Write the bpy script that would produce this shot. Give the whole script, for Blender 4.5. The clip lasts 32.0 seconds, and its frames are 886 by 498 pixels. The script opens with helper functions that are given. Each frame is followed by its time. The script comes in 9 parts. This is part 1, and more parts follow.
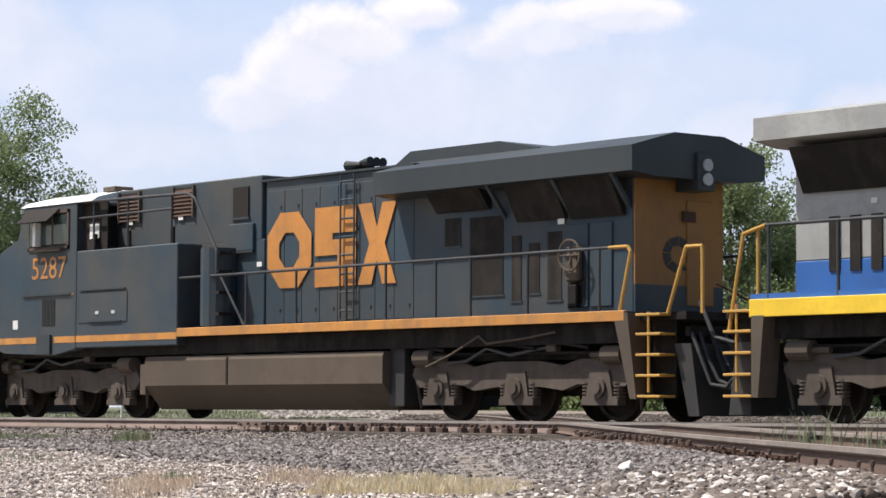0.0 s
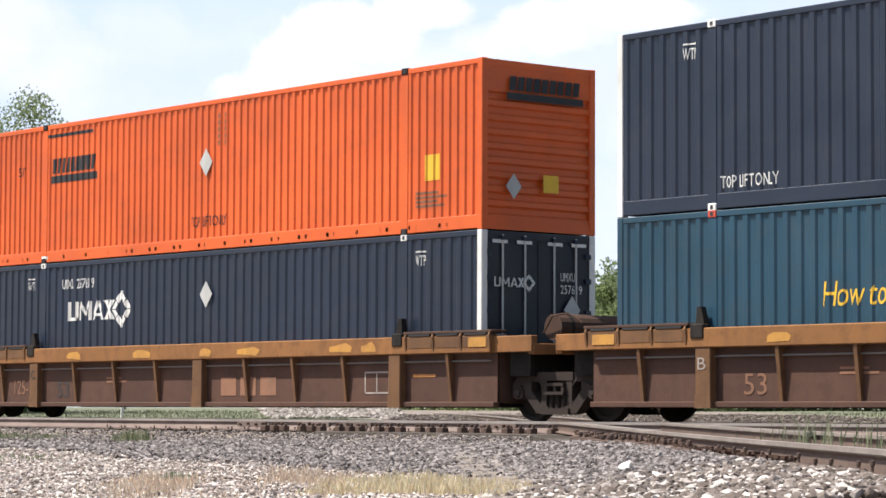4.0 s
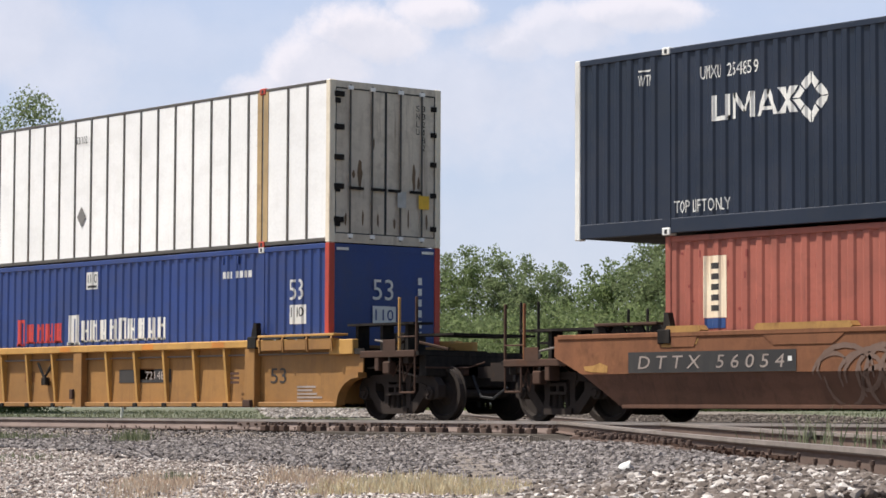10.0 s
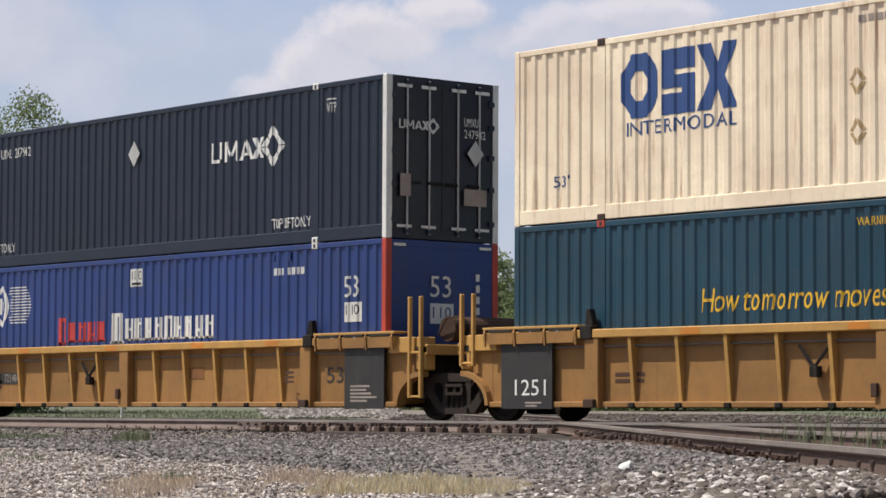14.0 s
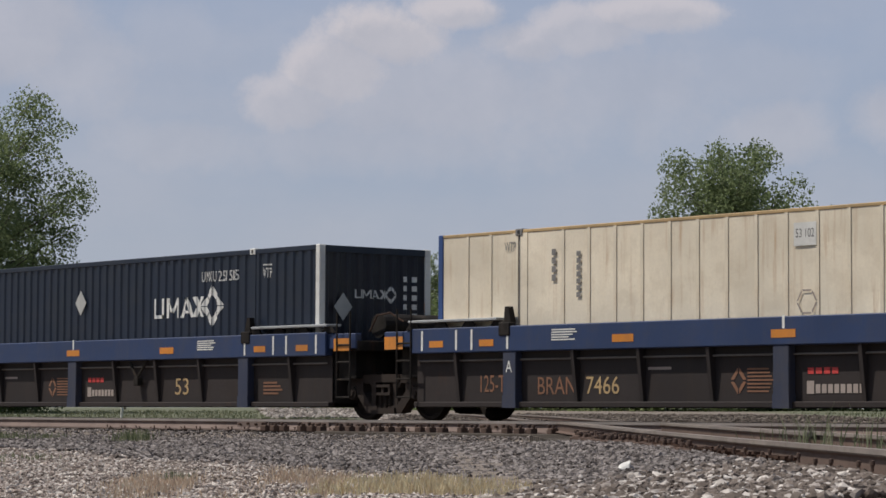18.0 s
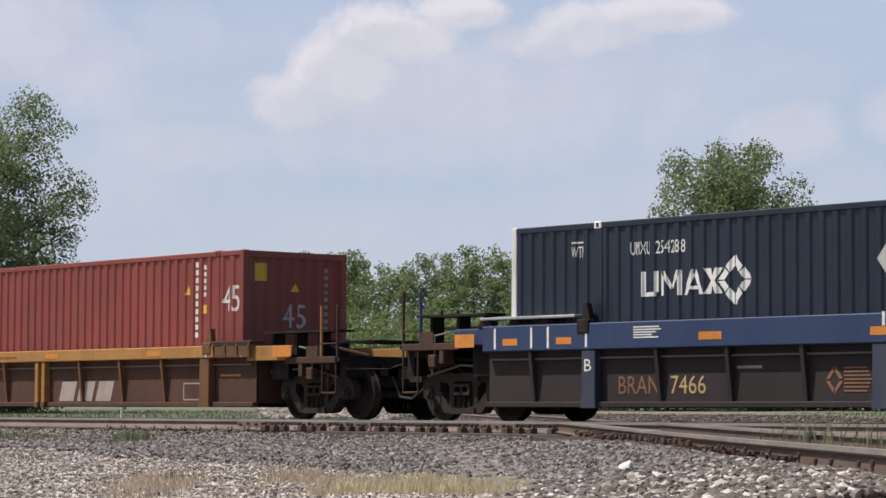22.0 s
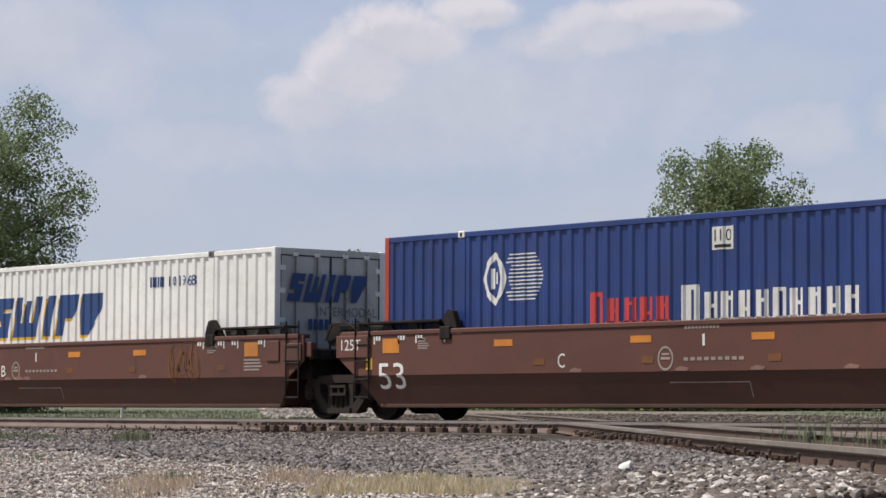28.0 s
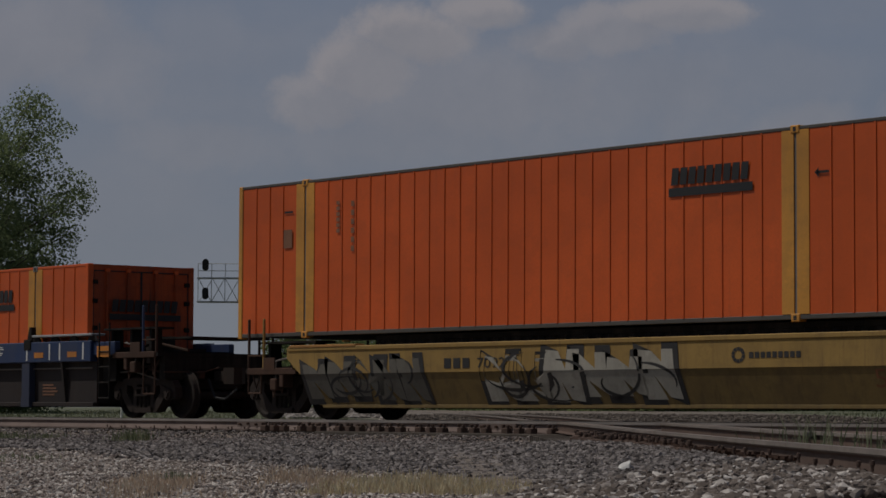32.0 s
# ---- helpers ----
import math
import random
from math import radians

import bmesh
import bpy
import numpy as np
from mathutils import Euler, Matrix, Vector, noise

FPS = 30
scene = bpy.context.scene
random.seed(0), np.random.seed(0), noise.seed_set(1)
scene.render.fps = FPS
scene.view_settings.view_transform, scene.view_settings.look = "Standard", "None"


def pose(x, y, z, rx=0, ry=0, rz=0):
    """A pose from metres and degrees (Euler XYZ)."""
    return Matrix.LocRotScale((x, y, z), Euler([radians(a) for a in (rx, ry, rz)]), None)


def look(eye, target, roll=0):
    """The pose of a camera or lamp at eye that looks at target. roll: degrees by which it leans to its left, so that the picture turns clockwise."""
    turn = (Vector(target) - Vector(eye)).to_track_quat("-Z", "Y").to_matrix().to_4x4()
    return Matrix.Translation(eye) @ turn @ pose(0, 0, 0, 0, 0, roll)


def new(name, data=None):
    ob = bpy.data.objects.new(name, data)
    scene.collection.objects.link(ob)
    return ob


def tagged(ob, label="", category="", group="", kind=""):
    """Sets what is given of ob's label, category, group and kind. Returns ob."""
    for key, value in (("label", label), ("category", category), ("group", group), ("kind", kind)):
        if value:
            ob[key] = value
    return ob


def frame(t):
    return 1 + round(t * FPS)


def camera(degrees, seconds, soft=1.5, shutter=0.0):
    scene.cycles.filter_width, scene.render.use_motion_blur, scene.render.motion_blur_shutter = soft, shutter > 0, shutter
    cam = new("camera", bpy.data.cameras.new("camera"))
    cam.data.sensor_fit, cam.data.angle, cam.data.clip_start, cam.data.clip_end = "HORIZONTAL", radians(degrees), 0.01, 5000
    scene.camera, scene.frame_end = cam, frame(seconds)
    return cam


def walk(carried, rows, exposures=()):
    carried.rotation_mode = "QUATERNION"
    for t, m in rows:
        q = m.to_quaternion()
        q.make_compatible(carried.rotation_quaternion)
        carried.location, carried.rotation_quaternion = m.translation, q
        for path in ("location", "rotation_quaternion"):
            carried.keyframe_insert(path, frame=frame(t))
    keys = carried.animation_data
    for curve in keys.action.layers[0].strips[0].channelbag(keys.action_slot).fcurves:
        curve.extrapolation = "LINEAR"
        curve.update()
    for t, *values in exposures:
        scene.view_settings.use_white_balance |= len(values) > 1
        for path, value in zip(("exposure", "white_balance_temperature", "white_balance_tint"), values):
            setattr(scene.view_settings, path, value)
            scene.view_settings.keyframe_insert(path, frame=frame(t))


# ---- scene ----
# camera: stands still beside the line; z = 0 lies just under the top of the rails, x runs with the train
cam = camera(19.448, 32.0, soft=1.6)
CAM = pose(0, -29.351, 0.170, 93.632, -0.251, 50.2625)
EXPOSURE = [(0, 0.43), (1.2, 0.55), (2, 0.60), (3, 0.84), (3.5, 0.84), (5.5, -0.15), (6, -0.32), (7, -0.72), (8, -0.15), (8.6, 0.5), (9.5, 0.52), (10, 0.25), (11, -0.1), (12, -0.33), (13, -0.30), (14, -0.04),
            (15, 0.50), (15.5, 0.50), (17.5, -0.48), (18, -0.48), (19, -0.12), (20, 0.0), (23, -0.06), (24, -0.15), (25, -0.06), (28, -0.12), (29, -0.38), (30, -0.58), (31, -0.28), (31.5, -0.2), (31.75, -0.8), (32, -1.75)]
walk(cam, [(0, CAM), (32, CAM)], [(t, e + 0.05) for t, e in EXPOSURE])

# daylight: high sun from behind and to the side of the camera, thin cloud
SUN_ELEV, SUN_AZ = 61, 43          # azimuth: degrees from -y towards -x
world = bpy.data.worlds.new("world")
scene.world = world
world.use_nodes = True
wn = world.node_tree.nodes
sky = wn.new("ShaderNodeTexSky")
sky.sky_type, sky.sun_disc = "NISHITA", False
sky.sun_elevation, sky.sun_rotation = radians(SUN_ELEV), radians(180 + SUN_AZ)
sky.dust_density = 2.0
wn["Background"].inputs["Strength"].default_value = 0.102
world.node_tree.links.new(sky.outputs["Color"], wn["Background"].inputs["Color"])
sun = new("sun", bpy.data.lights.new("sun", "SUN"))
sun.data.energy, sun.data.angle, sun.data.color = 5.0, radians(0.6), (1.0, 0.95, 0.87)
_e, _a = radians(SUN_ELEV), radians(SUN_AZ)
sun.matrix_world = look((0, 0, 40), Vector((0, 0, 40)) + Vector((math.sin(_a) * math.cos(_e), math.cos(_a) * math.cos(_e), -math.sin(_e))))

T_END = 32.0
RAIL = 0.045                       # top of the main line's rails


def train_at(t):
    """How far the train has come along the track."""
    u = t / 32.0
    lag = 0.16 * min(max((t - 10.6) / 1.4, 0), 1) * min(max((31.55 - t) / 0.5, 0), 1)
    return -61.90 + 323.468 * u + 0.611 * u * u + 1.576 * u ** 3 + lag


MOVING = []                        # (thing, place along the train, height)
AXLES = []                         # (wheelset, height of its axle, radius, rest place on its parent, place along the train)


# ---- materials ----
def nodes_of(name):
    m = bpy.data.materials.new(name)
    m.use_nodes = True
    t = m.node_tree
    return m, t, t.nodes, t.nodes["Principled BSDF"]


def N(t, kind, **kw):
    n = t.nodes.new(kind)
    for k, v in kw.items():
        if k in n.inputs:
            n.inputs[k].default_value = v
    return n


def noise_of(t, scale, detail=4.0, rough=0.55, stretch=None, lo=0.35, hi=0.65, src="Object"):
    co = t.nodes.new("ShaderNodeTexCoord")
    mp = t.nodes.new("ShaderNodeMapping")
    mp.inputs["Scale"].default_value = stretch or (1, 1, 1)
    t.links.new(co.outputs[src], mp.inputs["Vector"])
    nz = N(t, "ShaderNodeTexNoise", Scale=scale, Detail=detail, Roughness=rough)
    t.links.new(mp.outputs["Vector"], nz.inputs["Vector"])
    rg = t.nodes.new("ShaderNodeMapRange")
    rg.inputs["From Min"].default_value, rg.inputs["From Max"].default_value = lo, hi
    t.links.new(nz.outputs["Fac"], rg.inputs["Value"])
    return rg.outputs["Result"], nz.outputs["Fac"]


def mixed(t, fac, a, b):
    m = t.nodes.new("ShaderNodeMix")
    m.data_type = "RGBA"
    for sock, v in ((m.inputs["A"], a), (m.inputs["B"], b)):
        if isinstance(v, tuple):
            sock.default_value = (*v, 1)
        else:
            t.links.new(v, sock)
    if isinstance(fac, (int, float)):
        m.inputs["Factor"].default_value = fac
    else:
        t.links.new(fac, m.inputs["Factor"])
    return m.outputs["Result"]


def scaled(t, sock, k):
    m = t.nodes.new("ShaderNodeMath")
    m.operation = "MULTIPLY"
    t.links.new(sock, m.inputs[0])
    m.inputs[1].default_value = k
    return m.outputs[0]


def shade(c, k):
    return tuple(min(1, v * k) for v in c)


def paint(name, col, rough=0.5, dirt=0.3, rust=0.0, grime=(0.10, 0.085, 0.07), metal=0.0, bump=0.15, fade=0.16, runs=0.0, run_col=(0.16, 0.075, 0.035), dust=0.0, dust_col=(0.1, 0.09, 0.08)):
    """Sprayed steel: blotchy fading, vertical dirt streaks, rust spots."""
    m, t, n, b = nodes_of(name)
    big, _ = noise_of(t, 0.55, 3)
    fine, f_raw = noise_of(t, 21, 5)
    streak, _ = noise_of(t, 1.0, 6, 0.65, (2.6, 2.6, 0.42), 0.47, 0.80)
    blot, _ = noise_of(t, 2.1, 7, 0.68, (1, 1, 1.3), 0.50, 0.60)
    c = mixed(t, big, shade(col, 1 - fade), shade(col, 1 + fade * 0.7))
    c = mixed(t, scaled(t, fine, 0.22), c, shade(col, 0.72))
    c = mixed(t, scaled(t, blot, min(0.5, 0.10 + dirt * 0.5)), c, tuple(0.62 * a + 0.38 * g for a, g in zip(shade(col, 0.62), grime)))
    if dust:
        film_, _ = noise_of(t, 0.42, 4, 0.6, None, 0.40, 0.62)
        c = mixed(t, scaled(t, film_, dust), c, dust_col)
    c = mixed(t, scaled(t, streak, dirt), c, grime)
    if rust:
        spots, _ = noise_of(t, 2.6, 7, 0.7, (1, 1, 0.6), 0.60 - 0.08 * rust, 0.70)
        c = mixed(t, scaled(t, spots, min(1, rust)), c, (0.115, 0.052, 0.026))
    if runs:
        line, _ = noise_of(t, 1.0, 5, 0.65, (8.5, 8.5, 0.55), 0.53, 0.72)
        patch, _ = noise_of(t, 0.9, 3, 0.5, None, 0.38, 0.56)
        both = t.nodes.new("ShaderNodeMath")
        both.operation = "MULTIPLY"
        t.links.new(line, both.inputs[0])
        t.links.new(patch, both.inputs[1])
        both.use_clamp = True
        c = mixed(t, scaled(t, both.outputs[0], runs), c, run_col)
    t.links.new(c, b.inputs["Base Color"])
    rr = t.nodes.new("ShaderNodeMapRange")
    rr.inputs["To Min"].default_value, rr.inputs["To Max"].default_value = rough - 0.08, min(1, rough + 0.15)
    t.links.new(big, rr.inputs["Value"])
    t.links.new(rr.outputs["Result"], b.inputs["Roughness"])
    b.inputs["Metallic"].default_value = metal
    if rough >= 0.7:
        b.inputs["Specular IOR Level"].default_value = 0.2
    bp = N(t, "ShaderNodeBump", Strength=bump, Distance=0.004)
    t.links.new(f_raw, bp.inputs["Height"])
    t.links.new(bp.outputs["Normal"], b.inputs["Normal"])
    return m


def islands(name, dark, mid, light, rough=0.9, bias=0.5, by_object=False, thin=0.0):
    """Stones, leaves and blades: each piece has a colour of its own."""
    m, t, n, b = nodes_of(name)
    if by_object:
        rnd = t.nodes.new("ShaderNodeObjectInfo").outputs["Random"]
    else:
        rnd = t.nodes.new("ShaderNodeNewGeometry").outputs["Random Per Island"]
    r = t.nodes.new("ShaderNodeValToRGB")
    r.color_ramp.elements[0].color, r.color_ramp.elements[1].color = (*dark, 1), (*light, 1)
    r.color_ramp.elements.new(bias).color = (*mid, 1)
    t.links.new(rnd, r.inputs["Fac"])
    fine, _ = noise_of(t, 30, 3)
    c = mixed(t, scaled(t, fine, 0.3), r.outputs["Color"], shade(mid, 0.55))
    t.links.new(c, b.inputs["Base Color"])
    b.inputs["Roughness"].default_value = rough
    b.inputs["Specular IOR Level"].default_value = 0.2
    if thin:
        tr = t.nodes.new("ShaderNodeBsdfTranslucent")
        t.links.new(c, tr.inputs["Color"])
        mx = t.nodes.new("ShaderNodeMixShader")
        mx.inputs["Fac"].default_value = thin
        t.links.new(b.outputs[0], mx.inputs[1])
        t.links.new(tr.outputs[0], mx.inputs[2])
        t.links.new(mx.outputs[0], n["Material Output"].inputs["Surface"])
    return m


def glass_of(name):
    m, t, n, b = nodes_of(name)
    b.inputs["Base Color"].default_value = (0.10, 0.13, 0.13, 1)
    b.inputs["Roughness"].default_value = 0.06
    b.inputs["Transmission Weight"].default_value = 0.6
    return m


WHITE, BLACK = (0.75, 0.74, 0.70), (0.012, 0.012, 0.013)
M = {
    "navy": paint("navy_paint", (0.0070, 0.0150, 0.0350), 0.45, 0.04),
    # ends of the navy containers: the side's navy darkened for shade
    "navy_shaded": paint("navy_shaded_end", (0.008, 0.010, 0.022), 0.45, 0.12),
    "teal": paint("teal_paint", (0.008, 0.050, 0.085), 0.45, 0.14),
    "cream": paint("cream_paint", (0.95, 0.775, 0.575), 0.55, 0.08, 0.12, (0.35, 0.20, 0.10), runs=0.8, run_col=(0.36, 0.17, 0.08)),
    "royal_blue": paint("royal_blue_paint", (0.018, 0.047, 0.195), 0.45, 0.14, runs=0.15, run_col=(0.03, 0.035, 0.07)),
    "red_post": paint("red_post_paint", (0.50, 0.06, 0.035), 0.5, 0.15),
    "orange": paint("orange_paint", (0.66, 0.105, 0.014), 0.5, 0.08, 0.0, (0.22, 0.06, 0.02), runs=0.15, run_col=(0.3, 0.06, 0.02)),
    # door ends: a darker orange than the sides, with dark streaks
    "orange_end": paint("darker_orange_end", (0.44, 0.073, 0.013), 0.6, 0.55, 0.2, (0.05, 0.024, 0.016), runs=0.7, run_col=(0.03, 0.016, 0.012)),
    "post_yellow": paint("yellow_post_paint", (0.66, 0.30, 0.05), 0.5, 0.25),
    "redbox": paint("rust_red_paint", (0.37, 0.106, 0.073), 0.6, 0.25, 0.35, (0.14, 0.06, 0.045), runs=0.5, run_col=(0.10, 0.035, 0.02)),
    "maroon": paint("maroon_paint", (0.26, 0.048, 0.037), 0.5, 0.16),
    "white": paint("white_sheet_paint", (0.90, 0.89, 0.87), 0.5, 0.03, 0.0, (0.50, 0.43, 0.35), fade=0.06, runs=0.10, run_col=(0.45, 0.36, 0.27)),
    "offwhite": paint("aged_white_paint", (0.80, 0.71, 0.56), 0.55, 0.16, 0.05, (0.45, 0.30, 0.16), runs=0.7, run_col=(0.42, 0.24, 0.11)),
    "ribbed_white": paint("ribbed_white_paint", (0.90, 0.885, 0.84), 0.5, 0.04, fade=0.06, runs=0.08, run_col=(0.4, 0.3, 0.2)),
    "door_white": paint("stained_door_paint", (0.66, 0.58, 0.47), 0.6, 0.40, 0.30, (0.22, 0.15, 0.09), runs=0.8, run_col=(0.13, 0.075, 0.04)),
    "batten_dark": paint("dark_batten_paint", (0.085, 0.078, 0.070), 0.6, 0.3, 0.2),
    "grey_post": paint("grey_post_paint", (0.20, 0.19, 0.18), 0.55, 0.25),
    "post_brown": paint("worn_brown_post", (0.165, 0.085, 0.042), 0.7, 0.6, 0.5, (0.08, 0.045, 0.03), runs=0.5, run_col=(0.05, 0.032, 0.024)),
    # white doors painted grey, so the end's shade is in the colour
    "shaded_door": paint("shaded_grey_door", (0.60, 0.585, 0.55), 0.55, 0.15, runs=0.2),
    "door_stain": paint("brown_door_stain", (0.20, 0.135, 0.085), 0.8, 0.6),
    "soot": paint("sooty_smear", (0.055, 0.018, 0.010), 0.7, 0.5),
    "rusty_door": paint("rusty_stained_door", (0.62, 0.49, 0.355), 0.65, 0.55, 0.6, (0.17, 0.11, 0.07), runs=0.9, run_col=(0.12, 0.06, 0.035)),
    "tan_post": paint("tan_post_paint", (0.48, 0.33, 0.16), 0.55, 0.3, 0.25),
    "faded_tan": paint("faded_tan_marking", (0.30, 0.185, 0.115), 0.7, 0.5, 0.0, (0.14, 0.07, 0.05)),
    "white_mark": paint("white_marking", WHITE, 0.6, 0.10),
    "black_mark": paint("black_marking", (0.02, 0.02, 0.022), 0.6, 0.05),
    "yellow_mark": paint("yellow_marking", (0.80, 0.48, 0.03), 0.55, 0.06),
    "gold_mark": paint("worn_gold_marking", (0.52, 0.215, 0.045), 0.6, 0.45, 0.0, (0.20, 0.12, 0.06), runs=0.12, run_col=(0.10, 0.075, 0.06)),
    "blue_mark": paint("blue_marking", (0.025, 0.07, 0.22), 0.55, 0.08),
    "red_mark": paint("red_marking", (0.55, 0.05, 0.045), 0.55, 0.1),
    "grey_mark": paint("faded_marking", (0.37, 0.31, 0.275), 0.7, 0.3),
    "rust_mark": paint("faded_rust_marking", (0.26, 0.13, 0.08), 0.7, 0.4),
    "reflector": paint("orange_reflector", (0.62, 0.225, 0.03), 0.45, 0.3),
    "silver_mark": paint("silver_marking", (0.50, 0.50, 0.48), 0.5, 0.2),
    "sill_brown": paint("faded_yellow_sill", (0.255, 0.118, 0.044), 0.7, 0.7, 0.6, (0.13, 0.058, 0.032), runs=0.25, run_col=(0.09, 0.045, 0.026)),
    "sill_tan": paint("dusty_tan_sill", (0.40, 0.205, 0.070), 0.7, 0.45, 0.3, (0.17, 0.085, 0.045)),
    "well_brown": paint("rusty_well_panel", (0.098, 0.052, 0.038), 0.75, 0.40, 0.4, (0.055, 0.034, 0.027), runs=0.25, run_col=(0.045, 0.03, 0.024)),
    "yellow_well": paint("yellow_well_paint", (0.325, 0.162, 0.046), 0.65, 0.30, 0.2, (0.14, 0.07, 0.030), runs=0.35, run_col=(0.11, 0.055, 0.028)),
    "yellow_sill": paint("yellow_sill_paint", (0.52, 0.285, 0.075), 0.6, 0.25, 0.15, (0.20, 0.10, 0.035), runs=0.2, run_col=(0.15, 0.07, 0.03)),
    "black_panel": paint("black_panel_paint", (0.028, 0.026, 0.026), 0.6, 0.3),
    "blue_sill": paint("blue_sill_paint", (0.019, 0.040, 0.112), 0.5, 0.25),
    "blue_post": paint("sooty_blue_post", (0.030, 0.038, 0.072), 0.65, 0.35),
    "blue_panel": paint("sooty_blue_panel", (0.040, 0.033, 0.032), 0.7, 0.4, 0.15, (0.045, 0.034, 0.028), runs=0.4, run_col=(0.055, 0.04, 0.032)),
    "mineral": paint("mineral_brown_paint", (0.122, 0.044, 0.031), 0.6, 0.30, 0.15, (0.07, 0.045, 0.035), runs=0.25, run_col=(0.07, 0.035, 0.027)),
    "mineral_pale": paint("pale_scuff", (0.26, 0.16, 0.13), 0.8, 0.4),
    "old_reflector": paint("faded_reflector", (0.19, 0.085, 0.035), 0.7, 0.4),
    # mineral brown darkened for the shade on the inward-leaning lower plates
    "mineral_shaded": paint("mineral_brown_shaded", (0.088, 0.036, 0.024), 0.65, 0.30, 0.1, (0.06, 0.04, 0.03)),
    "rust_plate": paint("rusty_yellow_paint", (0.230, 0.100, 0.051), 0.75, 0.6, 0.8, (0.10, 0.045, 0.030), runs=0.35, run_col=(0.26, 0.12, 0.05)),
    # rust brown, with the lower plates' shade in its colour too
    "rust_low": paint("rusty_brown_and_shade", (0.150, 0.078, 0.054), 0.75, 0.5, 0.5, (0.07, 0.042, 0.03), runs=0.4, run_col=(0.05, 0.032, 0.024)),
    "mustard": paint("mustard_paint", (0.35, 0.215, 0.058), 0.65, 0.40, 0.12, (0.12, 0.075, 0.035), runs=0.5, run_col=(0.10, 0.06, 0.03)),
    # mustard of the lower plates, their shade painted in
    "mustard_shaded": paint("mustard_shaded_paint", (0.205, 0.135, 0.044), 0.65, 0.45, 0.15, (0.08, 0.05, 0.03), runs=0.5, run_col=(0.06, 0.04, 0.025)),
    "truck": paint("grimy_cast_steel", (0.044, 0.033, 0.028), 0.85, 0.4, 0.2, (0.028, 0.022, 0.019), bump=0.4),
    "wheel": paint("dark_wheel_steel", (0.030, 0.023, 0.020), 0.7, 0.3, 0.3),
    "dark_steel": paint("dark_frame_steel", (0.014, 0.0115, 0.0105), 0.8, 0.4, 0.25),
    "pipe": paint("worn_pipe_steel", (0.17, 0.145, 0.13), 0.6, 0.4, 0.2),
    "rusty": paint("rusty_steel", (0.082, 0.048, 0.035), 0.85, 0.5, 0.5, (0.05, 0.034, 0.027), bump=0.4),
    "old_iron": paint("dark_rusty_iron", (0.125, 0.086, 0.070), 0.9, 0.4, 0.3, (0.06, 0.042, 0.034), bump=0.4),
    "railhead": paint("worn_rail_head", (0.30, 0.262, 0.240), 0.6, 0.3, 0.1),
    "crosshead": paint("dull_rail_head", (0.235, 0.200, 0.178), 0.7, 0.4, 0.3),
    "railweb": paint("dusty_rail_web", (0.195, 0.148, 0.130), 0.9, 0.35, 0.2, (0.09, 0.062, 0.05), bump=0.4),
    "crossweb": paint("rusty_rail_web", (0.150, 0.105, 0.086), 0.9, 0.35, 0.35, (0.06, 0.042, 0.034), bump=0.4),
    "loco_blue": paint("faded_dark_blue", (0.020, 0.042, 0.062), 0.6, 0.45, 0.0, (0.070, 0.060, 0.048), runs=0.12, run_col=(0.080, 0.058, 0.040), dust=0.85, dust_col=(0.060, 0.057, 0.052)),
    "loco_top": paint("dark_roof_paint", (0.026, 0.034, 0.040), 0.55, 0.35, 0.0, (0.06, 0.055, 0.05)),
    "loco_gold": paint("loco_yellow_stripe", (0.52, 0.230, 0.05), 0.6, 0.7, 0.0, (0.20, 0.115, 0.07), runs=0.15, run_col=(0.14, 0.085, 0.055)),
    "loco_orange": paint("weathered_orange_end", (0.33, 0.150, 0.036), 0.65, 0.35, 0.1, (0.12, 0.07, 0.04), runs=0.2, run_col=(0.08, 0.055, 0.038)),
    "loco_white": paint("white_cab_roof", (0.80, 0.80, 0.78), 0.45, 0.05),
    "loco_tank": paint("dusty_tank_grey", (0.105, 0.082, 0.064), 0.75, 0.30, 0.0, (0.075, 0.058, 0.047), runs=0.08, run_col=(0.06, 0.048, 0.04)),
    "loco_truck": paint("dusty_truck_grey", (0.105, 0.084, 0.070), 0.85, 0.6, 0.1, (0.040, 0.033, 0.028), bump=0.4, runs=0.15, run_col=(0.04, 0.033, 0.028)),
    "loco_grey": paint("light_grey_loco_paint", (0.34, 0.34, 0.33), 0.5, 0.30),
    "loco_bright_blue": paint("bright_blue_paint", (0.03, 0.13, 0.42), 0.45, 0.15),
    "loco_yellow": paint("bright_yellow_sill", (0.80, 0.52, 0.03), 0.5, 0.12),
    "handrail": paint("dull_handrail", (0.034, 0.036, 0.040), 0.5, 0.3),
    "handrail_y": paint("yellow_handrail", (0.54, 0.30, 0.06), 0.5, 0.25),
    "mesh_door": paint("dark_mesh_door", (0.026, 0.022, 0.020), 0.8, 0.4, 0.2, (0.03, 0.024, 0.02)),
    "worn_patch": paint("worn_yellow_patch", (0.42, 0.235, 0.080), 0.7, 0.6, 0.6, (0.20, 0.10, 0.05), runs=0.3),
    "worn_gold": paint("worn_gold_patch", (0.50, 0.245, 0.045), 0.65, 0.6, 0.5, (0.22, 0.10, 0.045)),
    "spray_grey": paint("grey_spray_paint", (0.145, 0.135, 0.115), 0.8, 0.5),
    "spray_silver": paint("silver_spray_paint", (0.40, 0.375, 0.32), 0.7, 0.5),
    "old_spray": paint("old_spray_paint", (0.20, 0.135, 0.108), 0.8, 0.6, 0.3, (0.13, 0.075, 0.05)),
    "grille": paint("dark_grille", (0.020, 0.017, 0.015), 0.8, 0.4, 0.2),
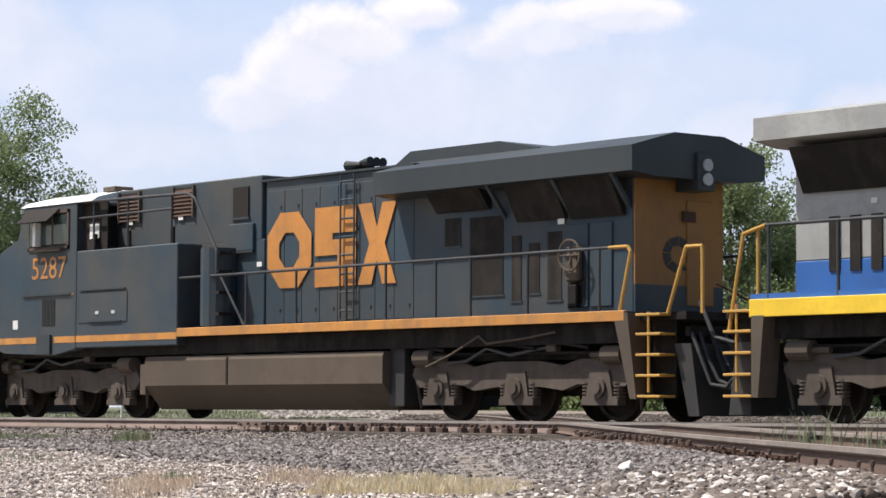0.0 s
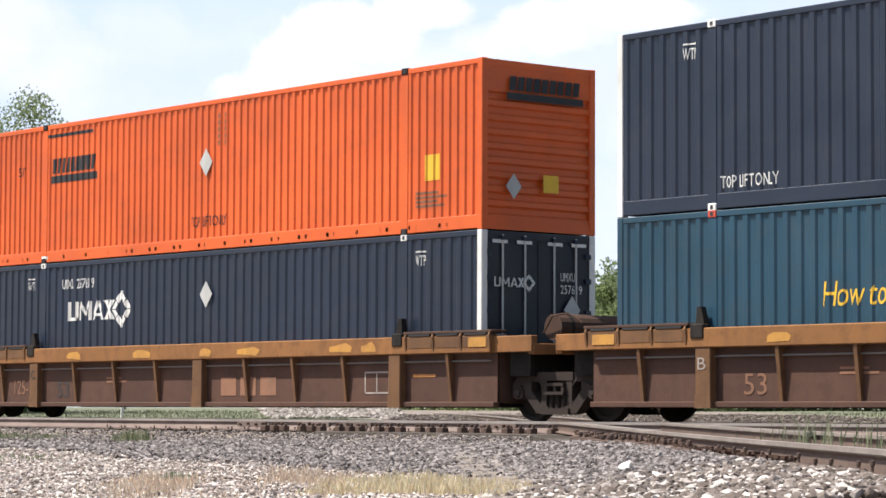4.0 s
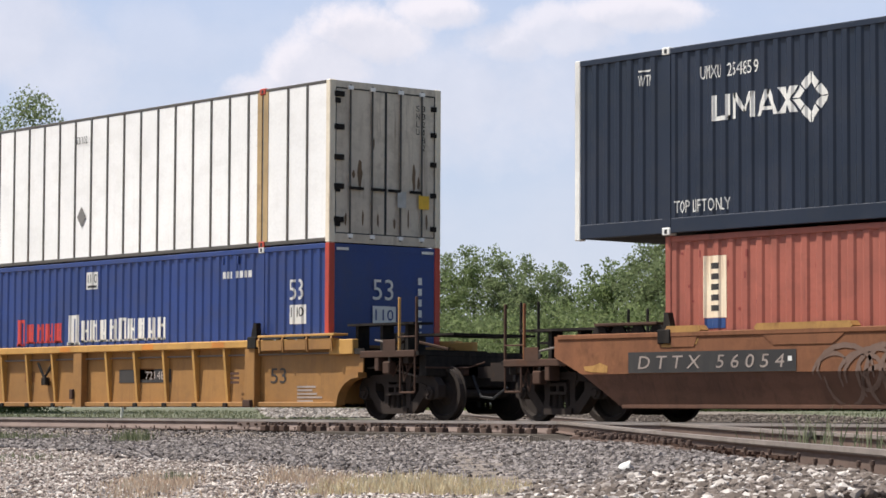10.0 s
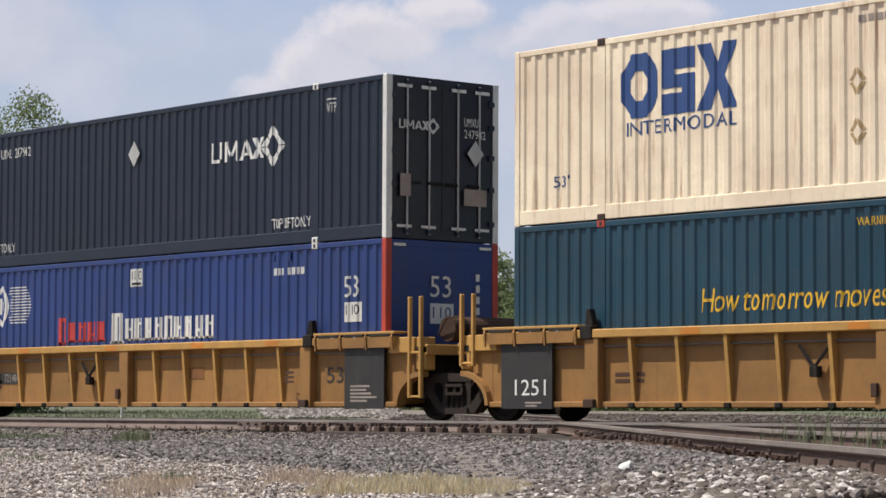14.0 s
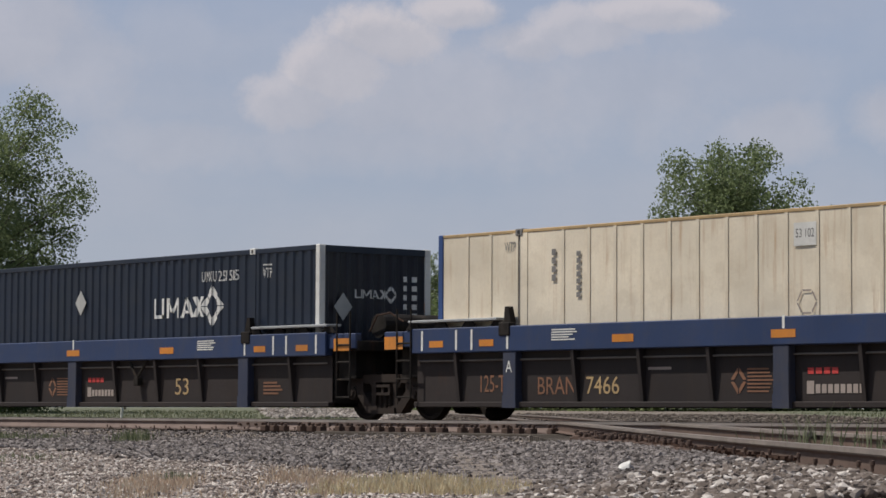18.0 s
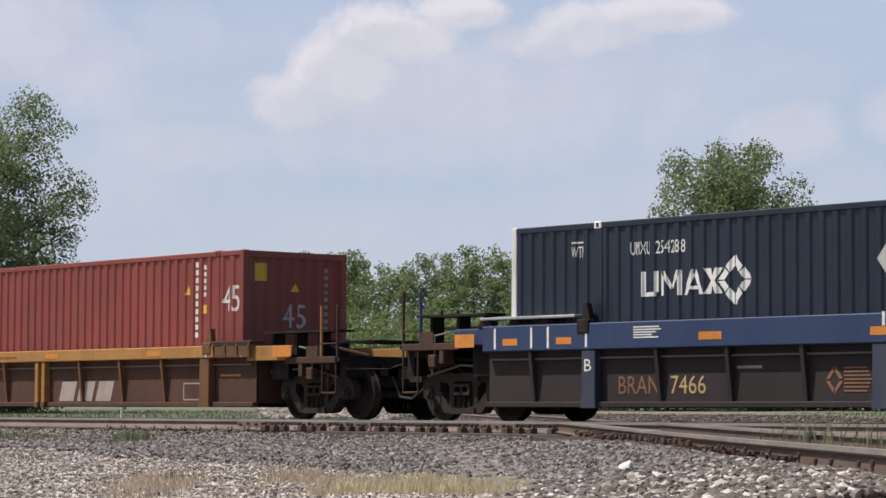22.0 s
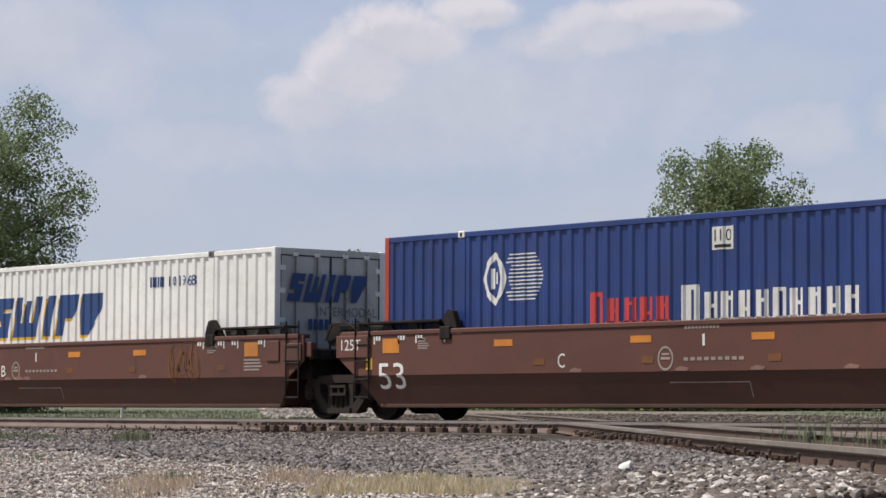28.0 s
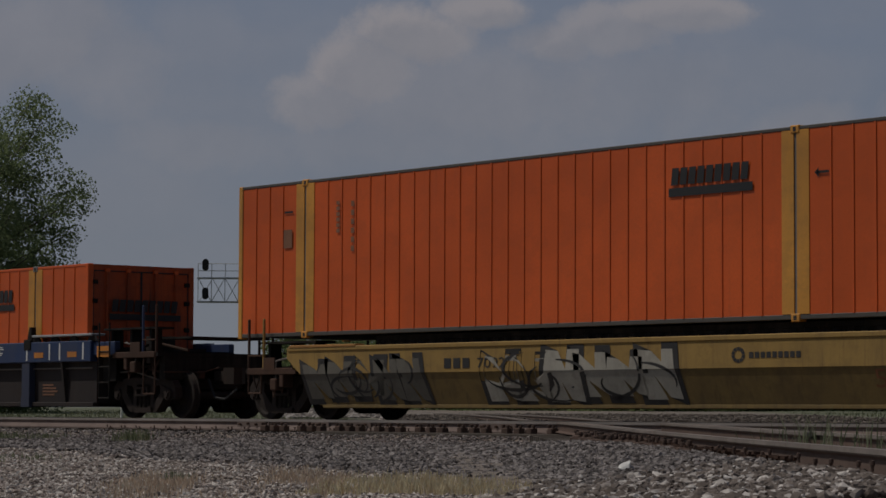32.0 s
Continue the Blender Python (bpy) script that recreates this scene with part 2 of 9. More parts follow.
    "louvre": paint("rusty_louvre", (0.085, 0.050, 0.038), 0.8, 0.4, 0.4),
    "mast_pale": paint("bright_galvanised_steel", (0.66, 0.66, 0.65), 0.5, 0.15, metal=0.1),
    "mast": paint("galvanised_steel", (0.42, 0.43, 0.44), 0.5, 0.2, metal=0.3),
    "signal": paint("black_signal", (0.012, 0.012, 0.013), 0.6, 0.1),
    "tie": paint("weathered_tie_wood", (0.10, 0.085, 0.072), 0.95, 0.5, 0.0, (0.05, 0.04, 0.035), bump=0.6),
    "bark": paint("grey_bark", (0.13, 0.11, 0.09), 0.95, 0.5, 0.0, (0.05, 0.045, 0.04), bump=0.8),
    "glass": glass_of("dark_cab_glass"),
}


# ---- mesh helpers ----
def root(name, label, category, group="", kind=""):
    return tagged(new(name), label, category, group, kind)


def mesh_of(bm, material, name):
    bmesh.ops.recalc_face_normals(bm, faces=bm.faces)
    me = bpy.data.meshes.new(name)
    bm.to_mesh(me)
    bm.free()
    me.materials.append(M[material] if isinstance(material, str) else material)
    return me


def put(name, me, parent, loc=(0, 0, 0), label=""):
    ob = new(name, me)
    ob.parent = parent
    ob.location = loc
    if label:
        tagged(ob, label)
    return ob


def part(name, bm, material, parent, label="", loc=(0, 0, 0)):
    return put(name, mesh_of(bm, material, name), parent, loc, label)


def box(bm, x0, x1, y0, y1, z0, z1):
    v = [bm.verts.new(p) for p in ((x0, y0, z0), (x1, y0, z0), (x1, y1, z0), (x0, y1, z0), (x0, y0, z1), (x1, y0, z1), (x1, y1, z1), (x0, y1, z1))]
    for f in ((0, 3, 2, 1), (4, 5, 6, 7), (0, 1, 5, 4), (1, 2, 6, 5), (2, 3, 7, 6), (3, 0, 4, 7)):
        bm.faces.new([v[i] for i in f])
    return bm


def boxes(*dims):
    bm = bmesh.new()
    for d in dims:
        box(bm, *d)
    return bm


def soft_box(*dims, r=0.012):
    bm = boxes(*dims)
    bmesh.ops.bevel(bm, geom=bm.edges[:], offset=r, segments=1, affect="EDGES")
    return bm


def prism(bm, pts, a, b, axis="y"):
    """A polygon swept from a to b along an axis. pts are (x, z), for axis x (y, z), for axis z (x, y)."""
    def at(p, w):
        return {"y": (p[0], w, p[1]), "x": (w, p[0], p[1]), "z": (p[0], p[1], w)}[axis]
    lo, hi = [bm.verts.new(at(p, a)) for p in pts], [bm.verts.new(at(p, b)) for p in pts]
    bm.faces.new(lo)
    bm.faces.new(hi[::-1])
    for i in range(len(pts)):
        j = (i + 1) % len(pts)
        bm.faces.new((lo[i], hi[i], hi[j], lo[j]))
    return bm


def rod(bm, p, q, r=0.02, n=6):
    p, q = Vector(p), Vector(q)
    m = Matrix.Translation((p + q) / 2) @ (q - p).to_track_quat("Z", "Y").to_matrix().to_4x4()
    bmesh.ops.create_cone(bm, cap_ends=True, segments=n, radius1=r, radius2=r, depth=(q - p).length, matrix=m)
    return bm


def rods(*lines, r=0.02, n=6):
    bm = bmesh.new()
    for l in lines:
        for p, q in zip(l[:-1], l[1:]):
            rod(bm, p, q, r, n)
    return bm


def lathe(bm, prof, n=24, axis="y"):
    """Turns (radius, offset) pairs about an axis."""
    rings = []
    for r, o in prof:
        ring = []
        for i in range(n):
            a = 2 * math.pi * i / n
            c, s = r * math.cos(a), r * math.sin(a)
            ring.append(bm.verts.new({"y": (c, o, s), "z": (c, s, o), "x": (o, c, s)}[axis]))
        rings.append(ring)
    for a, b in zip(rings[:-1], rings[1:]):
        for i in range(n):
            bm.faces.new((a[i], a[(i + 1) % n], b[(i + 1) % n], b[i]))
    bm.faces.new(rings[0][::-1])
    bm.faces.new(rings[-1])
    return bm


_text = {}


def text_mesh(words, slant=0.0):
    if (words, slant) not in _text:
        cu = bpy.data.curves.new("lettering", "FONT")
        cu.body, cu.extrude, cu.shear, cu.resolution_u = words, 0.0, slant, 3
        ob = bpy.data.objects.new("lettering", cu)
        me = bpy.data.meshes.new_from_object(ob)
        bpy.data.objects.remove(ob)
        bpy.data.curves.remove(cu)
        n = len(me.vertices)
        co = np.empty(n * 3)
        me.vertices.foreach_get("co", co)
        polys = [list(p.vertices) for p in me.polygons]
        bpy.data.meshes.remove(me)
        _text[words, slant] = (co.reshape(n, 3)[:, :2], polys)
    return _text[words, slant]


WAVES = {}                         # the section of a container's corrugated side or end: places and planes


def drape(bm, parent, end, plane):
    """Cuts paint at the folds of a corrugated side or end and lays it on them."""
    fold = WAVES.get((parent.name, end))
    if not fold:
        return
    axis = 1 if end else 0
    at = [v.co[axis] for v in bm.verts]
    a, b = min(at), max(at)
    normal = (0, 1, 0) if end else (1, 0, 0)
    for u, _ in fold:
        if a + 1e-4 < u < b - 1e-4:
            bmesh.ops.bisect_plane(bm, geom=bm.verts[:] + bm.edges[:] + bm.faces[:], plane_co=(0, u, 0) if end else (u, 0, 0), plane_no=normal)
    us, ds = [p[0] for p in fold], [p[1] for p in fold]
    lift = plane - face(parent)[1 if end else 0]
    for v in bm.verts:
        d = float(np.interp(v.co[axis], us, ds))
        if end:
            v.co.x = d + 0.006 + lift
        else:
            v.co.y = d - 0.006 + lift


def lettering(words, material, parent, x, z, width, height, y, end=False, slant=0.0, name="lettering", bold=0.0):
    """Words on a side (facing -y) or, with end, on an end (facing +x, where x is then y and y the plane's x)."""
    co, polys = text_mesh(words, slant)
    lo, hi = co.min(0), co.max(0)
    uv = (co - lo) / (hi - lo)
    if end:
        v = [(y, x + a * width, z + b * height) for a, b in uv]
    else:
        v = [(x + a * width, y, z + b * height) for a, b in uv]
    me = bpy.data.meshes.new(name)
    me.from_pydata(v, [], polys)
    if (parent.name, end) in WAVES:
        bm = bmesh.new()
        bm.from_mesh(me)
        drape(bm, parent, end, y)
        bm.to_mesh(me)
        bm.free()
    me.materials.append(M[material])
    ob = put(name, me, parent)
    if bold:
        s = ob.modifiers.new("thick", "SOLIDIFY")
        s.thickness, s.offset = bold, 0
    return ob


def column(words, material, parent, x, top, size, step, y, end=False):
    """Characters stacked one under another."""
    for i, ch in enumerate(words):
        if ch != " ":
            lettering(ch, material, parent, x + (0.3 * size if ch in "1I" else 0), top - i * step - size, size * (0.25 if ch in "1I" else 0.72), size, y, end)


def flat(shapes, material, parent, y, end=False, name="marking", label=""):
    """Flat painted shapes (lists of (x, z)) laid on a side or an end, each a part of its own; long rows of tiny ones are joined."""
    ob = None
    for group in ([shapes] if len(shapes) > 14 else [[q] for q in shapes]):
        bm = bmesh.new()
        for pts in group:
            bm.faces.new([bm.verts.new((y, a, b) if end else (a, y, b)) for a, b in pts])
        if name != "placard":
            drape(bm, parent, end, y)
        me = bpy.data.meshes.new(name)
        bm.to_mesh(me)
        bm.free()
        me.materials.append(M[material])
        ob = put(name, me, parent, (0, 0, 0), label)
        if len(group) > 14:
            tagged(ob, kind="stuff")
    return ob


def quad(x0, x1, z0, z1, slant=0.0):
    k = slant * (z1 - z0)
    return [(x0, z0), (x1, z0), (x1 + k, z1), (x0 + k, z1)]


def bars(x, z, w, h, n, gap=0.25, slant=0.0):
    """A row of n bars in a width, standing for writing that is not spelled out."""
    p = w / n
    return [quad(x + i * p, x + (i + 1 - gap) * p, z, z + h, slant) for i in range(n)]


def ring_shape(cx, cz, a, b, k, n=4, turn=0.0, cut=0, gap=0.06):
    """Pieces of a ring with n sides: a diamond frame or a round one. cut: pieces left out."""
    out = []
    for i in range(n - cut):
        t0, t1 = turn + 2 * math.pi * (i + gap) / n, turn + 2 * math.pi * (i + 1 - gap) / n
        p = [(cx + a * math.cos(t), cz + b * math.sin(t)) for t in (t0, t1)]
        q = [(cx + k * a * math.cos(t), cz + k * b * math.sin(t)) for t in (t1, t0)]
        out.append(p + q)
    return out


# ---- sky backdrop ----
VIEW = Vector((-math.sin(radians(50.2625)), math.cos(radians(50.2625)), 0))
RIGHT = Vector((VIEW.y, -VIEW.x, 0))


def sky_material():
    """Blue sky above, paler below, with banks of soft white cloud."""
    m = bpy.data.materials.new("cloudy_sky")
    m.use_nodes = True
    t = m.node_tree
    t.nodes.clear()
    out = t.nodes.new("ShaderNodeOutputMaterial")
    em = t.nodes.new("ShaderNodeEmission")
    t.links.new(em.outputs[0], out.inputs["Surface"])
    co = t.nodes.new("ShaderNodeTexCoord")
    sep = t.nodes.new("ShaderNodeSeparateXYZ")
    t.links.new(co.outputs["Object"], sep.inputs[0])

    def rng(sock, a, b, c=0.0, d=1.0, smooth=True):
        r = t.nodes.new("ShaderNodeMapRange")
        if smooth:
            r.interpolation_type = "SMOOTHSTEP"
        for k, v in zip(("From Min", "From Max", "To Min", "To Max"), (a, b, c, d)):
            r.inputs[k].default_value = v
        t.links.new(sock, r.inputs["Value"])
        return r.outputs["Result"]

    def op(kind, a, b):
        n = t.nodes.new("ShaderNodeMath")
        n.operation = kind
        for i, v in enumerate((a, b)):
            if isinstance(v, (int, float)):
                n.inputs[i].default_value = v
            else:
                t.links.new(v, n.inputs[i])
        return n.outputs[0]

    base = mixed(t, rng(sep.outputs["Z"], 0, 430, smooth=False), SKY_LOW, SKY_HIGH)
    def cover(shift, banks):
        """How thick the banks are, seen a little off to the side by shift."""
        mv = t.nodes.new("ShaderNodeMapping")
        mv.inputs["Location"].default_value = (shift[0], 0, shift[1])
        t.links.new(co.outputs["Object"], mv.inputs["Vector"])
        xyz = t.nodes.new("ShaderNodeSeparateXYZ")
        t.links.new(mv.outputs["Vector"], xyz.inputs[0])
        # billowing distortion of the outlines
        nz = N(t, "ShaderNodeTexNoise", Scale=0.011, Detail=9.0, Roughness=0.66)
        t.links.new(mv.outputs["Vector"], nz.inputs["Vector"])
        nz2 = N(t, "ShaderNodeTexNoise", Scale=0.0032, Detail=4.0, Roughness=0.55)
        t.links.new(mv.outputs["Vector"], nz2.inputs["Vector"])
        wob = op("ADD", op("MULTIPLY", op("SUBTRACT", nz.outputs["Fac"], 0.5), 1.9), op("MULTIPLY", op("SUBTRACT", nz2.outputs["Fac"], 0.5), 0.9))
        total = None
        for px, py, rx, rz, k, e in banks:
            x, z = (px - 725) / 1.83, (731 - py) / 1.83
            dx = op("DIVIDE", op("SUBTRACT", xyz.outputs["X"], x), rx / 1.83)
            dz = op("DIVIDE", op("SUBTRACT", xyz.outputs["Z"], z), rz / 1.83)
            d = op("SQRT", op("ADD", op("MULTIPLY", dx, dx), op("MULTIPLY", dz, dz)), 0)
            c = op("MULTIPLY", rng(op("ADD", op("SUBTRACT", 1.0, d), wob), -e, e + 0.1), k)
            total = c if total is None else op("MAXIMUM", total, c)
        return total

    total = cover((0, 0), CLOUDS)
    rim = rng(op("SUBTRACT", cover((0, 0), CLOUDS[:8]), cover((-16, 20), CLOUDS[:8])), 0.02, 0.75)
    thin, _ = noise_of(t, 0.0040, 6, 0.55, (0.7, 1, 1.5), 0.34, 0.72)
    veil = op("MAXIMUM", total, scaled(t, thin, 0.42))
    soft, _ = noise_of(t, 0.010, 7, 0.62, None, 0.34, 0.66)
    lit = mixed(t, rim, mixed(t, soft, CLOUD_DARK, CLOUD_LIGHT), CLOUD_RIM)
    t.links.new(mixed(t, veil, base, lit), em.inputs["Color"])
    em.inputs["Strength"].default_value = SKY_GLOW
    return m


SKY_LOW, SKY_HIGH = (0.492, 0.532, 0.592), (0.335, 0.432, 0.615)
CLOUD_DARK, CLOUD_LIGHT, CLOUD_RIM = (0.555, 0.545, 0.60), (0.665, 0.635, 0.675), (0.745, 0.690, 0.712)
SKY_GLOW = 1.13
SKY_D = 2500.0
# cloud banks on the backdrop: place across and height, half sizes, density, softness of the edge
CLOUDS = [(435, 178, 110, 58, 0.66, 0.40), (530, 118, 110, 70, 0.76, 0.36), (620, 56, 120, 66, 0.82, 0.36), (730, 14, 120, 40, 0.8, 0.36), (620, 150, 190, 80, 0.52, 0.6),
          (860, 70, 90, 46, 0.66, 0.46), (960, 46, 120, 54, 0.68, 0.42), (1080, 14, 150, 40, 0.76, 0.40), (700, 160, 330, 120, 0.52, 0.6), (980, 150, 300, 110, 0.42, 0.6),
          (60, 110, 160, 110, 0.50, 0.6), (-90, 60, 200, 120, 0.6, 0.5), (230, 60, 150, 80, 0.36, 0.6), (1560, 200, 130, 60, 0.55, 0.45), (1310, 225, 120, 60, 0.48, 0.5), (600, 250, 300, 60, 0.4, 0.6), (1250, 120, 200, 80, 0.32, 0.6), (250, 255, 200, 60, 0.42, 0.6)]


def sky_sheet():
    bm = bmesh.new()
    bm.faces.new([bm.verts.new(p) for p in ((-900, 0, -60), (900, 0, -60), (900, 0, 800), (-900, 0, 800))])
    ob = new("backdrop", mesh_of(bm, sky_material(), "backdrop"))
    tagged(ob, "pale blue sky with drifting banks of soft white cloud", "sky", kind="structure")
    return ob


SKY = sky_sheet()


def sky_pose(t):
    """The clouds drift slowly across, from the camera's left to its right."""
    p = VIEW * SKY_D + RIGHT * (-32 + 64 * t / T_END)
    return pose(p.x, p.y - 29.35, 0, 0, 0, 50.2625)


# ---- ground ----
def ground_z(x, y):
    """Gravel by the line, a little lower before it; fields that rise gently beyond."""
    z = -0.195 - 0.095 * np.clip((-1.6 - y) / 2.2, 0, 1)
    far = np.clip((y - 4.0) / 45.0, 0, 1)
    z = z + 0.50 * far + 2.2 * np.clip((y - 110) / 600.0, 0, 1)
    # ballast shoulders filled up to the rails' feet
    n2 = 0.628 * x + 0.778 * y
    fill = np.clip((2.6 - np.abs(n2 + 19.65)) / 1.2, 0, 1) * np.clip((-4.5 - y) / 6, 0, 1)
    z = z + fill * np.maximum(-0.152 - z, 0)
    return z + 0.012 * np.sin(x * 1.7 + y * 0.6) * np.sin(y * 1.3 - x * 0.4)


def ground_material():
    m, t, n, b = nodes_of("gravelly_ground")
    co = t.nodes.new("ShaderNodeTexCoord")
    sep = t.nodes.new("ShaderNodeSeparateXYZ")
    t.links.new(co.outputs["Object"], sep.inputs[0])
    fine, raw = noise_of(t, 16, 6, 0.7)
    patch, _ = noise_of(t, 0.35, 4, 0.6)
    c = mixed(t, fine, (0.10, 0.083, 0.073), (0.265, 0.225, 0.195))
    c = mixed(t, scaled(t, patch, 0.5), c, (0.20, 0.155, 0.11))
    g_big, _ = noise_of(t, 0.12, 5, 0.6)
    grass = mixed(t, g_big, (0.095, 0.104, 0.060), (0.145, 0.148, 0.092))
    fade = t.nodes.new("ShaderNodeMapRange")
    fade.inputs["From Min"].default_value, fade.inputs["From Max"].default_value = 3.2, 5.5
    t.links.new(sep.outputs["Y"], fade.inputs["Value"])
    # the crossing track keeps its gravel bed through the field
    dot = t.nodes.new("ShaderNodeVectorMath")
    dot.operation = "DOT_PRODUCT"
    dot.inputs[1].default_value = (0.628, 0.778, 0)
    t.links.new(co.outputs["Object"], dot.inputs[0])
    off = N(t, "ShaderNodeMath")
    off.operation = "ADD"
    off.inputs[1].default_value = 16.5
    t.links.new(dot.outputs["Value"], off.inputs[0])
    away = N(t, "ShaderNodeMath")
    away.operation = "ABSOLUTE"
    t.links.new(off.outputs[0], away.inputs[0])
    bed = t.nodes.new("ShaderNodeMapRange")
    bed.inputs["From Min"].default_value, bed.inputs["From Max"].default_value = 6.4, 8.2
    t.links.new(away.outputs[0], bed.inputs["Value"])
    field = N(t, "ShaderNodeMath")
    field.operation = "MULTIPLY"
    t.links.new(bed.outputs["Result"], field.inputs[0])
    t.links.new(fade.outputs["Result"], field.inputs[1])
    c = mixed(t, field.outputs[0], c, grass)
    t.links.new(c, b.inputs["Base Color"])
    b.inputs["Roughness"].default_value = 0.95
    bp = N(t, "ShaderNodeBump", Strength=0.6, Distance=0.03)
    t.links.new(raw, bp.inputs["Height"])
    t.links.new(bp.outputs["Normal"], b.inputs["Normal"])
    return m


def ground_sheet():
    u = np.linspace(-1, 1, 261)
    g = np.sinh(u * 6.2) / np.sinh(6.2)
    X, Y = np.meshgrid(-25 + g * 3600, -6 + g * 3600)
    Z = ground_z(X, Y)
    n = len(u)
    idx = np.arange(n * n).reshape(n, n)
    faces = np.stack([idx[:-1, :-1], idx[:-1, 1:], idx[1:, 1:], idx[1:, :-1]], -1).reshape(-1, 4)
    me = bpy.data.meshes.new("ground")
    me.from_pydata(np.stack([X, Y, Z], -1).reshape(-1, 3).tolist(), [], faces.tolist())
    me.materials.append(ground_material())
    me.polygons.foreach_set("use_smooth", [True] * len(faces))
    return tagged(new("ground", me), "gravelly railway ground with grass fields beyond the line", "ground", kind="structure")


ground_sheet()

# ---- rails ----
HEAD = [(-0.036, -0.002), (0.036, -0.002), (0.037, -0.030), (0.028, -0.040), (-0.028, -0.040), (-0.037, -0.030)]
WEB = [(-0.028, -0.040), (0.028, -0.040), (0.009, -0.055), (0.009, -0.135), (0.068, -0.158), (0.068, -0.170), (-0.068, -0.170), (-0.068, -0.158), (-0.009, -0.135), (-0.009, -0.055)]


MAIN_HEAD = [(-0.038, -0.002), (0.038, -0.002), (0.039, -0.042), (0.030, -0.056), (-0.030, -0.056), (-0.039, -0.042)]
MAIN_WEB = [(-0.030, -0.056), (0.030, -0.056), (0.010, -0.068), (0.010, -0.105), (0.085, -0.178), (0.085, -0.205), (-0.085, -0.205), (-0.085, -0.178), (-0.010, -0.105), (-0.010, -0.068)]


def sweep(bm, prof, line):
    """A rail's section carried along a line of (x, y, z)."""
    rings = []
    for i, p in enumerate(line):
        d = Vector(line[min(i + 1, len(line) - 1)]) - Vector(line[max(i - 1, 0)])
        side = Vector((d.y, -d.x, 0)).normalized()
        rings.append([bm.verts.new(Vector(p) + side * u + Vector((0, 0, v))) for u, v in prof])
    for a, b in zip(rings[:-1], rings[1:]):
        for i in range(len(prof)):
            j = (i + 1) % len(prof)
            bm.faces.new((a[i], a[j], b[j], b[i]))
    bm.faces.new(rings[0])
    bm.faces.new(rings[-1][::-1])
    return bm


def rail(parent, line, label="", web="railweb"):
    main = web == "railweb"
    r = part("rail", sweep(bmesh.new(), MAIN_WEB if main else WEB, line), web, parent, label)
    part("rail_head", sweep(bmesh.new(), MAIN_HEAD if main else HEAD, line), "railhead" if main else "crosshead", r)
    return r


D2 = Vector((-0.778, 0.628, 0)).normalized()      # the crossing track's run, away from the camera
N2 = Vector((D2.y, -D2.x, 0))                      # to its right
D3 = Vector((-0.812, 0.583, 0)).normalized()       # where it bends off beyond the crossing


def grade(y):
    """The crossing track climbs a little to the main line."""
    return -0.003 + RAIL * min(max((y + 14) / 12, 0), 1)


def track2(off, step=0.0, lift=0.0):
    """A line at a sideways offset from the crossing track's near rail."""
    p0 = N2 * (-20.4) + N2 * 0
    pts = []
    for d in (-30, -8, 0, 8, 16, 24, 32, 40, 44):
        pts.append(p0 + D2 * d + N2 * off)
    q = pts[-1]
    for k in range(1, 16):
        w = min(k / 6, 1)
        dirn = (D2 * (1 - w) + D3 * w).normalized()
        q = q + dirn * (6 if k < 8 else 22)
        pts.append(q.copy())
    out = []
    for p in pts:
        rise = 0.55 * min(max((p.y - 4) / 120, 0), 1)
        out.append((p.x, p.y, grade(p.y) + rise + lift))
    return out


def tie_mesh():
    bm = soft_box((-0.115, 0.115, -1.62, 1.3, -0.17, 0.0), r=0.01)
    return mesh_of(bm, "tie", "tie")


TIE = tie_mesh()
OUTER = -1.5525
main_track = root("railway_track", "main railway track with rusty rails on dark ties", "track", kind="structure")
for y in (-0.7525, 0.7525):
    rail(main_track, [(x, y, RAIL) for x in (-420, -200, -60, -45, -30, -15, 160)])
# extra rail added along the tie ends, where sunlight clears the train's shade
rail(main_track, [(x, OUTER, RAIL) for x in (-420, -200, -60, -45, -30, -15, 160)], "dusty added rail lying in the sun outside the running rails")
for i in range(84):
    t_ob = put("tie", TIE, main_track, (-58 + i * 0.52, random.uniform(-0.05, 0.05), RAIL - 0.212 + random.uniform(-0.012, 0.004)))
    t_ob.rotation_euler[2] = radians(random.uniform(-2, 2))
cross_track = root("crossing_track", "second railway track crossing the main line at a diamond", "track", kind="structure")
for off in (0.0, 1.505):
    rail(cross_track, track2(off), "", "crossweb")
for i in range(98):
    p = N2 * (-20.4 + 0.75) + D2 * (-25 + i * 0.56)
    if -1.8 < p.y < 1.8:
        continue
    t_ob = put("tie", TIE, cross_track, (p.x, p.y, grade(p.y) + (-0.190 if i > 24 else -0.172) + random.uniform(-0.012, 0.002)))
    t_ob.rotation_euler[2] = math.atan2(D2.y, D2.x) + radians(random.uniform(-2, 2))


# ---- containers ----
def waves(u0, u1, pitch, d):
    """A corrugated line: (place, depth) pairs."""
    n = max(1, round((u1 - u0) / pitch))
    p = (u1 - u0) / n
    out = []
    for i in range(n):
        a = u0 + i * p
        out += [(a, 0), (a + 0.34 * p, 0), (a + 0.48 * p, d), (a + 0.86 * p, d)]
    return out + [(u1, 0)]


def wavy_side(u0, u1, z0, z1, y, pitch=0.28, d=0.028):
    bm = bmesh.new()
    pts = [(bm.verts.new((u, y + e, z0)), bm.verts.new((u, y + e, z1))) for u, e in waves(u0, u1, pitch, d)]
    for a, b in zip(pts[:-1], pts[1:]):
        bm.faces.new((a[0], b[0], b[1], a[1]))
    return bm


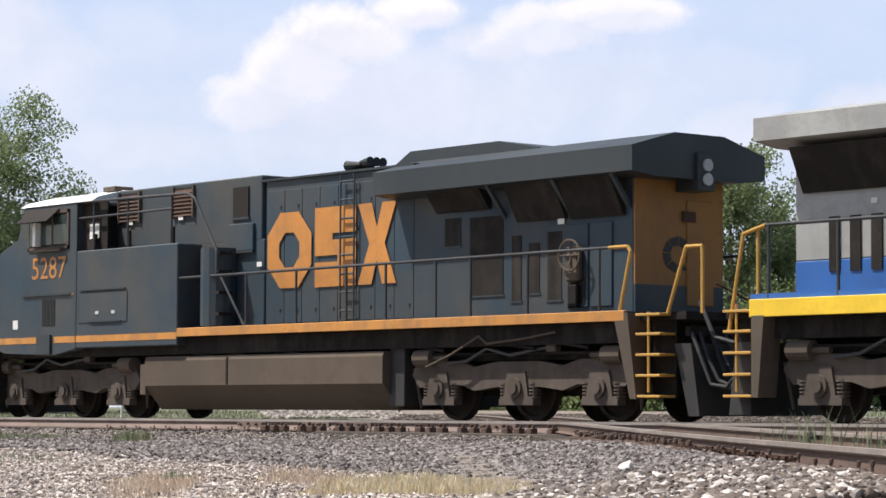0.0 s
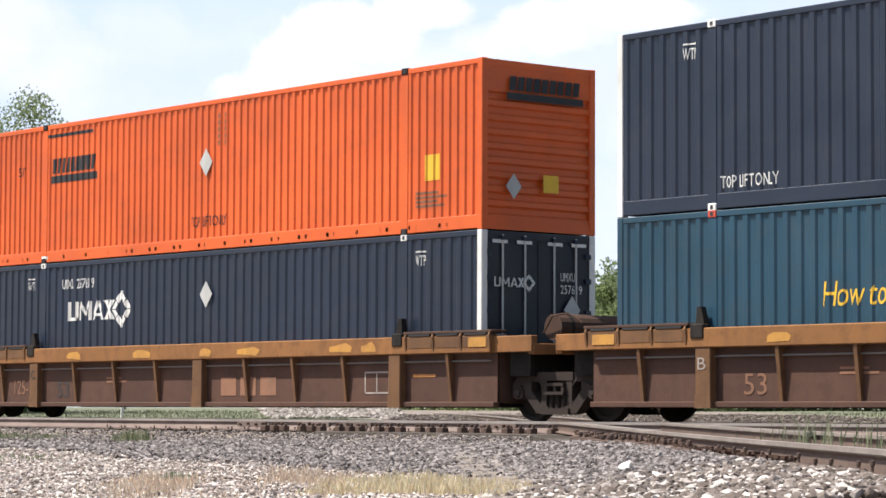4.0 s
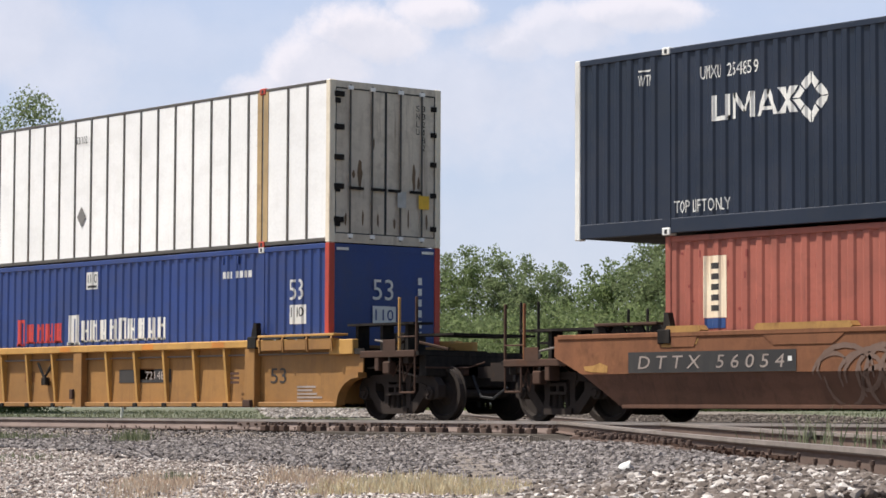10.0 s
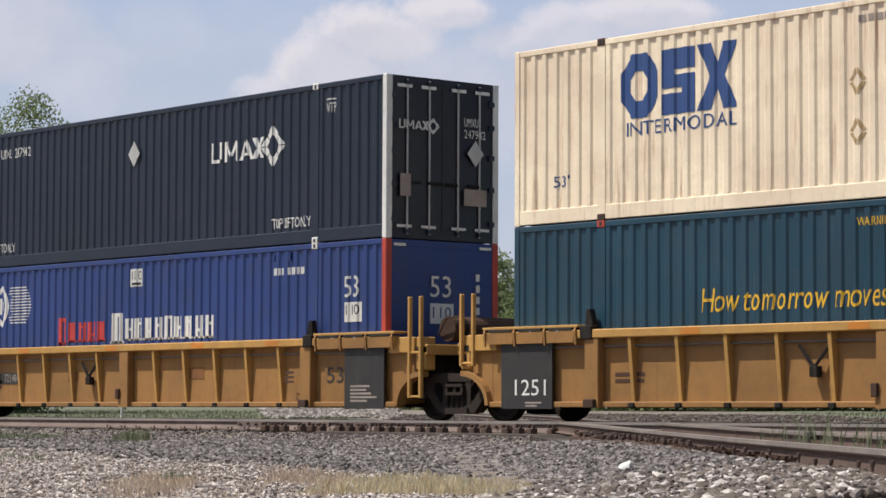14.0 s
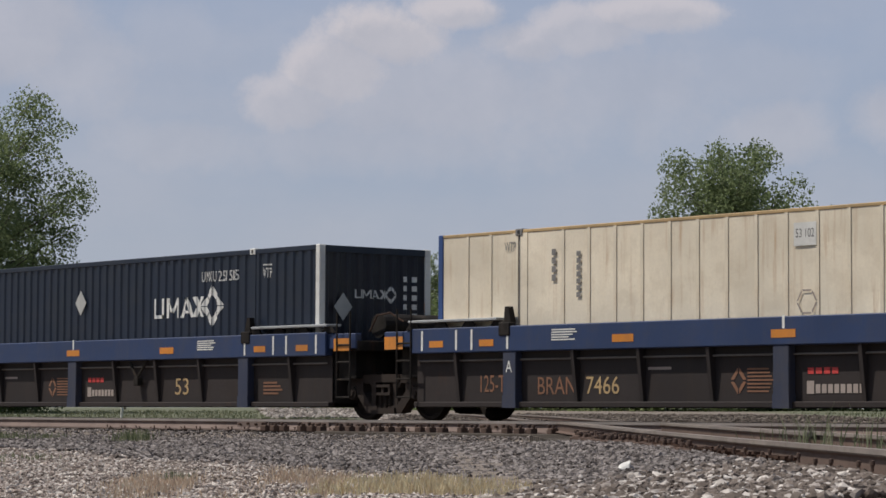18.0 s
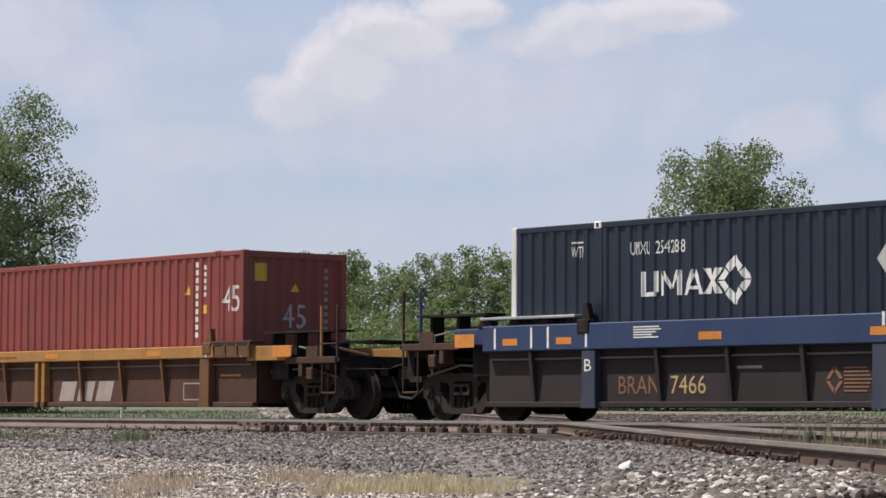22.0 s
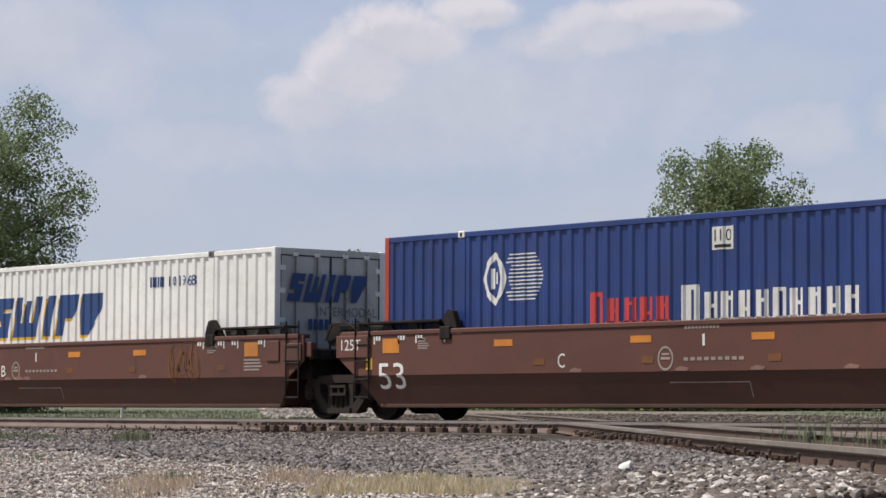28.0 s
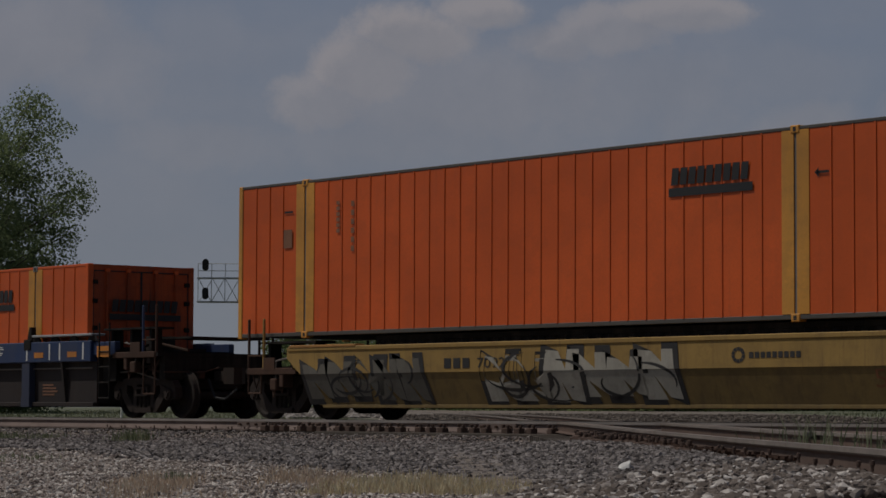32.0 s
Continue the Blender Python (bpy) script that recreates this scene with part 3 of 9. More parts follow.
def wavy_end(v0, v1, z0, z1, x, pitch=0.28, d=0.036):
    bm = bmesh.new()
    pts = [(bm.verts.new((x - e, v, z0)), bm.verts.new((x - e, v, z1))) for v, e in waves(v0, v1, pitch, d)]
    for a, b in zip(pts[:-1], pts[1:]):
        bm.faces.new((a[0], b[0], b[1], a[1]))
    return bm


def ribbed_end(v0, v1, z0, z1, x, n=9, d=0.04):
    bm = bmesh.new()
    pts = [(bm.verts.new((x - e, v0, z)), bm.verts.new((x - e, v1, z))) for z, e in waves(z0, z1, (z1 - z0) / n, d)]
    for a, b in zip(pts[:-1], pts[1:]):
        bm.faces.new((a[0], b[0], b[1], a[1]))
    return bm


def container(label, cx, zb, skin, L=16.154, W=2.591, H=2.896, style="corrugated", pitch=0.28, post=5.995, frame_paint=None, post_paint=None,
              corner_paint=None, left_corner=None, casting="grey_post", end="front", end_paint=None, rail_paint=None, batten="batten_dark", post_w=0.09, batten_w=0.028, battens=None):
    """A freight container with its floor at zb and its middle at cx along the train."""
    c = root("shipping_container", label, "container", "containers on the train")
    MOVING.append((c, cx, zb))
    fp, hx, hy = frame_paint or skin, L / 2, W / 2
    pp, cp, rp, ep = post_paint or fp, corner_paint or fp, rail_paint or fp, end_paint or skin
    zl, zu = (0.095, H - 0.06) if style == "sheet" else (0.25 if L > 16 else 0.17, H - 0.10)
    part("floor", boxes((-hx + 0.06, hx - 0.06, -hy + 0.05, hy - 0.05, 0.03, 0.16)), "dark_steel", c)
    part("roof", boxes((-hx + 0.05, hx - 0.05, -hy + 0.05, hy - 0.05, H - 0.06, H - 0.02)), fp, c)
    part("far_side", boxes((-hx + 0.08, hx - 0.08, hy - 0.05, hy - 0.01, 0.14, H - 0.08)), skin, c)
    part("rear_end", boxes((-hx + 0.01, -hx + 0.05, -hy + 0.08, hy - 0.08, 0.14, H - 0.08)), skin, c)
    for y0, y1 in ((-hy, -hy + 0.07), (hy - 0.07, hy)):
        part("bottom_rail", soft_box((-hx + 0.12, hx - 0.12, y0 + (0.006 if y0 < 0 else 0), y1, 0.02, zl), r=0.01), rp, c)
        part("top_rail", soft_box((-hx + 0.12, hx - 0.12, y0 + (0.004 if y0 < 0 else 0), y1, zu, H - 0.004), r=0.01), rp, c)
    for x0, x1, pa in ((-hx, -hx + 0.13, left_corner or cp), (hx - 0.13, hx, cp)):
        for y0, y1 in ((-hy - 0.004, -hy + 0.13), (hy - 0.13, hy + 0.004)):
            part("corner_post", soft_box((x0, x1, y0, y1, 0.0, H), r=0.012), ep if ep == "orange_end" and x0 > 0 and y0 > 0 else pa, c)
    stops = [-hx + 0.13, hx - 0.13]
    if post and hx - post > 0.4:
        stops = [-hx + 0.13, -post - post_w, -post + post_w, post - post_w, post + post_w, hx - 0.13]
        for px in (-post, post):
            strips = [(px - post_w, px + post_w)] if post_w < 0.15 else [(px - post_w, px - 0.03), (px + 0.03, px + post_w)]
            if post_w >= 0.15:
                part("post_groove", boxes((px - 0.03, px + 0.03, -hy + 0.02, -hy + 0.06, 0.1, H - 0.06)), "grey_post", c)
            for s0, s1 in strips:
                part("lifting_post", boxes((s0, s1, -hy + 0.002, -hy + 0.06, 0.1, H - 0.06)), pp, c)
            for z in (-0.012, H - 0.106):
                part("corner_casting", soft_box((px - 0.089, px + 0.089, -hy - 0.012, -hy + 0.15, z, z + 0.118), r=0.012), casting, c)
                part("casting_hole", boxes((px - 0.03, px + 0.03, -hy - 0.0145, -hy - 0.011, z + 0.025, z + 0.09)), "black_mark", c)
    if style == "corrugated":
        fold = []
        for a, b in zip(stops[::2], stops[1::2]):
            fold += [(a - 0.002, -hy + 0.002)] + [(u, -hy + 0.012 + e) for u, e in waves(a, b, pitch, 0.028)] + [(b + 0.002, -hy + 0.002)]
        WAVES[c.name, False] = fold
    if end == "front":
        WAVES[c.name, True] = [(v, hx - 0.03 - e) for v, e in waves(-hy + 0.13, hy - 0.13, 0.26, 0.036)]
    for a, b in zip(stops[::2], stops[1::2]):
        if style == "corrugated":
            part("side_panel", wavy_side(a, b, 0.165, H - 0.095, -hy + 0.012, pitch), skin, c)
        else:
            part("side_panel", boxes((a, b, -hy + 0.014, -hy + 0.03, zl - 0.005, zu + 0.005)), skin, c)
            n = max(1, round((b - a) / pitch))
            me = None
            for x in [u for u in battens if a < u < b] if battens else [a + (b - a) * i / n for i in range(1, n)]:
                if me is None:
                    me = mesh_of(boxes((-batten_w, batten_w, -hy + 0.0, -hy + 0.02, zl - 0.005, zu + 0.005)), batten, "batten")
                put("batten", me, c, (x, 0, 0))
    xe = hx
    part("end_header", boxes((xe - 0.10, xe - 0.012, -hy + 0.13, hy - 0.13, H - 0.13, H - 0.01)), ep if end != "front" else fp, c)
    part("end_sill", boxes((xe - 0.10, xe - 0.012, -hy + 0.13, hy - 0.13, 0.01, 0.17)), ep if end != "front" else fp, c)
    if end == "front":
        part("front_panel", wavy_end(-hy + 0.13, hy - 0.13, 0.17, H - 0.13, xe - 0.03, 0.26), ep, c)
    elif end == "smooth":
        part("front_panel", boxes((xe - 0.05, xe - 0.02, -hy + 0.13, hy - 0.13, 0.17, H - 0.13)), ep, c)
    elif end == "ribs":
        part("front_panel", ribbed_end(-hy + 0.13, hy - 0.13, 0.17, H - 0.55, xe - 0.03), ep, c)
        part("upper_panel", boxes((xe - 0.05, xe - 0.02, -hy + 0.13, hy - 0.13, H - 0.55, H - 0.13)), ep, c)
    else:
        for s in (-1, 1):
            y0, y1 = sorted((s * 0.012, s * (hy - 0.13)))
            leaf = part("door", soft_box((xe - 0.06, xe - 0.025, y0, y1, 0.17, H - 0.13), r=0.01), ep, c)
            for f in (0.28, 0.72):
                y = s * (0.012 + f * (hy - 0.15))
                part("lock_rod", rods([(xe + 0.005, y, 0.08), (xe + 0.005, y, H - 0.07)], r=0.019), {"navy_shaded": "silver_mark", "shaded_door": "grey_post", "orange_end": "orange_end", "door_white": "batten_dark", "rusty_door": "rusty_door"}.get(ep, fp), leaf)
                part("rod_handle", boxes((xe - 0.005, xe + 0.03, y - 0.02, y + 0.28 * -s + (0.02 if s < 0 else 0), 0.98, 1.03)), "dark_steel", leaf)
                for z in (0.10, H - 0.16):
                    part("rod_keeper", boxes((xe - 0.012, xe + 0.03, y - 0.05, y + 0.05, z, z + 0.07)), fp, leaf)
            for z in (0.30, 0.92, 1.50, 2.05, H - 0.42):
                part("hinge", boxes((xe - 0.03, xe + 0.012, s * (hy - 0.17) - 0.06, s * (hy - 0.17) + 0.06, z, z + 0.09)), "dark_steel" if fp in ("white", "offwhite", "cream", "orange") else fp, leaf)
            for g in ((s * 0.012 - 0.012, s * 0.012 + 0.012, 0.17, H - 0.13), (y0 + 0.01, y1 - 0.01, 0.165, 0.19), (y0 + 0.01, y1 - 0.01, H - 0.155, H - 0.13), (s * (hy - 0.14) - 0.012, s * (hy - 0.14) + 0.012, 0.17, H - 0.13)):
                part("door_gasket", boxes((xe - 0.02, xe - 0.016, *g)), "black_mark", leaf)
    c["size"] = (L, W, H)
    return c


def face(c):
    """The plane just before a container's side, and before its end."""
    L, W, H = c["size"]
    return -W / 2 - 0.006, L / 2 + 0.004


def hourglass(x, z, w, h, k=0.28):
    return [(x, z), (x + 0.36 * w, z), (x + 0.5 * w, z + 0.3 * h), (x + 0.64 * w, z), (x + w, z), (x + (0.5 + k) * w, z + 0.5 * h), (x + w, z + h), (x + 0.64 * w, z + h), (x + 0.5 * w, z + 0.7 * h), (x + 0.36 * w, z + h), (x, z + h), (x + (0.5 - k) * w, z + 0.5 * h)]


def chain_logo(parent, x, z, w, h, paint_, y, end=False):
    """Four plain blocks (a cup, a comb, a wedge, an hourglass) and a diamond of chain links."""
    k = w * 0.165
    u = 0.20 * k
    cup = [[(x, z + 0.12 * h), (x + u, z + 0.12 * h), (x + u, z + h), (x, z + h)], [(x, z), (x + 0.92 * k, z), (x + 0.92 * k, z + 0.17 * h), (x, z + 0.17 * h)], [(x + 0.92 * k - u, z), (x + 0.92 * k, z), (x + 0.92 * k, z + h), (x + 0.92 * k - u, z + h)]]
    a = x + 1.08 * k
    comb = [quad(a, a + u, z, z + h), quad(a + 1.15 * k - u, a + 1.15 * k, z, z + h), [(a, z + h), (a + 0.24 * k, z + h), (a + 0.66 * k, z + 0.25 * h), (a + 0.50 * k, z + 0.25 * h)], [(a + 1.15 * k, z + h), (a + 0.91 * k, z + h), (a + 0.50 * k, z + 0.25 * h), (a + 0.66 * k, z + 0.25 * h)]]
    b = x + 2.36 * k
    wedge = [[(b, z), (b + 0.24 * k, z), (b + 0.66 * k, z + h), (b + 0.44 * k, z + h)], [(b + 1.12 * k, z), (b + 0.88 * k, z), (b + 0.44 * k, z + h), (b + 0.66 * k, z + h)], quad(b + 0.25 * k, b + 0.85 * k, z + 0.20 * h, z + 0.34 * h)]
    flat(cup + comb + wedge + [hourglass(x + 3.45 * k, z, 1.0 * k, h, 0.13)], paint_, parent, y, end, "owner_mark")
    cx, cz, d = x + w * 0.845, z + 0.5 * h, w * 0.158
    links = []
    for i in range(4):
        for f0, f1 in ((0.03, 0.47), (0.53, 0.97)):
            p, q = [(math.cos(t), math.sin(t)) for t in (math.pi / 2 * i, math.pi / 2 * (i + 1))]
            e = [(p[0] + (q[0] - p[0]) * f, p[1] + (q[1] - p[1]) * f) for f in (f0, f1)]
            links.append([(cx + d * e[0][0], cz + d * 1.05 * e[0][1]), (cx + d * e[1][0], cz + d * 1.05 * e[1][1]), (cx + 0.55 * d * e[1][0], cz + 0.58 * d * e[1][1]), (cx + 0.55 * d * e[0][0], cz + 0.58 * d * e[0][1])])
    return flat(links, paint_, parent, y, end, "mark_link")


def placard(parent, x, z, s, y, end=False, paint_="silver_mark"):
    return flat([[(x - s * 0.8, z), (x, z - s), (x + s * 0.8, z), (x, z + s)]], paint_, parent, y, end, "placard")


def navy_box(label, cx, zb, end, flip=False, code="254859", lift=True, H=2.896, code_left=None):
    """A navy container with white corner posts and white marks."""
    c = container(label, cx, zb, "navy", H=H, corner_paint="white_mark", casting="white_mark", end=end, end_paint="navy_shaded", pitch=0.27)
    y, xe = face(c)
    lx = 2.66 if not flip else -5.02
    chain_logo(c, lx, H - 1.22, 2.36, 0.39, "white_mark", y)
    placard(c, -0.02, H - 0.83, 0.26, y)
    kx = -5.27 if (flip or code_left) else 4.32
    lettering("UMXU", "white_mark", c, kx, H - 0.56, 0.44, 0.20, y)
    lettering(code, "white_mark", c, kx + 0.55, H - 0.56, 0.64, 0.20, y)
    for px in (-6.62, 6.28):
        lettering("WTP", "white_mark", c, px, H - 0.55, 0.28, 0.18, y)
        flat([quad(px, px + 0.28, H - 0.32, H - 0.295)], "white_mark", c, y)
    if lift:
        lettering("TOP LIFT ONLY", "white_mark", c, -5.83, 0.32, 1.17, 0.19, y)
        lettering("TOP LIFT ONLY", "white_mark", c, 4.65, 0.32, 1.17, 0.19, y)
    if end == "front":
        chain_logo(c, -0.45, H - 0.95, 0.98, 0.16, "white_mark", xe, True)
        placard(c, -0.78, H - 1.12, 0.26, xe + 0.02, True)
        for i in range(4):
            flat([quad(0.66, 0.76, H - 0.62 - i * 0.17, H - 0.52 - i * 0.17)], "white_mark", c, xe, True, "code_bar")
        for i in range(7):
            flat([quad(0.88, 0.98, H - 0.62 - i * 0.17, H - 0.52 - i * 0.17)], "white_mark", c, xe, True, "code_bar")
        for yy in (-1.2, 1.2):
            flat([quad(yy - 0.04, yy + 0.04, 1.0, 1.9)], "gold_mark", c, xe + 0.004, True, "warning_strip")
    else:
        chain_logo(c, -1.05, H - 0.95, 0.92, 0.16, "white_mark", xe + 0.03, True)
        placard(c, 0.72, H - 1.30, 0.24, xe + 0.03, True)
        lettering("UMXU", "white_mark", c, 0.45, H - 0.82, 0.33, 0.15, xe + 0.03, True)
        lettering(code, "white_mark", c, 0.45, H - 1.03, 0.50, 0.15, xe + 0.03, True)
        flat([quad(-1.02, -0.78, 0.75, 1.15), quad(0.45, 0.98, 0.65, 0.95)], "grey_mark", c, xe + 0.03, True)
        for yy in (-0.9, -0.35, 0.35, 0.9):
            flat([quad(yy - 0.17, yy + 0.17, 2.68, 2.74), quad(yy - 0.17, yy + 0.17, 0.20, 0.25)], "white_mark", c, xe + 0.002, True, "reflective_strip")
    return c


def block_mark(parent, x, z, w, h, paint_, y, end=False):
    """Three heavy plain blocks: an octagon with a square hole, a slotted slab, an hourglass."""
    k = w / 3.0
    flat(ring_shape(x + 0.49 * k, z + h / 2, 0.53 * k, 0.54 * h, 0.46, 8, math.pi / 8, 0, 0.0), paint_, parent, y, end, "mark_block")
    s0, s1 = x + 1.08 * k, x + 1.92 * k
    slab = [(s0, z), (s1, z), (s1, z + 0.60 * h), (s1 - 0.5 * k, z + 0.60 * h), (s1 - 0.5 * k, z + 0.68 * h), (s1, z + 0.68 * h), (s1, z + h), (s0, z + h), (s0, z + 0.40 * h), (s0 + 0.5 * k, z + 0.40 * h), (s0 + 0.5 * k, z + 0.32 * h), (s0, z + 0.32 * h)]
    flat([slab, hourglass(x + 2.0 * k, z, 1.0 * k, h, 0.2)], paint_, parent, y, end, "mark_block")


def teal_box(label, cx, zb, code):
    c = container(label, cx, zb, "teal", end="front", casting="red_post", pitch=0.27)
    y, xe = face(c)
    block_mark(c, 0.92, 1.20, 2.5, 0.99, "yellow_mark", y)
    flat([[(0.17, 1.0), (0.38, 1.0), (0.38, 2.10), (0.52, 2.10), (0.52, 2.27), (0.17, 2.27)], [(3.80, 1.0), (4.02, 1.0), (4.02, 2.29), (3.66, 2.29), (3.66, 2.10), (3.80, 2.10)]], "yellow_mark", c, y, name="bracket_mark")
    lettering("How tomorrow moves", "yellow_mark", c, -3.8, 1.38, 3.7, 0.36, y, slant=0.2)
    lettering("WARNING HIGH CUBE", "yellow_mark", c, -0.7, 2.53, 1.6, 0.13, y)
    flat(bars(4.2, 2.25, 0.58, 0.18, 4), "yellow_mark", c, y)
    lettering(code, "yellow_mark", c, 4.88, 2.25, 0.86, 0.18, y)
    lettering("INTERMODAL", "yellow_mark", c, 0.95, 0.98, 2.4, 0.16, y)
    block_mark(c, -0.52, 1.95, 1.25, 0.52, "yellow_mark", xe, True)
    lettering("INTERMODAL", "yellow_mark", c, -0.50, 1.70, 1.18, 0.17, xe, True)
    for i in range(7):
        flat([quad(-0.82, -0.70, 0.9 + i * 0.22, 1.03 + i * 0.22)], "rust_mark", c, xe, True, "code_bar")
    return c


def royal_blue(label, cx, zb, end, door_red="red_post"):
    c = container(label, cx, zb, "royal_blue", corner_paint=door_red, casting="white_mark", end=end, end_paint="royal_blue")
    y, xe = face(c)
    # diamond ring with speed lines
    flat([[(-5.47, 2.07), (-5.36, 1.80), (-5.16, 1.62), (-4.96, 1.80), (-4.88, 2.07), (-4.96, 2.34), (-5.16, 2.52), (-5.36, 2.34)]], "white_mark", c, y, name="owner_mark")
    flat([[(-5.36, 2.07), (-5.28, 1.86), (-5.14, 1.74), (-5.04, 1.88), (-5.00, 2.07), (-5.04, 2.26), (-5.14, 2.40), (-5.28, 2.28)]], "royal_blue", c, y - 0.002, name="mark_field")
    flat([quad(-5.24, -5.16, 1.90, 2.24), quad(-5.13, -5.07, 1.98, 2.18)], "white_mark", c, y - 0.004, name="owner_mark")
    flat([quad(-4.82 - 0.035 * (6 - abs(i - 6)) + 0.2 - 0.2 * (abs(i - 6) > 3), -3.95 - 0.03 * abs(i - 6), 1.70 + i * 0.062, 1.722 + i * 0.062) for i in range(13)], "white_mark", c, y, name="speed_line")
    # two rows of heavy blocks: a red name and a white one
    def word(x, z, w, h, n, big, paint_):
        p = (w - big) / n
        cells = [(x, big, z - 0.05, h * 1.32)] + [(x + big + i * p, p, z, h) for i in range(n)]
        for i, (a, q, b, hh) in enumerate(cells):
            thick, thin, foot = 0.38 * q, 0.19 * q, 0.09 * hh
            # a thick upright and a thin one on feet, tied at a height of their own
            flat([quad(a + 0.12 * q, a + 0.12 * q + thick, b, b + hh), quad(a + 0.66 * q, a + 0.66 * q + thin, b, b + hh),
                  quad(a + 0.03 * q, a + 0.56 * q, b, b + foot), quad(a + 0.60 * q, a + 0.95 * q, b, b + foot)], paint_, c, y - 0.001, name="owner_mark")
            tie = (0.92, 0.45, 0.70, 0.30, 0.58)[i % 5] * hh
            flat([quad(a + 0.12 * q, a + 0.83 * q, b + tie, b + tie + 0.13 * hh)], paint_, c, y, name="owner_mark")
    word(-2.90, 1.26, 1.9, 0.40, 4, 0.42, "red_mark")
    word(-0.84, 1.25, 3.65, 0.44, 9, 0.50, "white_mark")
    flat([quad(-0.15, 0.32, 2.32, 2.67)], "white_mark", c, y, name="size_plate")
    lettering("110", "black_mark", c, -0.10, 2.45, 0.36, 0.18, y - 0.002)
    flat([quad(-0.10, 0.26, 2.35, 2.40)], "black_mark", c, y - 0.002, name="small_print")
    flat(bars(4.7, 2.36, 0.34, 0.13, 4, 0.45) + bars(5.16, 2.36, 0.56, 0.13, 6, 0.45), "white_mark", c, y, name="code_bar")
    for x_ in (4.72, 5.2):
        part("lashing_ring", soft_box((x_, x_ + 0.05, -1.30, -1.27, 2.62, 2.76), r=0.006), "royal_blue", c)
    s_ = 6.86 if end == "smooth" else -7.10
    lettering("53", "white_mark", c, s_, 1.89, 0.41, 0.38, y)
    flat([quad(s_, s_ + 0.49, 1.45, 1.80)], "white_mark", c, y, name="size_plate")
    lettering("110", "black_mark", c, s_ + 0.06, 1.58, 0.36, 0.18, y - 0.002)
    if end == "smooth":
        lettering("53", "white_mark", c, -0.30, 1.89, 0.48, 0.38, xe, True)
        flat([quad(-0.30, 0.24, 1.42, 1.78)], "white_mark", c, xe, True, "size_plate")
        lettering("110", "royal_blue", c, -0.24, 1.52, 0.42, 0.2, xe + 0.003, True)
        for i in range(7):
            flat([quad(0.76, 0.85, 1.0 + i * 0.2, 1.13 + i * 0.2)], "white_mark", c, xe, True, "code_bar")
        for yy in (-1.0, 0.98):
            flat([quad(yy - 0.14, yy + 0.14, 2.77, 2.82)], "white_mark", c, xe + 0.004, True, "reflective_strip")
    else:
        for yy in (-0.85, 0.35):
            flat(ring_shape(yy, 2.05, 0.20, 0.28, 0.6, 4), "silver_mark", c, xe + 0.03, True, "owner_mark")
            flat([quad(yy + 0.14, yy + 0.52 - 0.02 * abs(i - 5), 1.80 + i * 0.05, 1.82 + i * 0.05) for i in range(11)], "silver_mark", c, xe + 0.03, True, "speed_line")
        flat([quad(0.75, 1.05, 1.15, 1.32), quad(0.72, 1.05, 0.85, 1.05)], "silver_mark", c, xe + 0.03, True, "small_plate")
    return c


def hauler_mark(parent, x, z, w, h, y, end=False):
    """A slanted row of dark blocks over a bar: the haulier's mark as plain shapes."""
    flat(bars(x + 0.05, z + 0.40 * h, w - 0.12, 0.60 * h, 9, 0.20, 0.12), "black_mark", parent, y, end, "owner_mark")
    return flat([quad(x, x + w, z, z + 0.30 * h)], "black_mark", parent, y, end, "mark_bar")


def slant_word(c, x, z, w, h, y, end=False, gold=True):
    """Five broad leaning blocks, with a gold edge below each."""
    p = w / 5.3
    for i, (f, notch) in enumerate(((1.0, 1), (1.35, 2), (0.42, 0), (0.95, 3), (0.95, 4))):
        a = x + p * sum((1.0, 1.35, 0.55, 0.95, 0.95)[:i]) * 1.06
        b = a + p * f * 0.86
        k = 0.28
        def sl(px_, t_):
            return (px_ + k * h * t_, z + h * t_)
        if notch == 1:
            pts = [sl(a, 0), sl(b, 0), sl(b, 0.62), sl(a + 0.5 * p, 0.62), sl(a + 0.5 * p, 0.72), sl(b, 0.72), sl(b, 1), sl(a, 1), sl(a, 0.42), sl(a + 0.45 * p, 0.42), sl(a + 0.45 * p, 0.28), sl(a, 0.28)]
        elif notch == 2:
            m = (a + b) / 2
            pts = [sl(a, 0), sl(b, 0), sl(b, 1), sl(b - 0.28 * p, 1), sl(b - 0.28 * p, 0.35), sl(m + 0.14 * p, 0.35), sl(m + 0.14 * p, 0.9), sl(m - 0.14 * p, 0.9), sl(m - 0.14 * p, 0.35), sl(a + 0.28 * p, 0.35), sl(a + 0.28 * p, 1), sl(a, 1)]
        elif notch == 3:
            pts = [sl(a, 0), sl(a + 0.35 * p, 0), sl(a + 0.35 * p, 0.42), sl(b - 0.1 * p, 0.42), sl(b, 0.55), sl(b, 1), sl(a, 1)]
        elif notch == 4:
            m = (a + b) / 2
            pts = [sl(m - 0.2 * p, 0), sl(m + 0.15 * p, 0), sl(b + 0.1 * p, 0.62), sl(b + 0.1 * p, 1), sl(a, 1), sl(a, 0.62)]
        else:
            pts = [sl(a, 0), sl(b, 0), sl(b, 1), sl(a, 1)]
        flat([pts], "blue_mark", c, y, end, "owner_mark")
        if gold:
            flat([[(u - 0.07, v - 0.06) for u, v in pts]], "yellow_mark", c, y + (0.003 if not end else -0.003), end, "mark_edge")


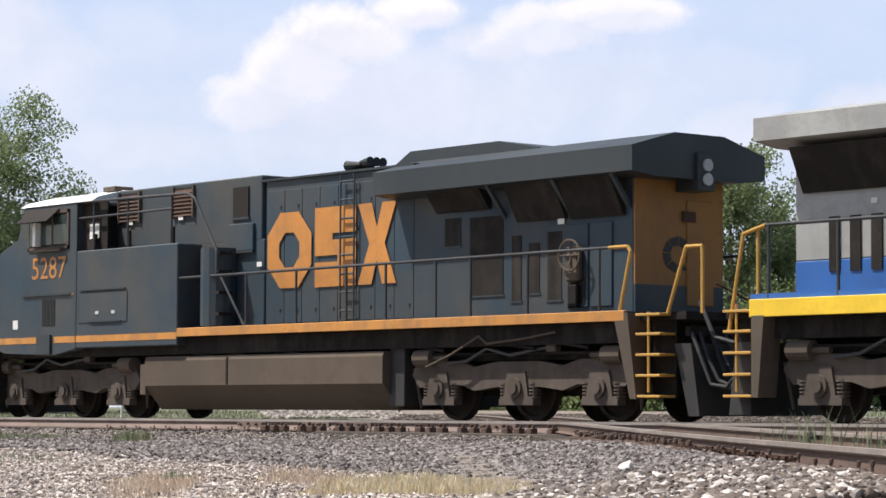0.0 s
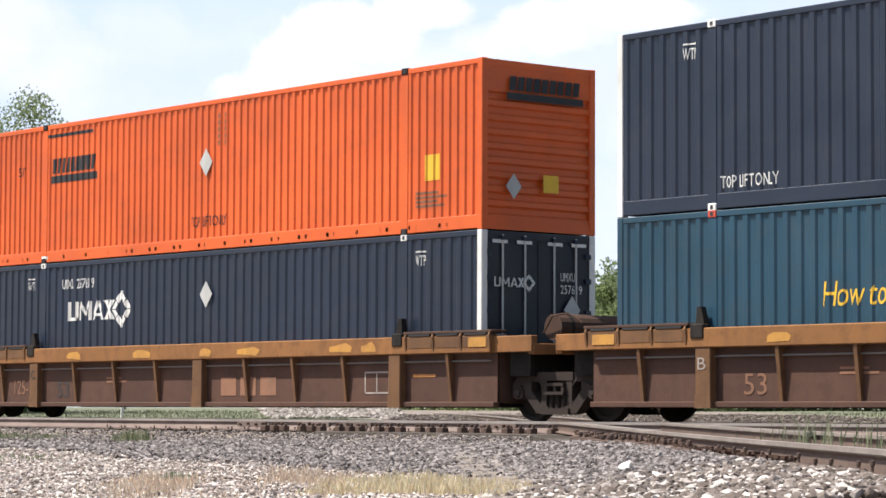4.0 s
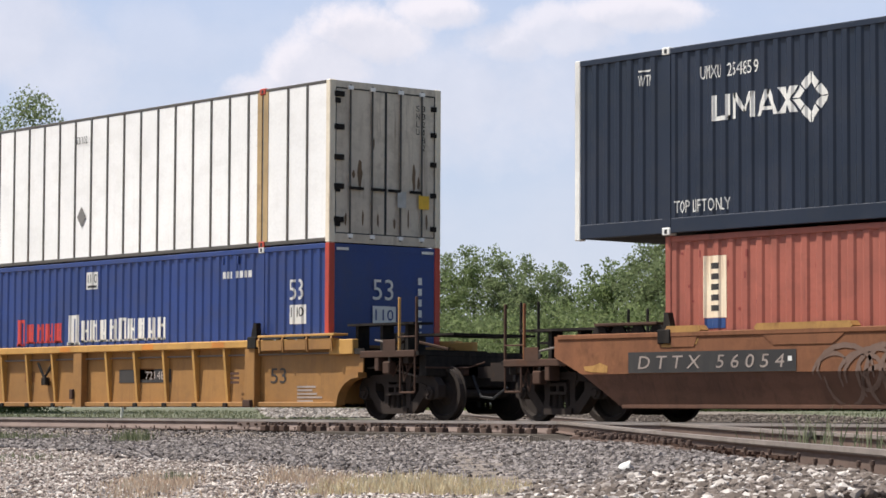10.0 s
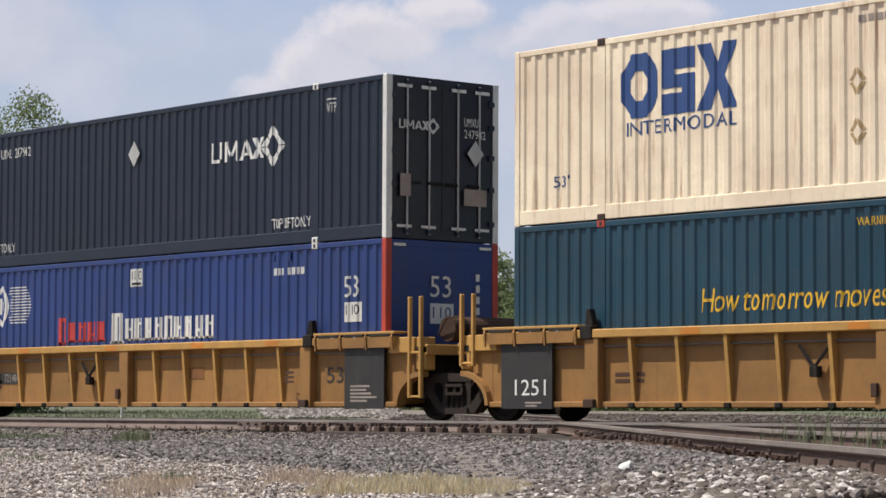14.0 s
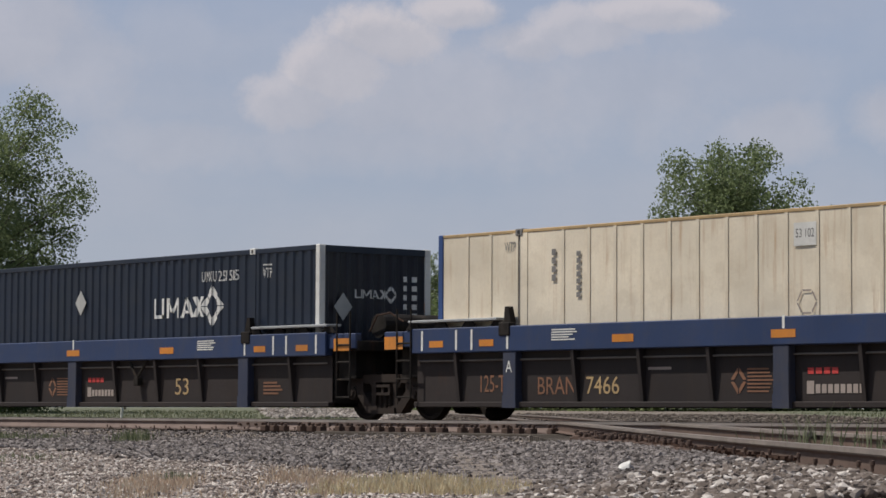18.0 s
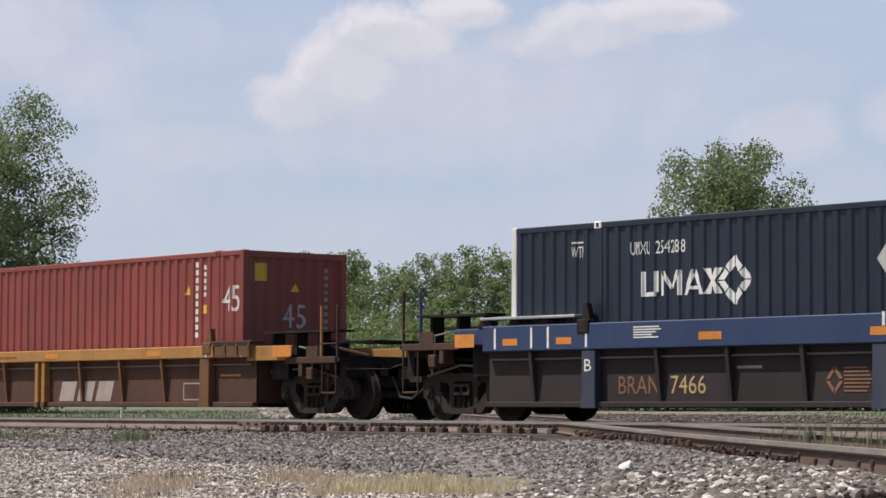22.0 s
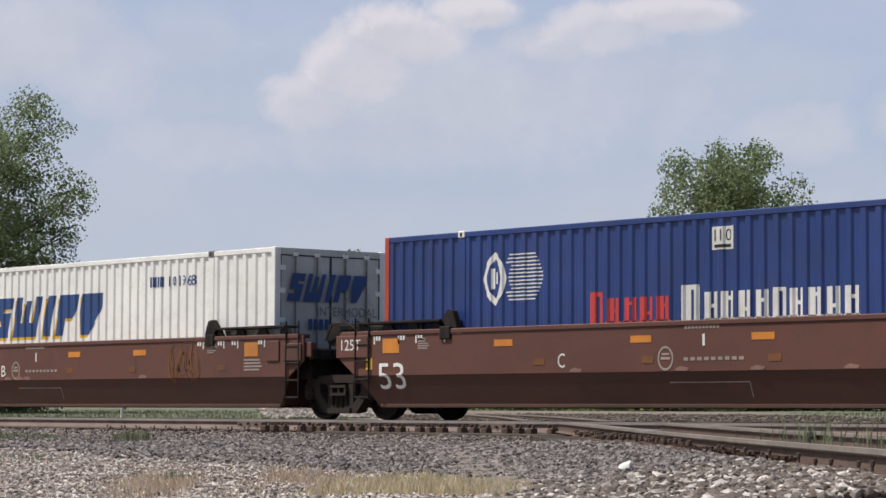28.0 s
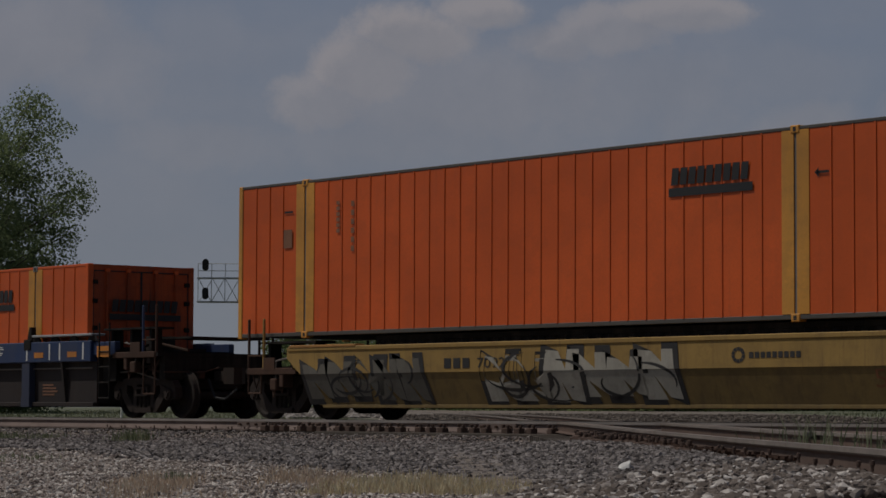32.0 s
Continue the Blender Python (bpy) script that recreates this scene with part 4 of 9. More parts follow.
def ribbed_white(label, cx, zb):
    c = container(label, cx, zb, "ribbed_white", end="door", end_paint="shaded_door", casting="grey_post", pitch=0.29)
    y, xe = face(c)
    slant_word(c, -2.35, 1.40, 4.55, 0.84, y)
    flat(bars(3.85, 2.28, 0.52, 0.20, 4), "blue_mark", c, y, name="code_bar")
    lettering("101968", "blue_mark", c, 4.55, 2.28, 0.92, 0.20, y)
    slant_word(c, -1.06, 1.90, 1.86, 0.52, xe + 0.03, True, False)
    lettering("INTERMODAL", "grey_post", c, -0.34, 1.64, 1.40, 0.17, xe + 0.03, True)
    lettering("101968", "blue_mark", c, 0.22, 1.38, 0.72, 0.2, xe + 0.03, True)
    flat(bars(-0.55, 1.38, 0.5, 0.2, 4), "blue_mark", c, xe + 0.03, True, "code_bar")
    return c


# ---- running gear ----
def wheelset_mesh(r):
    bm = bmesh.new()
    for s in (-1, 1):
        prof = [(0.10, s * 0.66), (0.16, s * 0.68), (r - 0.10, s * 0.705), (r - 0.07, s * 0.69), (r + 0.025, s * 0.69), (r + 0.025, s * 0.715), (r, s * 0.725), (r - 0.006, s * 0.82), (r - 0.07, s * 0.825), (r - 0.10, s * 0.775), (0.20, s * 0.76), (0.15, s * 0.80), (0.10, s * 0.82)]
        lathe(bm, prof, 28)
    rod(bm, (0, -1.05, 0), (0, 1.05, 0), 0.08, 10)
    return mesh_of(bm, "wheel", "wheelset")


WHEELS = {}


def wheelset(parent, x, r, at):
    if r not in WHEELS:
        WHEELS[r] = wheelset_mesh(r)
    w = put("wheelset", WHEELS[r], parent, (x, 0, r))
    AXLES.append((w, x, r, at + x))
    return w


def side_frame_mesh():
    """A cast side frame: deep top chord, broad sloping legs, oval windows, column guides, spring seat, journal boxes."""
    bm = bmesh.new()
    y0, y1 = -0.08, 0.08
    for s in (-1, 1):
        prism(bm, [(s * 0.18, 0.80), (s * 0.70, 0.79), (s * 0.98, 0.74), (s * 1.10, 0.60), (s * 1.10, 0.40), (s * 1.00, 0.36), (s * 0.80, 0.36), (s * 0.74, 0.46), (s * 0.72, 0.58), (s * 0.60, 0.64), (s * 0.18, 0.65)], y0, y1)
        prism(bm, [(s * 0.60, 0.66), (s * 0.80, 0.60), (s * 0.80, 0.46), (s * 0.48, 0.13), (s * 0.20, 0.11), (s * 0.20, 0.24), (s * 0.38, 0.27), (s * 0.60, 0.50)], y0 - 0.03, y1 + 0.02)
        prism(bm, [(s * 0.23, 0.70), (s * 0.37, 0.68), (s * 0.36, 0.18), (s * 0.25, 0.18)], y0 - 0.02, y1 + 0.01)
        prism(bm, [(s * 0.37, 0.66), (s * 0.46, 0.66), (s * 0.37, 0.56)], y0 - 0.01, y1)
        prism(bm, [(s * 0.36, 0.24), (s * 0.44, 0.25), (s * 0.36, 0.36)], y0 - 0.01, y1)
        rod(bm, (s * 0.89, -0.14, 0.47), (s * 0.89, 0.0, 0.47), 0.115, 14)
        rod(bm, (s * 0.89, -0.17, 0.47), (s * 0.89, -0.13, 0.47), 0.06, 6)
        for k in range(3):
            a = 2.1 * k + 0.5
            rod(bm, (s * 0.89 + 0.075 * math.cos(a), -0.165, 0.47 + 0.075 * math.sin(a)), (s * 0.89 + 0.075 * math.cos(a), -0.13, 0.47 + 0.075 * math.sin(a)), 0.018, 6)
    box(bm, -0.40, 0.40, -0.11, 0.09, 0.66, 0.80)
    box(bm, -0.33, 0.33, -0.15, 0.11, 0.11, 0.21)
    return mesh_of(bm, "truck", "side_frame")


SIDE_FRAME = side_frame_mesh()


def spring_mesh():
    """Three coil springs under the bolster's slotted end."""
    bm = bmesh.new()
    for x in (-0.14, 0.0, 0.14):
        for i in range(5):
            z = 0.215 + i * 0.044
            rod(bm, (x, -0.05, z), (x, -0.05, z + 0.024), 0.060, 10)
        rod(bm, (x, -0.05, 0.21), (x, -0.05, 0.43), 0.035, 8)
    box(bm, -0.23, 0.23, -0.17, 0.05, 0.43, 0.48)
    box(bm, -0.23, 0.23, -0.17, 0.05, 0.57, 0.62)
    box(bm, -0.23, -0.17, -0.16, 0.05, 0.48, 0.57)
    box(bm, 0.17, 0.23, -0.16, 0.05, 0.48, 0.57)
    box(bm, -0.03, 0.03, -0.15, 0.05, 0.48, 0.57)
    return mesh_of(bm, "truck", "spring_nest")


SPRINGS = spring_mesh()


def bogie(parent, x, at, r=0.46, base=0.89):
    """A two-axle freight truck."""
    t = part("truck", boxes((-0.2, 0.2, -1.0, 1.0, 0.45, 0.66), (-0.35, 0.35, -0.25, 0.25, 0.60, 0.80)), "truck", parent, loc=(x, 0, RAIL))
    for y in (-1.02, 1.02):
        put("side_frame", SIDE_FRAME, t, (0, y, 0))
        put("spring_nest", SPRINGS, t, (0, y, 0))
    for s in (-1, 1):
        wheelset(t, s * base, r, at + x)
    return t


def coupler(parent, x, s):
    bm = boxes((x, x + s * 0.75, -0.09, 0.09, 0.78, 0.98)) if s > 0 else boxes((x - 0.75, x, -0.09, 0.09, 0.78, 0.98))
    k = x + s * 0.75
    prism(bm, [(k - 0.16, -0.17), (k + 0.16, -0.15), (k + 0.20, 0.02), (k + 0.10, 0.17), (k - 0.16, 0.17)], 0.72, 1.04, "z")
    part("coupler", bm, "truck", parent)
    part("air_hose", rods([(x + s * 0.2, -0.25, 0.82), (x + s * 0.45, -0.27, 0.45), (x + s * 0.7, -0.2, 0.42), (x + s * 0.95, -0.1, 0.62)], r=0.025), "black_mark", parent)


# ---- well cars ----
def end_gear(car, s, xe, z1):
    """Draught gear, brake rigging and pipes under and on a coupler end."""
    rnd = random.Random(int(abs(xe) * 100) + int(z1 * 1000) + s)
    def X(a, b):
        return tuple(sorted((s * a, s * b)))
    part("draught_sill", soft_box((*X(xe - 0.2, xe + 1.5), -0.62, 0.62, 0.62, 1.02), r=0.02), "dark_steel", car)
    part("brake_beam", rods([(s * (xe + 0.9), -0.75, 0.42), (s * (xe + 0.9), 0.75, 0.42)], r=0.05), "truck", car)
    part("brake_lever", rods([(s * (xe + 0.1), -0.95, 0.70), (s * (xe + 0.55), -1.0, 1.02), (s * (xe + 1.25), -0.98, 0.92)], r=0.024), "rusty", car)
    part("brake_rod", rods([(s * (xe - 0.9), -1.16, 0.92), (s * (xe + 0.2), -1.14, 0.98), (s * (xe + 1.1), -1.12, 0.80)], r=0.018), "pipe", car)
    part("train_pipe", rods([(s * (xe - 0.2), -0.82, 1.06), (s * (xe + 0.8), -0.86, 1.10), (s * (xe + 1.45), -0.42, 0.90)], r=0.032), "truck", car)
    part("angle_cock", soft_box((*X(xe + 1.40, xe + 1.58), -0.50, -0.34, 0.82, 0.98), r=0.02), "rusty", car)
    part("retainer_valve", soft_box((*X(xe + 0.52, xe + 0.72), -1.44, -1.28, z1 - 0.66, z1 - 0.44), r=0.02), "rusty", car)
    part("valve_pipe", rods([(s * (xe + 0.62), -1.36, z1 - 0.44), (s * (xe + 0.62), -1.36, z1 - 0.12), (s * (xe + 0.2), -1.34, z1 - 0.06)], r=0.018), "pipe", car)
    for k in range(3):
        a = rnd.uniform(0.15, 1.2)
        part("hanging_chain", rods([(s * (xe + a), -1.30, z1 - 0.36), (s * (xe + a + 0.10), -1.32, z1 - 0.62 - 0.08 * k), (s * (xe + a + 0.26), -1.28, z1 - 0.40)], r=0.013), "rusty", car)
    part("step_bracket", soft_box((*X(xe + 0.30, xe + 0.42), -1.44, -1.20, z1 - 0.60, z1 - 0.34), r=0.012), "rusty", car)
    part("cross_bearer", soft_box((*X(xe + 1.02, xe + 1.16), -1.38, 1.38, z1 - 0.48, z1 - 0.34), r=0.012), "truck", car)
    part("placard_board", soft_box((*X(xe + 0.55, xe + 0.90), -1.452, -1.44, z1 - 0.30, z1 - 0.06), r=0.008), "rusty", car)


def car_end(car, s, hw, xe, kind, sill, dark, z1, tall=False, arch=False, ladder=False):
    """What stands beyond a well's end: bulkhead, deck, sills, steps, rails. s: +1 the leading end. kind: 'joint' or 'coupler'."""
    def X(a, b):
        return tuple(sorted((s * a, s * b)))
    x0, x1 = X(hw - 0.06, hw)
    part("end_bulkhead", boxes((x0, x1, -1.30, 1.30, 0.30, z1 - 0.12)), dark, car)
    part("deck", boxes((*X(hw, xe), -1.42, 1.42, z1 - 0.30, z1 - 0.20)), "dark_steel", car)
    part("bolster", boxes((*X(xe - 0.75, xe - 0.25), -1.25, 1.25, 0.78, z1 - 0.30)), "dark_steel", car)
    part("centre_sill", boxes((*X(hw - 0.02, xe + 0.1), -0.36, 0.36, 0.80, z1 - 0.28)), "dark_steel", car)
    for y in (-1, 1):
        part("end_sill_arm", soft_box((*X(hw - 0.2, xe - (0.3 if arch else 0)), *sorted((y * 1.45, y * 1.32)), z1 - 0.30, z1 - 0.03)), sill, car)
        if arch:
            # the skirt's flange curving up over the wheels
            up, down = [], []
            for i in range(9):
                a = i / 8 * math.pi / 2
                px, pz = hw - 0.02 + (xe - 0.10 - hw) * (1 - math.cos(a)), 0.30 + (z1 - 0.62 - 0.30) * math.sin(a)
                up.append((s * px, pz))
                down.append((s * (px + 0.07 * math.cos(a) + 0.01), pz - 0.09 * math.sin(a)))
            part("arched_flange", prism(bmesh.new(), up + down[::-1], *sorted((y * 1.47, y * 1.28))), dark, car)
            part("skirt_plate", prism(bmesh.new(), up + [(s * (xe - 0.10), z1 - 0.28), (s * (hw - 0.02), z1 - 0.28)], *sorted((y * 1.36, y * 1.33))), dark, car)
    if kind == "joint":
        if s > 0:
            bm = bmesh.new()
            rod(bm, (s * (xe - 0.25), -0.75, z1 + 0.12), (s * (xe - 0.25), 0.75, z1 + 0.12), 0.22, 16)
            tank = part("air_reservoir", bm, "dark_steel" if ladder else "rusty", car)
            part("tank_strap", rods([(s * (xe - 0.25), -0.52, z1 + 0.12), (s * (xe - 0.25), -0.46, z1 + 0.12)], r=0.228, n=16), "dark_steel", tank)
            part("tank_pipe", rods([(s * (xe - 0.46), -0.78, z1 + 0.02), (s * (xe - 0.15), -0.86, z1 + 0.30), (s * (xe + 0.15), -0.80, z1 + 0.34), (s * (xe + 0.4), -0.7, z1 + 0.18)], r=0.016), "rusty", tank)
        else:
            part("joint_housing", boxes((*X(xe - 0.4, xe), -0.6, 0.6, z1 - 0.2, z1 + 0.02)), "dark_steel", car)
        part("end_beam", soft_box((*X(xe - 0.12, xe + 0.02), -1.42, 1.42, z1 - 0.34, z1 - 0.16)), "dark_steel" if ladder else sill, car)
        if arch:
            for dx in (0.12, 0.42):
                part("handrail_post", soft_box((*X(xe - dx - 0.035, xe - dx + 0.035), -1.48, -1.41, 0.42 if s > 0 else z1 - 0.55, z1 + 0.66)), sill, car)
            br = part("end_bracket", soft_box((*X(xe - 0.30, xe - 0.04), -1.41, -1.18, z1 - 0.60, z1 - 0.03), r=0.02), sill, car)
            part("bracket_slot", boxes((*X(xe - 0.21, xe - 0.13), -1.415, -1.40, z1 - 0.52, z1 - 0.34)), "black_mark", br)
            for z in ((0.45, 0.82, 1.2) if s > 0 else (z1 - 0.5,)):
                part("step_bar", rods([(s * (xe - 0.12), -1.45, z), (s * (xe - 0.42), -1.45, z)], r=0.02), sill, car)
    else:
        part("end_platform", boxes((*X(xe, xe + 1.5), -1.42, 1.42, z1 - 0.34, z1 - 0.27)), "dark_steel", car)
        part("platform_edge", soft_box((*X(xe - 0.1, xe + 1.42), -1.45, -1.41, z1 - 0.37, z1 - 0.25)), "rusty", car)
        part("buffer_beam", soft_box((*X(xe + 1.3, xe + 1.5), -1.25, 1.25, 0.80, z1 - 0.34)), "dark_steel", car)
        coupler(car, s * (xe + 1.35), s)
        end_gear(car, s, xe, z1)
        part("end_running_board", boxes((*X(hw + 0.15, xe + 1.2), -1.30, -0.85, z1 + 0.20, z1 + 0.24)), "dark_steel", car)
        for dx in (0.3, 1.0, 1.7):
            part("board_leg", boxes((*X(hw + dx - 0.04, hw + dx + 0.04), -1.2, -0.95, z1 - 0.28, z1 + 0.20)), "dark_steel", car)
        part("end_running_board", boxes((*X(xe + 0.3, xe + 1.45), -0.6, 1.3, z1 + 0.02, z1 + 0.06)), "dark_steel", car)
        for y in (-1.40, 1.40):
            for dx, pnt in (() if tall else ((0.95, sill), (1.42, "rusty"))):
                part("handrail_post", soft_box((*X(xe + dx - 0.024, xe + dx + 0.024), y - 0.024, y + 0.024, z1 - 0.36, z1 + 0.66)), pnt if y < 0 else "dark_steel", car)
        part("grab_rail", rods([(s * (xe + 0.95), -1.42, z1 - 0.02), (s * (xe + 1.42), -1.42, z1 - 0.02)], r=0.014), "rusty", car)
        part("sill_step", rods([(s * (xe + 1.0), -1.42, z1 - 0.3), (s * (xe + 1.0), -1.42, 0.52), (s * (xe + 1.40), -1.42, 0.52), (s * (xe + 1.40), -1.42, z1 - 0.3)], r=0.018), "rusty", car)
        part("uncoupling_lever", rods([(s * (xe + 1.55), -1.3, 0.95), (s * (xe + 1.6), -0.4, 0.95), (s * (xe + 1.7), -0.1, 1.05)], r=0.015), "rusty", car)
        part("brake_valve", soft_box((*X(xe - 0.5, xe - 0.15), -0.4, 0.1, z1 - 0.22, z1 + 0.10)), "dark_steel", car)
        part("brake_pipe", rods([(s * (xe - 0.3), -0.7, z1 - 0.15), (s * (xe + 0.4), -0.75, z1 - 0.05), (s * (xe + 1.2), -0.5, z1 - 0.22)], r=0.03), "rusty", car)
        if tall:
            # hand brake on its stand, with the corner castings and pipes round it
            k = 0.62 if sill == "rust_plate" else 0.0
            yw, zw, xw = -1.12, z1 + 0.70, s * (xe + 0.82 + k)
            bm = bmesh.new()
            for i in range(20):
                a0, a1 = 2 * math.pi * i / 20, 2 * math.pi * (i + 1) / 20
                c0, c1 = [(xw, yw + 0.33 * math.cos(a), zw + 0.33 * math.sin(a)) for a in (a0, a1)]
                rod(bm, c0, c1, 0.024)
                if i % 5 == 0:
                    rod(bm, c0, (xw - s * 0.06, yw, zw), 0.026)
            wheel_ = part("hand_brake_wheel", bm, "truck", car)
            bm = bmesh.new()
            rod(bm, (xw - s * 0.17, yw, zw), (xw - s * 0.03, yw, zw), 0.19, 16)
            part("brake_housing", bm, "truck", wheel_)
            part("brake_stand", soft_box((*X(xe + k + 0.56, xe + k + 0.70), yw - 0.05, yw + 0.10, z1 - 0.34, zw + 0.24)), "dark_steel", car)
            part("brake_chain_pipe", rods([(xw - s * 0.1, yw - 0.02, zw - 0.2), (xw, yw - 0.04, z1 - 0.1), (xw + s * 0.02, yw - 0.1, z1 - 0.6)], r=0.028), "dark_steel", car)
            part("grab_loop", rods([(s * (xe + 0.95), -1.38, z1 - 0.02), (s * (xe + 0.95), -1.38, z1 + 0.96), (s * (xe + 1.14), -1.38, z1 + 0.96), (s * (xe + 1.14), -1.38, z1 + 0.36), (s * (xe + 0.97), -1.38, z1 + 0.36)], r=0.016), "dark_steel", car)
            if not k and sill == "mineral":
                cb = part("corner_box", soft_box((*X(xe + 0.10, xe + 0.80), -1.50, -1.15, z1 - 0.40, z1 + 0.06), r=0.02), "mineral", car)
                part("box_door", soft_box((*X(xe + 0.22, xe + 0.56), -1.52, -1.49, z1 - 0.20, z1 - 0.02), r=0.012), "mineral_shaded", cb)
                part("box_ledge", soft_box((*X(xe + 0.02, xe + 0.95), -1.50, -1.12, z1 + 0.10, z1 + 0.14), r=0.01), "dark_steel", cb)
                for dx in (0.15, 0.48, 0.8):
                    part("ledge_leg", boxes((*X(xe + dx - 0.03, xe + dx + 0.03), -1.40, -1.2, z1 + 0.04, z1 + 0.11)), "dark_steel", cb)
                part("valve_body", soft_box((*X(xe + 0.86, xe + 1.25), -1.36, -1.08, z1 - 0.50, z1 - 0.30), r=0.03), "rusty", car)
            elif not k:
                part("corner_casting", soft_box((*X(xe - 0.02, xe + 0.40), -1.47, -1.15, z1 - 0.72, z1 + 0.06), r=0.02), "sill_brown", car)
                part("guide_block", soft_box((*X(xe - 0.32, xe + 0.26), -1.42, -1.08, z1 + 0.10, z1 + 0.28), r=0.02), "rusty", car)
                part("guide_block", soft_box((*X(xe - 0.12, xe + 0.28), -1.40, -1.08, z1 + 0.28, z1 + 0.40), r=0.02), "rusty", car)
                part("guide_block", soft_box((*X(xe - 0.34, xe - 0.02), -1.46, -1.20, z1 - 0.30, z1 + 0.10), r=0.02), "rusty", car)
                part("valve_body", soft_box((*X(xe + 0.46, xe + 0.92), -1.36, -1.08, z1 - 0.62, z1 - 0.36), r=0.03), "rusty", car)
                part("valve_cap", rods([(s * (xe + 0.62), -1.40, z1 - 0.74), (s * (xe + 0.62), -1.05, z1 - 0.74)], r=0.09), "rusty", car)
            else:
                bm = bmesh.new()
                rod(bm, (s * (xe - 0.45), -0.95, z1 + 0.30), (s * (xe + 0.80), -0.95, z1 + 0.30), 0.24, 16)
                part("air_reservoir", bm, "rust_low", car)
                part("reservoir_bracket", soft_box((*X(xe + 0.05, xe + 0.62), -1.30, -0.75, z1 - 0.34, z1 + 0.16)), "rust_low", car)
                for dx in (-0.02, 0.62):
                    part("handrail_post", soft_box((*X(xe + dx - 0.028, xe + dx + 0.028), -1.42, -1.36, z1 - 0.75, z1 + 0.62)), "rust_plate", car)
                part("corner_step", soft_box((*X(xe - 0.02, xe + 0.66), -1.46, -1.14, z1 - 0.72, z1 - 0.56), r=0.02), "rust_plate", car)
            if not k:
                part("corner_step", soft_box((*X(xe + 1.22, xe + 1.50), -1.46, -1.10, z1 - 0.58, z1 - 0.42), r=0.02), "rusty", car)
                part("tall_post", soft_box((*X(xe + 1.42, xe + 1.49), -0.64, -0.56, z1 - 0.34, z1 + 0.86)), "dark_steel", car)
            part("rail_loop", rods([(s * (xe + 1.45), 0.2, z1 - 0.1), (s * (xe + 1.45), 0.2, z1 + 0.9), (s * (xe + 1.45), 1.1, z1 + 0.9), (s * (xe + 1.45), 1.1, z1 - 0.1)], r=0.02), "dark_steel", car)
    if ladder and (s > 0 or kind == "joint"):
        xl = s * (hw + 0.35)
        part("ladder", rods([(xl, -1.53, 0.42), (xl, -1.53, z1 + 0.35)], [(xl + 0.38, -1.53, 0.42), (xl + 0.38, -1.53, z1 + 0.35)],
                            *[[(xl, -1.53, z), (xl + 0.38, -1.53, z)] for z in (0.44, 0.75, 1.06, 1.36)], r=0.018), "dark_steel", car)


def twist_guide(car, x, z1, paint_, s=1, broad=False):
    """The tapered fin that leads a container's corner into the well."""
    if broad:
        pts = [(-0.20, 0.0), (0.22, 0.0), (0.24, 0.08), (0.13, 0.34), (0.0, 0.36), (-0.19, 0.16)]
    else:
        pts = [(-0.09, 0.0), (0.12, 0.0), (0.09, 0.14), (0.03, 0.34), (-0.05, 0.34), (-0.07, 0.15)]
    g = part("container_guide", prism(bmesh.new(), [(x - s * u, z1 - 0.02 + v) for u, v in pts], -1.47, -1.36), paint_, car)
    part("guide_foot", soft_box((x - 0.14, x + 0.14, -1.54, -1.40, z1 - 0.16, z1 + 0.06), r=0.015), paint_, g)


def walk_rack(car, x0, x1, z1, paint_, lift=0.03, under="rusty"):
    """A narrow running board on brackets over the chord; dark pieces below each bay stand for a shaded, slotted recess.
    """
    rack = part("running_board", soft_box((x0, x1, -1.535, -1.20, z1 + lift, z1 + lift + 0.045), r=0.008), paint_, car)
    n = 3
    for i in range(n + 1):
        x = x0 + 0.06 + (x1 - x0 - 0.12) * i / n
        if lift > 0.06:
            part("board_bracket", prism(bmesh.new(), [(x - 0.20, z1 - 0.01), (x + 0.20, z1 - 0.01), (x + 0.09, z1 + lift), (x - 0.09, z1 + lift)], -1.47, -1.43), "dark_steel", rack)
        else:
            part("board_bracket", prism(bmesh.new(), [(-1.535, z1 + lift), (-1.51, z1 - 0.24), (-1.53, z1 - 0.24), (-1.555, z1 + lift - 0.05)], x - 0.02, x + 0.02, "x"), under, rack)
    if lift <= 0.06:
        for i in range(n):
            a = x0 + 0.06 + (x1 - x0 - 0.12) * (i + 0.12) / n
            w = (x1 - x0 - 0.12) * 0.76 / n
            # black strip and dark plate imitate the shade of slots and recess
            part("slot_shade", boxes((a, a + w, -1.532, -1.50, z1 + 0.002, z1 + lift)), "black_mark", rack)
            part("recess_shade", boxes((a - 0.04, a + w + 0.04, -1.526, -1.52, z1 - 0.20, z1 - 0.02)), under, rack)


